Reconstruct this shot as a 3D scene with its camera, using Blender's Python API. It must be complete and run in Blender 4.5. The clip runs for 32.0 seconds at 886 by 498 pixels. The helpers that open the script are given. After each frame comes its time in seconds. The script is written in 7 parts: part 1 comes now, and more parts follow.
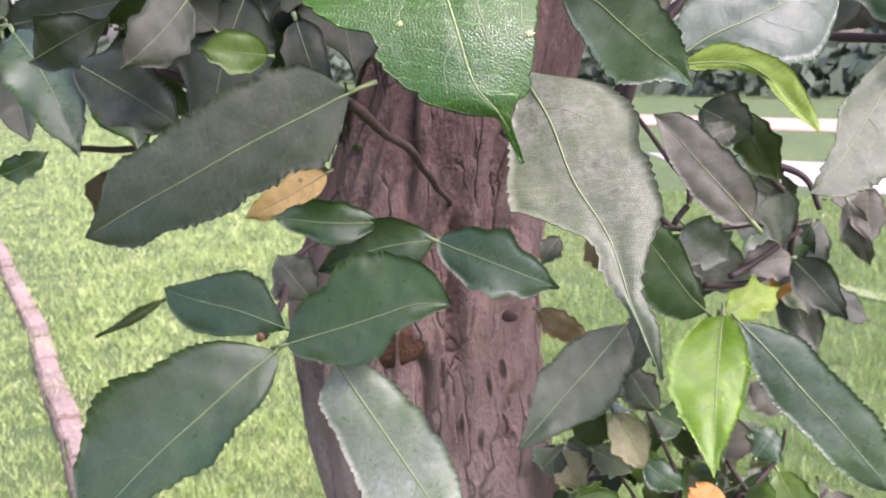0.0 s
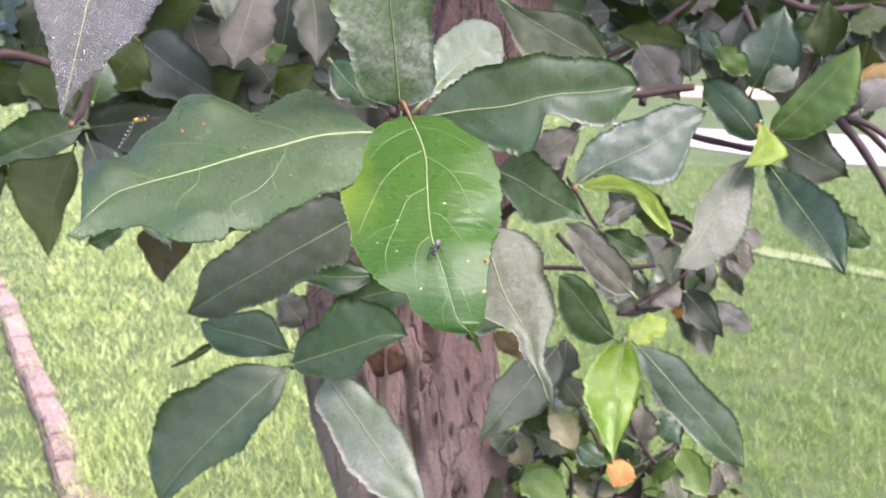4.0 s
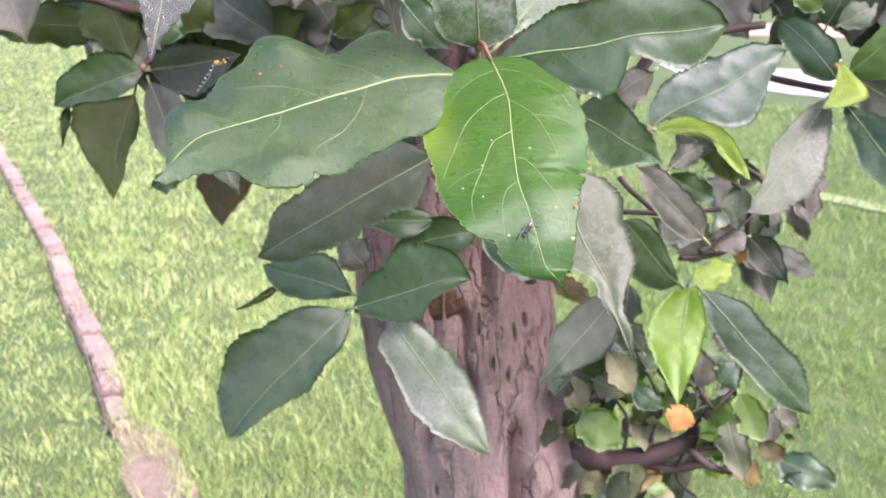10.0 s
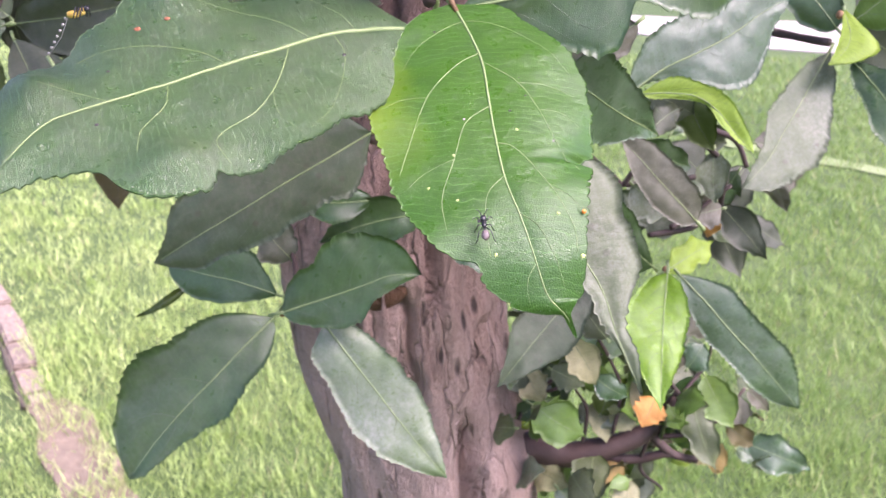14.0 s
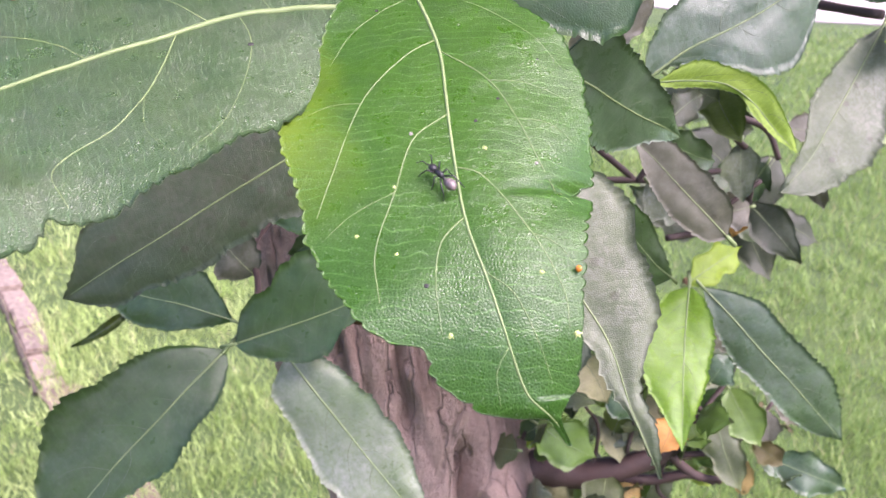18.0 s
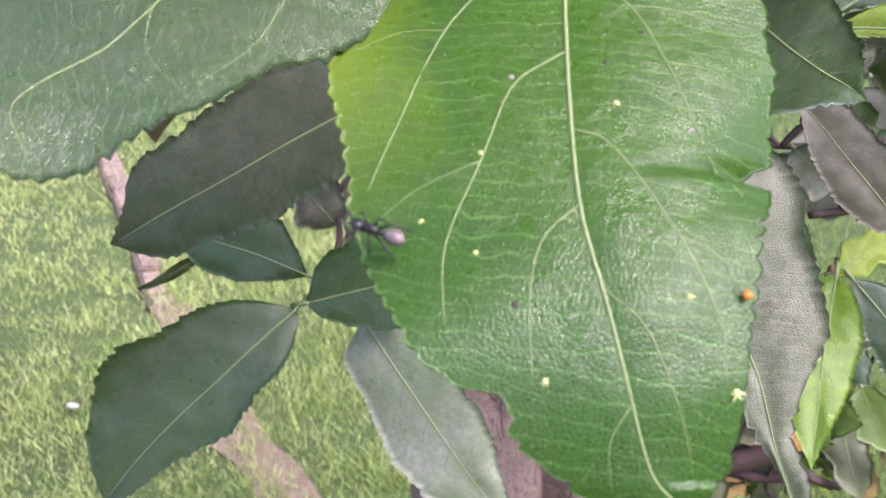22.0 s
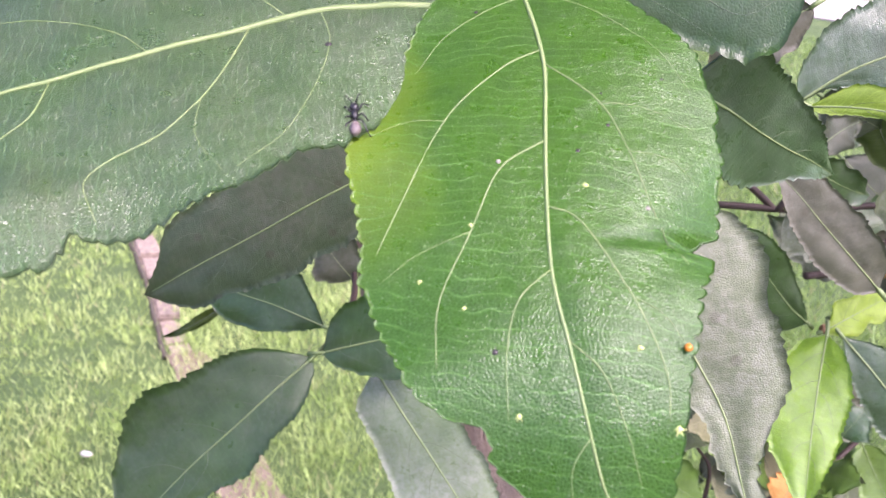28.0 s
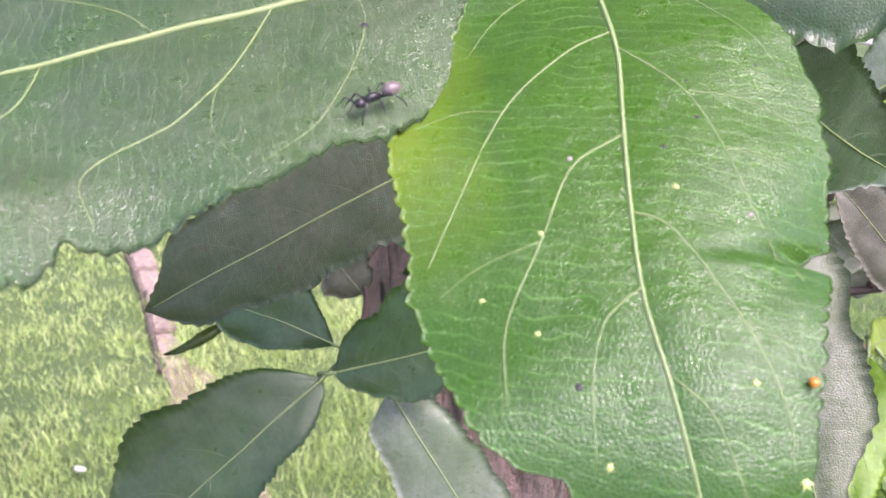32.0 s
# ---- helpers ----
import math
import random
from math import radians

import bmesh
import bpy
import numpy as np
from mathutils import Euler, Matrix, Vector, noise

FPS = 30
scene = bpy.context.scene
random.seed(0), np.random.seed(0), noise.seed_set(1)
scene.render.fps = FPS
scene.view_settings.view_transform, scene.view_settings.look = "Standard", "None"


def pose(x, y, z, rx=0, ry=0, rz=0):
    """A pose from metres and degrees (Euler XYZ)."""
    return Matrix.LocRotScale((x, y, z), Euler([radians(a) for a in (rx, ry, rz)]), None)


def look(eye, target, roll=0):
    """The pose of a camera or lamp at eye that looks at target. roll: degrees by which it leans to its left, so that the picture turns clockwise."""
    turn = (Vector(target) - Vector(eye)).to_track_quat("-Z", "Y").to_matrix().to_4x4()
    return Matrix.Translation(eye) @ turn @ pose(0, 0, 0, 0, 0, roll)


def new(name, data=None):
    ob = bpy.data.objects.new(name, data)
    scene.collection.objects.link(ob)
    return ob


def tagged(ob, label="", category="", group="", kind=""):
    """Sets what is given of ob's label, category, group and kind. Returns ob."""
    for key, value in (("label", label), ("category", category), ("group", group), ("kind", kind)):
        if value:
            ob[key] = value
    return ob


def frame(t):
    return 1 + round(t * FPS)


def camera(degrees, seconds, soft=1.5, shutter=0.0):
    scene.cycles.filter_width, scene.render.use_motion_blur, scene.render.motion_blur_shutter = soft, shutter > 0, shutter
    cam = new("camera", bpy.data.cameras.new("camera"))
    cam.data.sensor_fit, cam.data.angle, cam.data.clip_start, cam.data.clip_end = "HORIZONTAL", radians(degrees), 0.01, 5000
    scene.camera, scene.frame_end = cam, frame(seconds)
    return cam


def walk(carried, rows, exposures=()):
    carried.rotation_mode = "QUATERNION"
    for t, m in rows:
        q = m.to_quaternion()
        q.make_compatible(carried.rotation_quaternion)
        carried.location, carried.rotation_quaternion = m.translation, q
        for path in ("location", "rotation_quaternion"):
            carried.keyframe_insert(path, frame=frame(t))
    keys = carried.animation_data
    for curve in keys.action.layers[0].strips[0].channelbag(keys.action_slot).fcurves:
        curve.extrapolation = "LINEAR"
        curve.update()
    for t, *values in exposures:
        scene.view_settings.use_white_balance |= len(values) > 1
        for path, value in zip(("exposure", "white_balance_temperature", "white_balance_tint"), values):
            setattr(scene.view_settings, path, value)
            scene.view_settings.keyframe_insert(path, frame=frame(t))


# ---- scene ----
cam = camera(54.0, 32.0)
PATH = [
    (0, (0.257, 0.312, 1.658), (-0.195, 2.21, 1.219), 0.3),
    (0.5, (0.257, 0.298, 1.665), (-0.174, 2.192, 1.189), -0.5),
    (1, (0.257, 0.283, 1.68), (-0.13, 2.185, 1.193), 0.1),
    (1.5, (0.264, 0.271, 1.687), (-0.143, 2.179, 1.247), 0.2),
    (2, (0.266, 0.264, 1.695), (-0.11, 2.179, 1.26), 0.7),
    (2.5, (0.274, 0.242, 1.703), (-0.102, 2.149, 1.229), 0.4),
    (4.5, (0.274, 0.218, 1.722), (-0.099, 2.112, 1.202), 0.1),
    (5, (0.276, 0.217, 1.728), (-0.089, 2.109, 1.191), -0.5),
    (5.5, (0.284, 0.212, 1.728), (-0.109, 2.103, 1.211), -0.7),
    (6, (0.293, 0.207, 1.729), (-0.111, 2.096, 1.215), -0.8),
    (6.5, (0.297, 0.202, 1.724), (-0.108, 2.088, 1.201), -0.5),
    (7, (0.302, 0.197, 1.719), (-0.158, 2.058, 1.15), -0.2),
    (7.5, (0.294, 0.201, 1.72), (-0.19, 2.051, 1.134), -0.8),
    (8, (0.287, 0.205, 1.72), (-0.232, 2.048, 1.141), -1.5),
    (8.5, (0.277, 0.204, 1.719), (-0.25, 2.038, 1.118), -0.9),
    (9, (0.267, 0.203, 1.718), (-0.237, 2.044, 1.12), -0.4),
    (9.5, (0.264, 0.211, 1.717), (-0.214, 2.046, 1.083), -0.3),
    (10, (0.261, 0.219, 1.716), (-0.184, 2.062, 1.08), -0.3),
    (10.5, (0.261, 0.226, 1.715), (-0.156, 2.077, 1.081), -0.2),
    (11, (0.261, 0.233, 1.713), (-0.132, 2.078, 1.047), -0.2),
    (11.5, (0.26, 0.238, 1.712), (-0.11, 2.085, 1.037), 0.0),
    (12, (0.258, 0.243, 1.71), (-0.102, 2.097, 1.049), 0.3),
    (12.5, (0.257, 0.249, 1.712), (-0.083, 2.104, 1.045), 0.1),
    (13, (0.255, 0.255, 1.713), (-0.064, 2.105, 1.024), 0.0),
    (13.5, (0.248, 0.266, 1.711), (-0.045, 2.108, 0.991), 0.0),
    (14, (0.241, 0.276, 1.709), (-0.026, 2.116, 0.972), 0.0),
    (14.5, (0.233, 0.281, 1.706), (-0.007, 2.123, 0.964), 0.0),
    (16.5, (0.229, 0.306, 1.707), (-0.019, 2.123, 0.909), -0.3),
    (17, (0.232, 0.314, 1.706), (-0.022, 2.129, 0.906), -0.3),
    (17.5, (0.238, 0.319, 1.704), (-0.04, 2.141, 0.927), -0.7),
    (18, (0.244, 0.324, 1.703), (-0.053, 2.14, 0.918), -1.0),
    (18.5, (0.244, 0.329, 1.703), (-0.066, 2.139, 0.909), -1.2),
    (19, (0.244, 0.334, 1.702), (-0.151, 2.129, 0.913), -1.5),
    (19.5, (0.245, 0.341, 1.702), (-0.257, 2.094, 0.882), -1.7),
    (20, (0.246, 0.348, 1.701), (-0.301, 2.095, 0.895), -1.9),
    (20.5, (0.241, 0.354, 1.698), (-0.317, 2.085, 0.865), -1.7),
    (21, (0.236, 0.36, 1.694), (-0.326, 2.086, 0.854), -1.5),
    (21.5, (0.237, 0.358, 1.694), (-0.297, 2.074, 0.816), -0.8),
    (22, (0.239, 0.356, 1.694), (-0.28, 2.065, 0.794), -0.0),
    (22.5, (0.238, 0.352, 1.693), (-0.281, 2.079, 0.828), -0.4),
    (23, (0.239, 0.348, 1.696), (-0.295, 2.065, 0.82), -0.3),
    (23.5, (0.239, 0.346, 1.697), (-0.335, 2.055, 0.83), -0.3),
    (24, (0.24, 0.344, 1.698), (-0.297, 2.081, 0.865), -0.4),
    (24.5, (0.239, 0.344, 1.698), (-0.299, 2.082, 0.869), -0.3),
    (25, (0.239, 0.344, 1.698), (-0.306, 2.082, 0.874), -0.3),
    (25.5, (0.241, 0.343, 1.699), (-0.294, 2.087, 0.88), -0.7),
    (27.5, (0.244, 0.343, 1.7), (-0.317, 2.099, 0.924), 0.3),
    (28, (0.245, 0.344, 1.701), (-0.327, 2.091, 0.912), 0.3),
    (28.5, (0.243, 0.344, 1.7), (-0.313, 2.1, 0.921), 0.3),
    (29, (0.242, 0.343, 1.699), (-0.32, 2.107, 0.941), 0.4),
    (29.5, (0.24, 0.345, 1.699), (-0.322, 2.114, 0.953), 0.7),
    (30, (0.239, 0.347, 1.699), (-0.311, 2.116, 0.945), 0.9),
    (30.5, (0.238, 0.35, 1.699), (-0.303, 2.134, 0.974), 0.8),
    (31, (0.237, 0.353, 1.698), (-0.302, 2.122, 0.938), 0.7),
    (31.5, (0.236, 0.354, 1.696), (-0.3, 2.136, 0.963), 0.6),
    (32, (0.235, 0.355, 1.695), (-0.333, 2.116, 0.936), 0.6),
]
EXPOSURES = [(0, 1.48, 6100, 36), (1, 1.3, 6100, 36), (2.5, 1.3, 6100, 36), (4.5, 1.68, 6100, 36), (14, 1.68, 6100, 36), (17, 1.68, 6100, 36), (20, 1.35, 6100, 36), (22, 1.35, 6100, 36), (24, 1.6, 6100, 36), (28, 1.62, 6100, 36), (32, 1.58, 6100, 36)]
walk(cam, [(t, look(e, a, r)) for t, e, a, r in PATH], EXPOSURES)
cam.data.dof.use_dof = True
cam.data.dof.focus_distance = 0.15
cam.data.dof.aperture_fstop = 64.0

# ---- light: a bright hazy sky with a veiled sun ----
SUN_EL, SUN_AZ = 56.0, 112.0
world = bpy.data.worlds.new("world")
scene.world = world
world.use_nodes = True
wn = world.node_tree.nodes
sky = wn.new("ShaderNodeTexSky")
sky.sky_type = "NISHITA"
sky.sun_disc = False
sky.sun_elevation, sky.sun_rotation = radians(SUN_EL), radians(SUN_AZ)
sky.dust_density, sky.air_density, sky.ozone_density = 4.0, 1.2, 1.0
world.node_tree.links.new(sky.outputs[0], wn["Background"].inputs[0])
wn["Background"].inputs[1].default_value = 0.15
sun = new("sun", bpy.data.lights.new("sun", "SUN"))
sun.data.energy, sun.data.angle, sun.data.color = 2.8, radians(35), (1.0, 0.95, 0.88)
az, el = radians(SUN_AZ), radians(SUN_EL)
sun.matrix_world = look((0, 0, 0), (-math.sin(az) * math.cos(el), -math.cos(az) * math.cos(el), -math.sin(el)))


# ---- materials ----
def ramp(nt, src, *stops):
    n = nt.nodes.new("ShaderNodeValToRGB")
    n.color_ramp.elements.remove(n.color_ramp.elements[1])
    for i, (p, c) in enumerate(stops):
        e = n.color_ramp.elements[0] if i == 0 else n.color_ramp.elements.new(p)
        e.position, e.color = p, (c, c, c, 1) if isinstance(c, (int, float)) else (*c, 1)
    nt.links.new(src, n.inputs[0])
    return n.outputs[0]


def mixed(nt, fac, a, b, mode="MIX"):
    n = nt.nodes.new("ShaderNodeMix")
    n.data_type, n.blend_type = "RGBA", mode
    for sock, v in ((n.inputs[0], fac), (n.inputs[6], a), (n.inputs[7], b)):
        if isinstance(v, (int, float)):
            sock.default_value = v
        elif isinstance(v, tuple):
            sock.default_value = (*v, 1)
        else:
            nt.links.new(v, sock)
    return n.outputs[2]


def noise_tex(nt, vec, scale, detail=4.0, rough=0.55, distort=0.0):
    n = nt.nodes.new("ShaderNodeTexNoise")
    n.inputs["Scale"].default_value, n.inputs["Detail"].default_value = scale, detail
    n.inputs["Roughness"].default_value, n.inputs["Distortion"].default_value = rough, distort
    nt.links.new(vec, n.inputs["Vector"])
    return n.outputs[0]


def maths(nt, op, a, b=0.0):
    n = nt.nodes.new("ShaderNodeMath")
    n.operation = op
    for sock, v in zip(n.inputs, (a, b)):
        if isinstance(v, (int, float)):
            sock.default_value = v
        else:
            nt.links.new(v, sock)
    return n.outputs[0]


def bumped(nt, height, strength, dist):
    n = nt.nodes.new("ShaderNodeBump")
    n.inputs["Strength"].default_value, n.inputs["Distance"].default_value = strength, dist
    nt.links.new(height, n.inputs["Height"])
    return n.outputs[0]


def fresh(name):
    m = bpy.data.materials.new(name)
    m.use_nodes = True
    nt = m.node_tree
    return m, nt, nt.nodes["Principled BSDF"]


def shifted(nt, vec, amount, scale):
    """The vector, pushed about by a soft noise."""
    n = nt.nodes.new("ShaderNodeTexNoise")
    n.inputs["Scale"].default_value, n.inputs["Detail"].default_value = scale, 2
    nt.links.new(vec, n.inputs["Vector"])
    sub = nt.nodes.new("ShaderNodeVectorMath")
    sub.operation = "MULTIPLY_ADD"
    nt.links.new(n.outputs["Color"], sub.inputs[0])
    sub.inputs[1].default_value = (amount, amount, 0)
    nt.links.new(vec, sub.inputs[2])
    return sub.outputs[0]


def cells(nt, vec, scale, stretch=(1, 1, 1), feature="DISTANCE_TO_EDGE"):
    mul = nt.nodes.new("ShaderNodeVectorMath")
    mul.operation = "MULTIPLY"
    mul.inputs[1].default_value = stretch
    nt.links.new(vec, mul.inputs[0])
    n = nt.nodes.new("ShaderNodeTexVoronoi")
    n.feature, n.voronoi_dimensions = feature, "2D"
    n.inputs["Scale"].default_value = scale
    nt.links.new(mul.outputs[0], n.inputs["Vector"])
    return n.outputs["Distance"]


def leaf_material(name, col, col2, rough=0.42, dust_sheen=0.0, through_light=0.22, veins=0.3, dust_sheen_col=(0.30, 0.28, 0.26), spots=0.0, coat=0.0, fine=1.0, relief=0.3, hairs=0.0, ageing=0.0, shine=0.58):
    """A leaf's skin, laid out in metres along and across the blade: mottling, net of fine veins, dusty film and painted
    sheen, hairs, small marks.
    """
    m, nt, bsdf = fresh(name)
    uv = nt.nodes.new("ShaderNodeUVMap").outputs[0]
    info = nt.nodes.new("ShaderNodeObjectInfo").outputs["Random"]
    shift = nt.nodes.new("ShaderNodeVectorMath")
    shift.operation = "ADD"
    nt.links.new(uv, shift.inputs[0])
    nt.links.new(info, shift.inputs[1])
    vec = shift.outputs[0]
    big, mid, small = noise_tex(nt, vec, 45), noise_tex(nt, vec, 260), noise_tex(nt, vec, 1500, 2)
    base = mixed(nt, ramp(nt, big, (0.3, 0.0), (0.7, 1.0)), col, col2)
    base = mixed(nt, maths(nt, "MULTIPLY", info, 0.5), base, tuple(min(1, c * k) for c, k in zip(col2, (1.25, 1.05, 0.85))))
    base = mixed(nt, ramp(nt, mid, (0.42, 0.0), (0.75, 0.55)), base, tuple(c * 0.6 for c in col))
    if ageing:
        split = nt.nodes.new("ShaderNodeSeparateXYZ")
        nt.links.new(uv, split.inputs[0])
        rim = ramp(nt, maths(nt, "ADD", maths(nt, "MULTIPLY", split.outputs[1], -40), maths(nt, "MULTIPLY", maths(nt, "SUBTRACT", big, 0.5), 0.6)), (0.56, 0.0), (0.95, 1.0))
        early = ramp(nt, maths(nt, "MULTIPLY", split.outputs[0], 12), (0.12, 1.0), (0.56, 0.0))
        base = mixed(nt, maths(nt, "MULTIPLY", maths(nt, "MULTIPLY", rim, early), ageing), base, (0.24, 0.33, 0.012))
        late = ramp(nt, maths(nt, "MULTIPLY", split.outputs[0], 12), (0.40, 0.0), (0.90, 0.6))
        base = mixed(nt, late, base, (0.014, 0.058, 0.009))
    wavy = shifted(nt, vec, 0.0011 * fine, 420 / fine)
    spread = nt.nodes.new("ShaderNodeSeparateXYZ")
    nt.links.new(wavy, spread.inputs[0])
    slant = maths(nt, "MULTIPLY", maths(nt, "ABSOLUTE", spread.outputs[1]), -170 / fine)
    phase = maths(nt, "ADD", maths(nt, "MULTIPLY", spread.outputs[0], 620 / fine), slant)
    phase = maths(nt, "ADD", phase, maths(nt, "MULTIPLY", noise_tex(nt, vec, 110 / fine, 2, 0.5), 3.0))
    ladder = maths(nt, "ABSOLUTE", maths(nt, "SUBTRACT", maths(nt, "FRACT", phase), 0.5))
    net = cells(nt, wavy, 2900 / fine, (1.0, 0.8, 1))
    pale = tuple(min(0.9, c * 2.0 + 0.045) for c in col2)
    fade = ramp(nt, noise_tex(nt, vec, 150, 2), (0.35, 0.25), (0.6, 1.0))
    base = mixed(nt, maths(nt, "MULTIPLY", maths(nt, "MULTIPLY", ramp(nt, ladder, (0.015, 1.0), (0.07, 0.0)), fade), veins), base, pale)
    base = mixed(nt, maths(nt, "MULTIPLY", ramp(nt, net, (0.03, 1.0), (0.12, 0.0)), veins * 0.5), base, pale)
    base = mixed(nt, maths(nt, "MULTIPLY", ramp(nt, small, (0.55, 0.0), (0.72, 1.0)), 0.15), base, pale)
    if hairs:
        dots = cells(nt, vec, 2400, (1, 1, 1), "F1")
        dots2 = cells(nt, vec, 820, (1, 1, 1), "F1")
        base = mixed(nt, maths(nt, "MULTIPLY", ramp(nt, dots, (0.07, 1.0), (0.14, 0.0)), hairs), base, (0.36, 0.48, 0.24))
        base = mixed(nt, maths(nt, "MULTIPLY", ramp(nt, dots2, (0.04, 1.0), (0.08, 0.0)), hairs * 1.5), base, (0.45, 0.5, 0.38))
    if spots:
        sp = cells(nt, vec, 75, (1, 1, 1), "F1")
        base = mixed(nt, maths(nt, "MULTIPLY", ramp(nt, sp, (0.05, 1.0), (0.08, 0.0)), spots), base, (0.03, 0.02, 0.01))
    rough_map = ramp(nt, mid, (0.3, rough - 0.08), (0.7, rough + 0.12))
    if dust_sheen:
        # Dusty film; in the glossy styles it is sky sheen painted into the colour.
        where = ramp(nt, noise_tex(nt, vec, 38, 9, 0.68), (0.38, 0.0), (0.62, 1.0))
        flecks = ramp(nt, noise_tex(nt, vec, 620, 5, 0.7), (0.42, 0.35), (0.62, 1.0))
        film = maths(nt, "MULTIPLY", maths(nt, "MULTIPLY", where, flecks), dust_sheen)
        base = mixed(nt, film, base, dust_sheen_col)
        rough_map = maths(nt, "ADD", rough_map, maths(nt, "MULTIPLY", film, 0.25))
    nt.links.new(base, bsdf.inputs["Base Color"])
    nt.links.new(rough_map, bsdf.inputs["Roughness"])
    bsdf.inputs["Specular IOR Level"].default_value = shine if rough < 0.46 else 0.3
    bsdf.inputs["Coat Weight"].default_value, bsdf.inputs["Coat Roughness"].default_value = coat, 0.3
    height = maths(nt, "MULTIPLY", mid, 0.45)
    height = maths(nt, "ADD", height, maths(nt, "MULTIPLY", ramp(nt, ladder, (0.0, 0.0), (0.10, 0.8), (0.5, 1.0)), 0.15 * fine))
    height = maths(nt, "ADD", height, maths(nt, "MULTIPLY", ramp(nt, net, (0.0, 0.0), (0.35, 1.0)), 0.20 * fine))
    nrm = bumped(nt, height, relief, 0.0005)
    nt.links.new(nrm, bsdf.inputs["Normal"])
    if coat:
        nt.links.new(nrm, bsdf.inputs["Coat Normal"])
    glow = nt.nodes.new("ShaderNodeBsdfTranslucent")
    nt.links.new(mixed(nt, 0.6, base, (0.30, 0.46, 0.06)), glow.inputs[0])
    blend = nt.nodes.new("ShaderNodeMixShader")
    blend.inputs[0].default_value = through_light
    nt.links.new(bsdf.outputs[0], blend.inputs[1])
    nt.links.new(glow.outputs[0], blend.inputs[2])
    nt.links.new(blend.outputs[0], nt.nodes["Material Output"].inputs[0])
    return m


def plain(name, col, col2, rough=0.6, scale=60.0, bump=0.4, dist=0.001, metal=0.0, stretch=(1, 1, 1)):
    """An everyday surface in object space: coarse and fine mottling with relief."""
    m, nt, bsdf = fresh(name)
    tc = nt.nodes.new("ShaderNodeTexCoord").outputs["Object"]
    mp = nt.nodes.new("ShaderNodeMapping")
    mp.inputs["Scale"].default_value = stretch
    nt.links.new(tc, mp.inputs[0])
    v = mp.outputs[0]
    a, b = noise_tex(nt, v, scale, 6), noise_tex(nt, v, scale * 7, 4)
    c = mixed(nt, ramp(nt, a, (0.3, 0.0), (0.7, 1.0)), col, col2)
    c = mixed(nt, maths(nt, "MULTIPLY", b, 0.35), c, tuple(x * 0.55 for x in col))
    rnd = nt.nodes.new("ShaderNodeObjectInfo").outputs["Random"]
    c = mixed(nt, maths(nt, "MULTIPLY", rnd, 0.3), c, tuple(min(1, x * 1.3) for x in col2))
    nt.links.new(c, bsdf.inputs["Base Color"])
    bsdf.inputs["Roughness"].default_value, bsdf.inputs["Metallic"].default_value = rough, metal
    nt.links.new(bumped(nt, maths(nt, "ADD", a, maths(nt, "MULTIPLY", b, 0.4)), bump, dist), bsdf.inputs["Normal"])
    return m


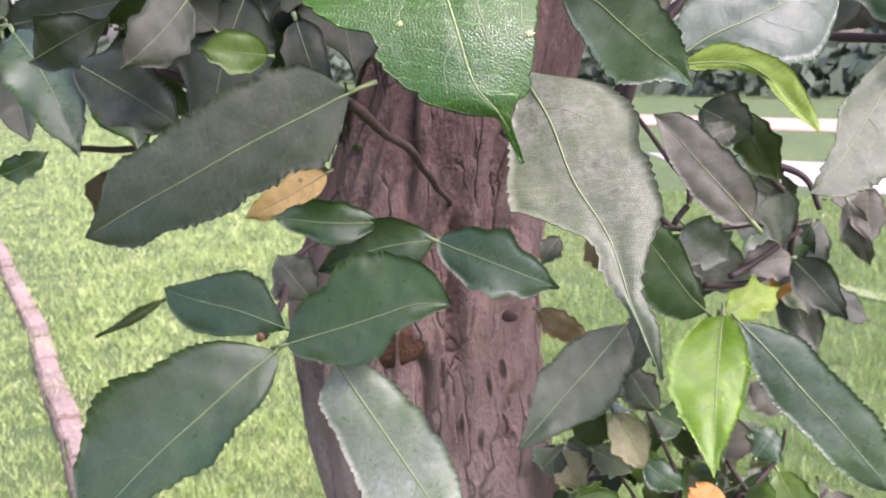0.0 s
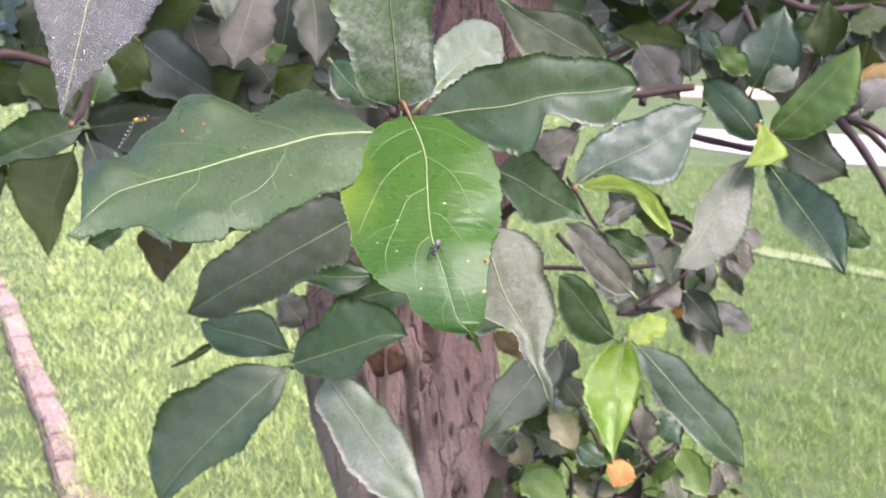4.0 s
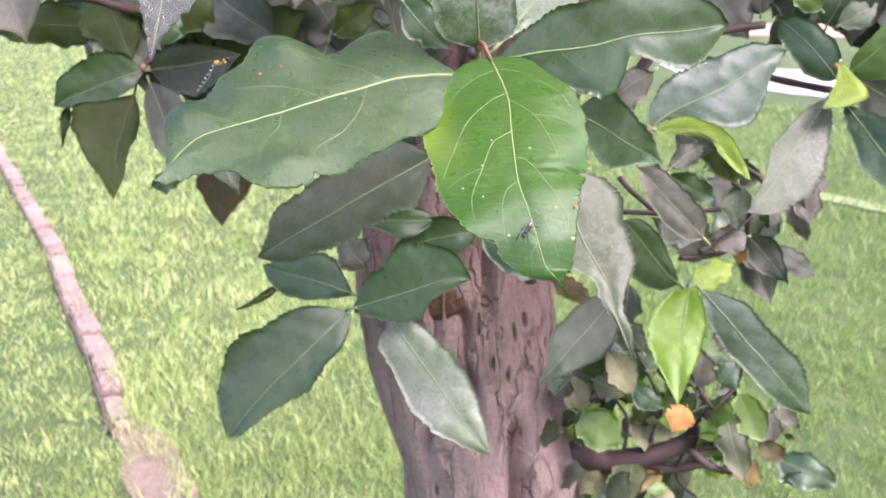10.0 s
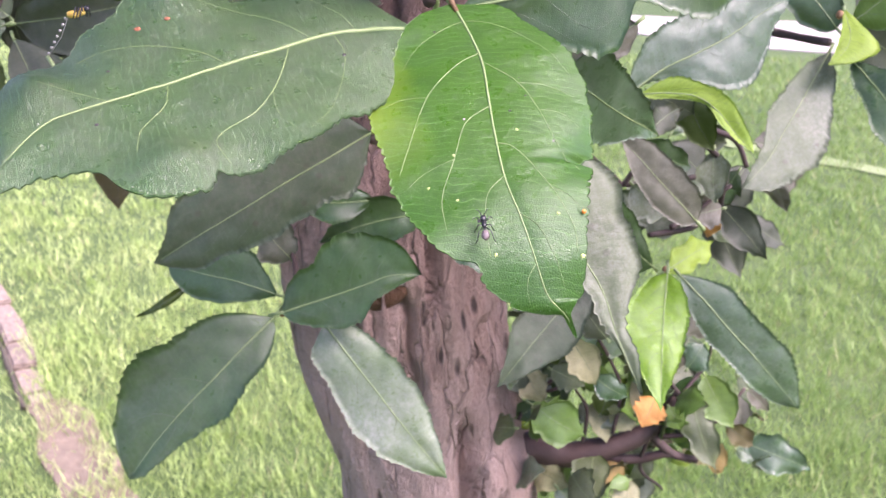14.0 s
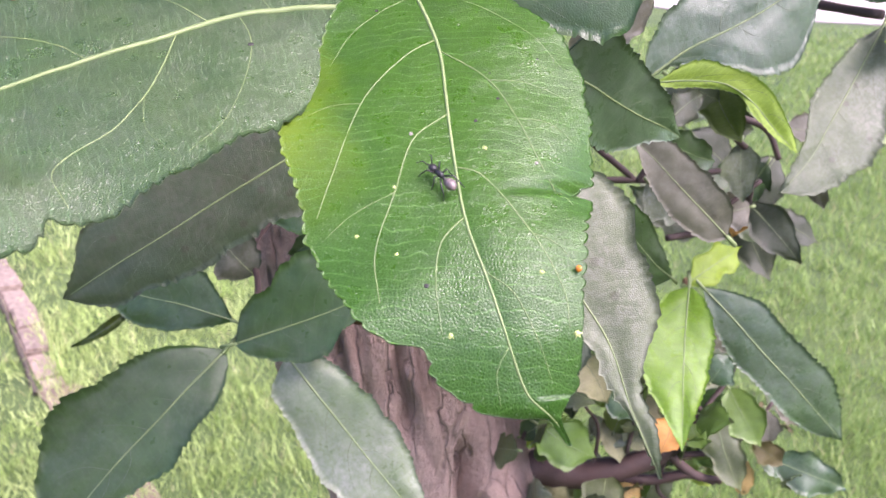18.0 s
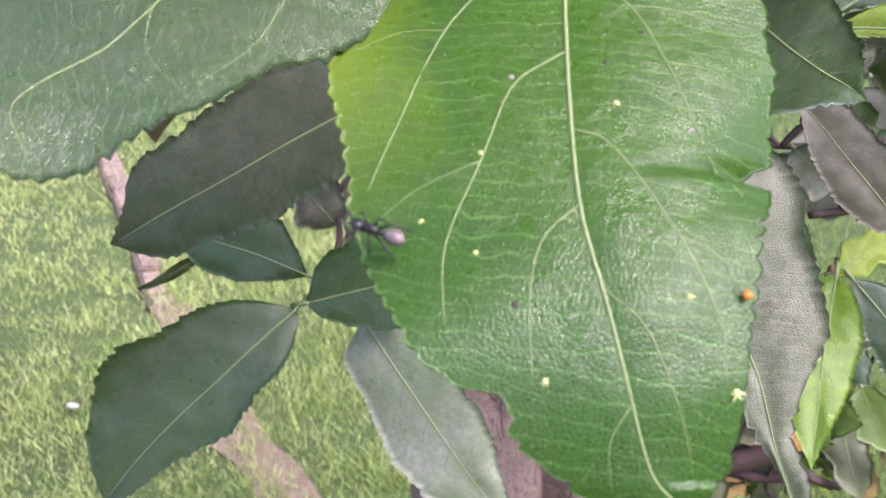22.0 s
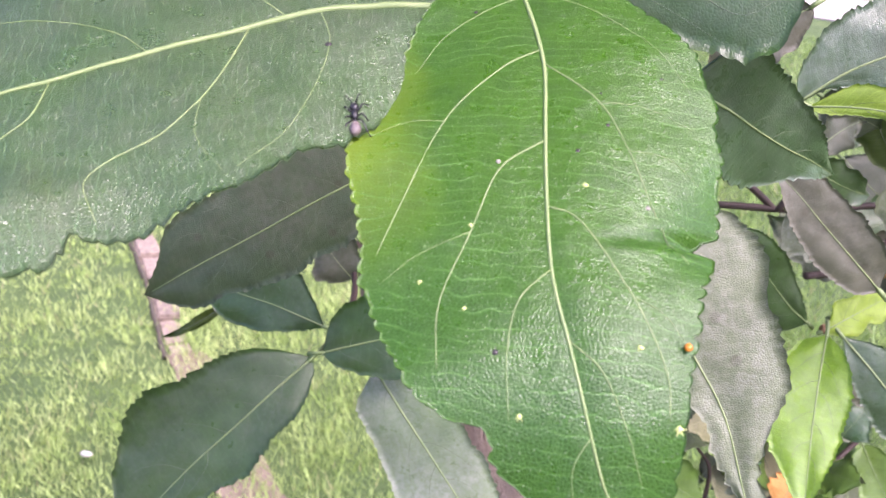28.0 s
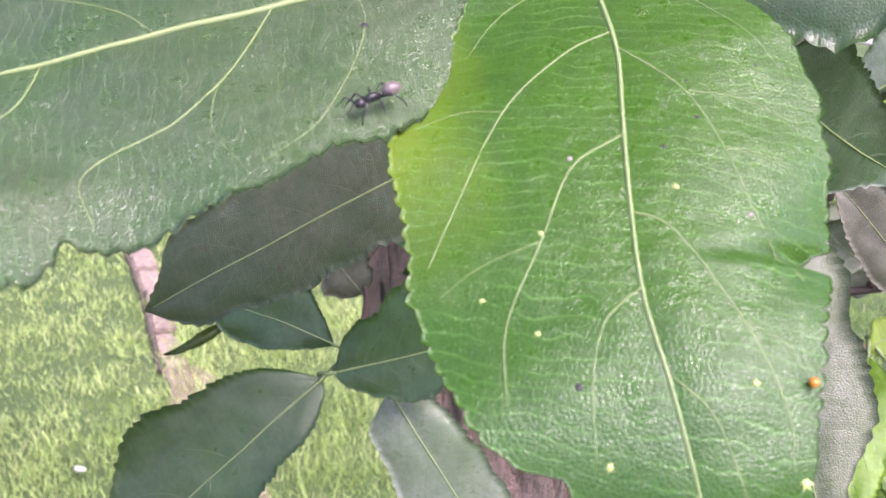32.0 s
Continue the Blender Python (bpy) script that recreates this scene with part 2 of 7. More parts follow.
M_UNDER = leaf_material("leaf_underside", (0.05, 0.075, 0.035), (0.07, 0.095, 0.047), 0.6, 0.2, 0.2, 0.4)
LEAF = {
    "main": leaf_material("leaf_bright_green", (0.013, 0.065, 0.002), (0.027, 0.093, 0.003), 0.31, 0.03, 0.14, 0.70, (0.09, 0.16, 0.05), 0.0, 0.0, 1.0, 0.34, 0.16, 0.75, 0.42),
    "big": leaf_material("leaf_dusty_green", (0.020, 0.057, 0.014), (0.033, 0.079, 0.020), 0.30, 0.30, 0.05, 0.65, (0.15, 0.15, 0.125), 0.0, 0.0, 0.9, 0.70, 0.14),
    "green": leaf_material("leaf_green", (0.017, 0.058, 0.011), (0.034, 0.084, 0.018), 0.32, 0.4, 0.15, 0.18, (0.12, 0.135, 0.10), 0, 0.08, 1.2, 0.24),
    "dark": leaf_material("leaf_dark_grey_green", (0.020, 0.034, 0.014), (0.034, 0.050, 0.022), 0.45, 0.45, 0.12, 0.15, (0.125, 0.115, 0.098), 0.3, 0, 1.1, 0.4),
    "slate": leaf_material("leaf_slate_green", (0.025, 0.050, 0.017), (0.042, 0.072, 0.028), 0.40, 0.6, 0.10, 0.25, (0.115, 0.112, 0.086), 0.5, 0, 1.1, 0.45),
    # Gloss, shiny, pearl, silver: the pale film colour paints in the sky's sheen.
    "gloss": leaf_material("leaf_blue_green_gloss", (0.020, 0.060, 0.019), (0.038, 0.088, 0.029), 0.28, 0.34, 0.12, 0.3, (0.22, 0.245, 0.21), 0, 0.2, 1.2, 0.3),
    "shiny": leaf_material("leaf_silvery_sheen_tint", (0.07, 0.13, 0.05), (0.12, 0.17, 0.09), 0.28, 0.8, 0.12, 0.2, (0.27, 0.285, 0.25), 0, 0.3, 1.2, 0.32),
    "pearl": leaf_material("leaf_pearl_sheen_tint", (0.045, 0.11, 0.028), (0.07, 0.14, 0.045), 0.26, 0.80, 0.12, 0.3, (0.48, 0.49, 0.44), 0, 0.3, 1.1, 0.3),
    "silver": leaf_material("leaf_silver_sheen_tint", (0.06, 0.08, 0.06), (0.10, 0.11, 0.11), 0.28, 0.8, 0.1, 0.15, (0.15, 0.15, 0.158), 0, 0.12, 1.6, 1.0),
    "dusty": leaf_material("leaf_dust_grey", (0.056, 0.092, 0.036), (0.082, 0.116, 0.052), 0.38, 0.75, 0.12, 0.2, (0.27, 0.275, 0.23), 0.6, 0, 1.0, 0.42),
    "brown": leaf_material("leaf_brown_grey", (0.078, 0.080, 0.052), (0.108, 0.108, 0.076), 0.45, 0.75, 0.12, 0.12, (0.20, 0.19, 0.155), 0.4, 0, 1.0, 0.42),
    "brownolive": leaf_material("leaf_brown_olive", (0.085, 0.078, 0.028), (0.11, 0.08, 0.036), 0.55, 0.3, 0.3, 0.3, (0.15, 0.11, 0.075), 0.5, 0, 1.0, 0.4),
    "olive": leaf_material("leaf_olive", (0.028, 0.052, 0.006), (0.046, 0.076, 0.010), 0.5, 0.15, 0.35, 0.4, (0.1, 0.1, 0.05), 0.2, 0, 1.0, 0.35),
    "olivedust": leaf_material("leaf_olive_dust", (0.05, 0.075, 0.022), (0.07, 0.10, 0.031), 0.42, 0.6, 0.15, 0.35, (0.16, 0.168, 0.125), 0.2, 0, 1.0, 0.4),
    "lime": leaf_material("leaf_lime", (0.20, 0.34, 0.025), (0.28, 0.41, 0.04), 0.42, 0.1, 0.35, 0.35, (0.3, 0.34, 0.14), 0, 0, 1.0, 0.5),
    "limeshine": leaf_material("leaf_young_lime", (0.11, 0.25, 0.012), (0.16, 0.31, 0.022), 0.28, 0.05, 0.3, 0.25, (0.3, 0.4, 0.15), 0, 0.15, 1.2, 0.4),
    "limegreen": leaf_material("leaf_young_green", (0.085, 0.18, 0.02), (0.12, 0.22, 0.035), 0.34, 0.2, 0.3, 0.3, (0.2, 0.24, 0.14), 0, 0.2, 1.0, 0.3),
    "yellow": leaf_material("leaf_yellowed", (0.36, 0.28, 0.08), (0.45, 0.32, 0.14), 0.55, 0.2, 0.3, 0.3, (0.35, 0.2, 0.08), 0.7),
    "beige": leaf_material("leaf_pale_withered", (0.20, 0.23, 0.10), (0.30, 0.30, 0.17), 0.5, 0.4, 0.25, 0.3, (0.36, 0.30, 0.24), 0.4),
    "orange": leaf_material("leaf_orange", (0.60, 0.22, 0.03), (0.68, 0.36, 0.12), 0.55, 0.2, 0.3, 0.2, (0.5, 0.32, 0.18), 0.3),
}
M_VEIN = plain("leaf_vein_pale", (0.17, 0.24, 0.085), (0.23, 0.29, 0.125), 0.5, 300, 0.2, 0.0003)
M_VEIN_DULL = plain("leaf_vein_dull", (0.075, 0.11, 0.05), (0.11, 0.14, 0.066), 0.5, 300, 0.2, 0.0003)
M_TWIG = plain("twig_bark", (0.035, 0.022, 0.02), (0.07, 0.045, 0.04), 0.7, 120, 0.6, 0.001)
M_TWIG_RED = plain("twig_reddish", (0.035, 0.020, 0.017), (0.07, 0.040, 0.034), 0.7, 120, 0.5, 0.001)
M_NODE = plain("bud_scales", (0.15, 0.08, 0.04), (0.24, 0.13, 0.06), 0.6, 500, 0.5, 0.0005)


def bark_material():
    """Reddish bark: scaly uneven plates split by dark fissures, small pits, paler worn skin on the lower trunk."""
    m, nt, bsdf = fresh("bark")
    tc = nt.nodes.new("ShaderNodeTexCoord").outputs["Object"]

    def stretched(v, k):
        mp = nt.nodes.new("ShaderNodeMapping")
        mp.inputs["Scale"].default_value = (1, 1, k)
        nt.links.new(v, mp.inputs[0])
        return mp.outputs[0]

    wob = nt.nodes.new("ShaderNodeTexNoise")
    wob.inputs["Scale"].default_value, wob.inputs["Detail"].default_value = 45, 4
    nt.links.new(tc, wob.inputs["Vector"])
    push = nt.nodes.new("ShaderNodeVectorMath")
    push.operation = "MULTIPLY_ADD"
    push.inputs[1].default_value = (0.012, 0.012, 0.02)
    nt.links.new(wob.outputs["Color"], push.inputs[0])
    nt.links.new(tc, push.inputs[2])
    plate = nt.nodes.new("ShaderNodeTexVoronoi")
    plate.feature = "DISTANCE_TO_EDGE"
    plate.inputs["Scale"].default_value = 75
    nt.links.new(stretched(push.outputs[0], 0.14), plate.inputs["Vector"])
    seam = ramp(nt, plate.outputs["Distance"], (0.0, 1.0), (0.06, 0.0))
    grain = noise_tex(nt, stretched(tc, 0.3), 70, 10, 0.7, 0.8)
    fine, grit = noise_tex(nt, tc, 330, 6, 0.7), noise_tex(nt, tc, 900, 3)
    patch = noise_tex(nt, tc, 16, 5, 0.6)
    holes = nt.nodes.new("ShaderNodeTexVoronoi")
    holes.inputs["Scale"].default_value = 95
    nt.links.new(stretched(tc, 0.3), holes.inputs["Vector"])
    pit = maths(nt, "MULTIPLY", ramp(nt, holes.outputs["Distance"], (0.12, 1.0), (0.22, 0.0)), ramp(nt, noise_tex(nt, tc, 30, 2), (0.46, 0.0), (0.58, 1.0)))
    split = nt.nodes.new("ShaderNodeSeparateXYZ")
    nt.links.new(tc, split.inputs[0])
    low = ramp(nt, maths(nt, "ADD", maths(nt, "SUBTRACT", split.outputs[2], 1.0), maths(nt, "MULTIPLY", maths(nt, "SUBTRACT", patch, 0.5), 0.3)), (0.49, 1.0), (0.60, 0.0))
    c = mixed(nt, ramp(nt, grain, (0.32, 0.0), (0.66, 1.0)), (0.085, 0.046, 0.038), (0.29, 0.18, 0.15))
    c = mixed(nt, ramp(nt, patch, (0.48, 0.0), (0.66, 0.6)), c, (0.30, 0.20, 0.16))
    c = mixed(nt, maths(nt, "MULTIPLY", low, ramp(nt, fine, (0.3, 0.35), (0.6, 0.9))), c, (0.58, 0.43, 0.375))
    c = mixed(nt, ramp(nt, fine, (0.48, 0.0), (0.72, 0.5)), c, (0.09, 0.052, 0.043))
    crack = maths(nt, "MULTIPLY", seam, ramp(nt, noise_tex(nt, tc, 38, 3), (0.42, 0.05), (0.58, 1.0)))
    c = mixed(nt, maths(nt, "MULTIPLY", crack, 0.45), c, (0.025, 0.013, 0.012))
    c = mixed(nt, maths(nt, "MULTIPLY", pit, 0.85), c, (0.02, 0.012, 0.01))
    nt.links.new(c, bsdf.inputs["Base Color"])
    bsdf.inputs["Roughness"].default_value = 0.82
    h = maths(nt, "ADD", grain, maths(nt, "MULTIPLY", fine, 0.45))
    h = maths(nt, "ADD", h, maths(nt, "MULTIPLY", grit, 0.12))
    h = maths(nt, "SUBTRACT", h, maths(nt, "MULTIPLY", maths(nt, "ADD", crack, pit), 0.5))
    nt.links.new(bumped(nt, h, 1.0, 0.009), bsdf.inputs["Normal"])
    return m


M_BARK = bark_material()
M_BARK_DARK = plain("bark_crack", (0.03, 0.018, 0.016), (0.06, 0.035, 0.03), 0.9, 150, 0.6, 0.001)
M_WOUND = plain("bark_rust", (0.05, 0.026, 0.016), (0.13, 0.06, 0.028), 0.9, 160, 1.0, 0.004)


# ---- building helpers ----
def mesh_of(name, verts, faces, mats, slots=None, smooth=True):
    me = bpy.data.meshes.new(name)
    me.from_pydata([tuple(v) for v in verts], [], faces)
    for m in mats:
        me.materials.append(m)
    if slots is not None:
        me.polygons.foreach_set("material_index", slots)
    me.polygons.foreach_set("use_smooth", [smooth] * len(me.polygons))
    me.update()
    return me


def part(name, me, parent, label=""):
    ob = new(name, me)
    ob.parent = parent
    return tagged(ob, label)


def tube(points, radii, sides=7, caps=True):
    """Verts and faces of a tapered pipe through the points."""
    pts = [Vector(p) for p in points]
    verts, faces = [], []
    side = Vector((0.31, 0.11, 0.94))
    for i, p in enumerate(pts):
        d = (pts[min(i + 1, len(pts) - 1)] - pts[max(i - 1, 0)]).normalized()
        a = d.cross(side).normalized()
        if a.length < 0.1:
            a = d.cross(Vector((1, 0, 0))).normalized()
        b = d.cross(a)
        for k in range(sides):
            an = 2 * math.pi * k / sides
            verts.append(p + radii[i] * (math.cos(an) * a + math.sin(an) * b))
    for i in range(len(pts) - 1):
        for k in range(sides):
            k2 = (k + 1) % sides
            faces.append((i * sides + k, i * sides + k2, (i + 1) * sides + k2, (i + 1) * sides + k))
    if caps:
        faces.append(tuple(range(sides))[::-1])
        faces.append(tuple(range((len(pts) - 1) * sides, len(pts) * sides)))
    return verts, faces


def smooth_line(points, n):
    """n points on a Catmull-Rom line through the given ones."""
    p = [Vector(q) for q in points]
    p = [2 * p[0] - p[1], *p, 2 * p[-1] - p[-2]]
    out = []
    segs = len(p) - 3
    for i in range(n):
        x = i / (n - 1) * segs
        k = min(int(x), segs - 1)
        t = x - k
        a, b, c, d = p[k : k + 4]
        out.append(0.5 * (2 * b + (c - a) * t + (2 * a - 5 * b + 4 * c - d) * t * t + (3 * b - a - 3 * c + d) * t**3))
    return out


def curve_of(stations):
    """A smooth function through (position, value) stations."""
    xs, ys = zip(*stations)

    def value(u):
        if u <= xs[0]:
            return ys[0]
        if u >= xs[-1]:
            return ys[-1]
        k = next(i for i in range(len(xs) - 1) if xs[i] <= u <= xs[i + 1])
        t = (u - xs[k]) / (xs[k + 1] - xs[k])
        m0 = (ys[k + 1] - ys[max(k - 1, 0)]) / (xs[k + 1] - xs[max(k - 1, 0)])
        m1 = (ys[min(k + 2, len(xs) - 1)] - ys[k]) / (xs[min(k + 2, len(xs) - 1)] - xs[k])
        h = xs[k + 1] - xs[k]
        return (2 * t**3 - 3 * t * t + 1) * ys[k] + (t**3 - 2 * t * t + t) * h * m0 + (3 * t * t - 2 * t**3) * ys[k + 1] + (t**3 - t * t) * h * m1

    return value


def axes(base, tip, normal):
    base, tip = Vector(base), Vector(tip)
    x = (tip - base).normalized()
    z = Vector(normal)
    z = (z - z.dot(x) * x).normalized()
    y = z.cross(x)
    m = Matrix((x, y, z)).transposed().to_4x4()
    m.translation = base
    return m, (tip - base).length


def blade(name, length, left, right, centre, height, mat, nu, nv, thick=0.0004):
    """A thin solid leaf blade in its own space: x along it, y across, z up. left and right give the edges at u."""
    verts, faces, slots, uvs = [], [], [], []
    cols = 2 * nv + 1
    for layer in (0, 1):
        for i in range(nu + 1):
            u = i / nu
            a, b, c = left(u), right(u), centre(u) * length
            c = min(max(c, a + 0.02 * (b - a)), b - 0.02 * (b - a))
            for j in range(cols):
                s = j / (cols - 1)
                y = a + (c - a) * 2 * s if s <= 0.5 else c + (b - c) * (2 * s - 1)
                verts.append((u * length, y, height(u, y / length, 2 * s - 1) - layer * thick))
                uvs.append((u * length, y))
    top = (nu + 1) * cols
    for i in range(nu):
        for j in range(cols - 1):
            q = i * cols + j
            faces.append((q, q + cols, q + cols + 1, q + 1))
            slots.append(0)
            faces.append((top + q, top + q + 1, top + q + cols + 1, top + q + cols))
            slots.append(1)
    ring = [i * cols for i in range(nu + 1)] + [nu * cols + j for j in range(1, cols)] + [i * cols + cols - 1 for i in range(nu - 1, -1, -1)] + [j for j in range(cols - 2, 0, -1)]
    for k, q in enumerate(ring):
        r = ring[(k + 1) % len(ring)]
        faces.append((q, q + top, r + top, r)[::-1])
        slots.append(0)
    me = mesh_of(name, verts, faces, [mat, M_UNDER], slots)
    lay = me.uv_layers.new(name="UVMap")
    idx = np.empty(len(me.loops), dtype=np.int32)
    me.loops.foreach_get("vertex_index", idx)
    lay.data.foreach_set("uv", np.array(uvs, dtype=np.float32)[idx].ravel())
    return me


def rib(line, r0, r1, height, length, lift=0.0):
    """A raised vein that lies on the blade along (u, v) points."""
    n = max(8, 4 * len(line))
    pts = [(p.x * length, p.y * length, height(p.x, p.y, None) + lift) for p in smooth_line([(u, v, 0) for u, v in line], n)]
    return tube(pts, [r0 + (r1 - r0) * i / (n - 1) for i in range(n)], 6)


tree = tagged(new("tree"), "small tree with toothed glossy leaves and rough reddish-brown trunk on lawn", "tree")

LEAF_NO = [0]
LEAF_LABEL = {
    "shiny": "glossy leaf with silvery sheen in its colour", "pearl": "green leaf with pearly white sheen in its colour", "silver": "large leaf with silvery sheen in its colour", "dusty": "dusty grey toothed leaf", "brown": "brownish grey leaf", "brownolive": "withered brown-olive leaf",
    "olive": "thin olive leaf", "olivedust": "dusty olive leaf", "lime": "lime-yellow young leaf", "limeshine": "shiny lime-green young leaf", "limegreen": "young bright green leaf",
    "yellow": "yellowed leaf", "beige": "pale withered greenish leaf", "orange": "small orange dead leaf", "gloss": "blue-green glossy leaf", "dark": "dark grey-green leaf", "slate": "dusty slate-green leaf", "green": "",
}


def leaf(base, tip, normal, width, style, bow=0.08, fold=0.22, wid=0.42, drip=0.14, stalk=True, side=None, left=None, right=None):
    """One toothed leaf of the tree, from the end of its stalk to its tip, facing along the normal. left and right: the run of
    its two edges off the straight line from stalk to tip, as parts of its length; without them an even oval."""
    LEAF_NO[0] += 1
    rnd = random.Random(LEAF_NO[0])
    m, L = axes(base, tip, normal)
    teeth, ph, lean = int(16 + 190 * L), rnd.uniform(0, 6), rnd.uniform(-0.05, 0.05)
    side = lean if side is None else side
    p = math.log(0.5) / math.log(wid)
    wave, k = rnd.uniform(0.025, 0.06), rnd.uniform(7, 13)
    roll, twist = rnd.uniform(-0.25, 0.12), rnd.uniform(-0.25, 0.25)
    shaped = left is not None
    if shaped:
        lo = curve_of([(0, -0.006), *left, (1, -0.002)])
        hi = curve_of([(0, 0.006), *right, (1, 0.002)])
        def kept(u):
            a, b = lo(u), hi(u)
            return min(max(0.12 * (a + b), a + 0.25 * (b - a)), b - 0.25 * (b - a))

        way = curve_of([(0, 0.0), *((u, kept(u)) for u in (0.2, 0.4, 0.6, 0.8)), (1, 0.0)])
        bow, fold, roll, twist, wave = 0.45 * bow, 0.75 * fold, 0.6 * roll, 0.4 * twist, 0.35 * wave
    else:
        def way(u):
            return side * math.sin(math.pi * u)

    def half(u, sign=1):
        if shaped:
            return max(0.0003, L * ((hi(u) - way(u)) if sign > 0 else (way(u) - lo(u))))
        s = max(0.0, math.sin(math.pi * min(1, u) ** p)) ** 0.8
        s *= 1 - 0.75 * max(0.0, (u - (1 - drip)) / drip) ** 0.7 if u > 1 - drip else 1
        return 0.5 * width * s + 0.0003

    def edge(sign, off):
        def at(u):
            saw = ((u * teeth + off + 0.6 * noise.noise((u * 13, off * 4, ph))) % 1.0) - 0.4
            if shaped:
                lobes = 1 + 0.07 * noise.noise((u * 12, off * 9, ph * 5)) + 0.05 * noise.noise((u * 27, off * 5, ph))
            else:
                lobes = 1 + 0.07 * math.sin(k * u + ph + off * 3) + 0.05 * math.sin(2.7 * k * u + 4 * off) + 0.22 * noise.noise((u * 7, off * 9, ph * 5))
            return sign * (half(u, sign) * lobes + 0.016 * L * saw * (0.6 + 1.2 * noise.noise((u * 31, off, ph))) * (0.06 < u < 0.97)) + way(u) * L
        return at

    def height(u, v, s):
        c = way(u)
        a = abs(v - c)
        hw = max(half(u, 1 if v > c else -1) / L, 1e-3)
        e = min(1.3, a / hw)
        z = -bow * (2 * u - 1) ** 2 + bow + fold * a * (1 - 0.45 * e)
        z += wave * e * e * math.sin(k * u + ph + (2.0 if v > c else 0)) + 0.002 * math.sin(40 * u + ph) * math.sin(6 * e) * (e < 1)
        z += 0.022 * noise.noise((u * 3.1 + ph, v * 4.5, ph)) * min(1, 2 * e) + 0.003 * noise.noise((u * 11 + ph, v * 13, ph))
        z += roll * a * e + twist * (v - c) * (u - 0.4)
        return z * L

    nu = max(32, min(110, teeth * 4)) if shaped else max(30, min(93, teeth * 3))
    me = blade("leaf", L, edge(-1, 0.0), edge(1, 0.5), way, height, LEAF[style], nu, 6 if shaped else 4)
    ob = part("leaf", me, tree, LEAF_LABEL[style])
    ob.matrix_basis = m
    vm = M_VEIN_DULL if style in ("olive", "brownolive", "yellow", "orange", "beige") else M_VEIN
    thin = 0.5 if style in ("dark", "slate", "brown", "dusty", "olive", "brownolive", "silver") else 0.8
    mid = [(u, way(u)) for u in (0, 0.2, 0.4, 0.6, 0.8, 0.97)]
    v, f = rib(mid, 0.0046 * L * thin + 0.0001, 0.0012 * L, height, L, 0.0008 * L)
    part("midrib", mesh_of("midrib", v, f, [vm]), ob)
    for i in range(4):
        for sg in (-1, 1):
            u0 = 0.14 + 0.17 * i + 0.03 * sg + rnd.uniform(-0.03, 0.03)
            line = []
            for q in (0, 0.35, 0.7, 1.0):
                u1 = u0 + 0.24 * q * q + 0.06 * q
                line.append((u1, way(u1) * q + way(u0) * (1 - q) + sg * 0.86 * q * half(u1, sg) / L))
            v, f = rib(line, 0.0018 * L * thin, 0.0004 * L, height, L, -0.0004 * L)
            part("vein", mesh_of("vein", v, f, [M_VEIN_DULL]), ob)
    if stalk:
        v, f = tube([(-0.10 * L, 0.0, -0.05 * L), (-0.04 * L, 0, -0.012 * L), (0.02 * L, 0, 0)], [0.0007, 0.0006, 0.0006], 6)
        part("stalk", mesh_of("stalk", v, f, [vm]), ob)
    return ob


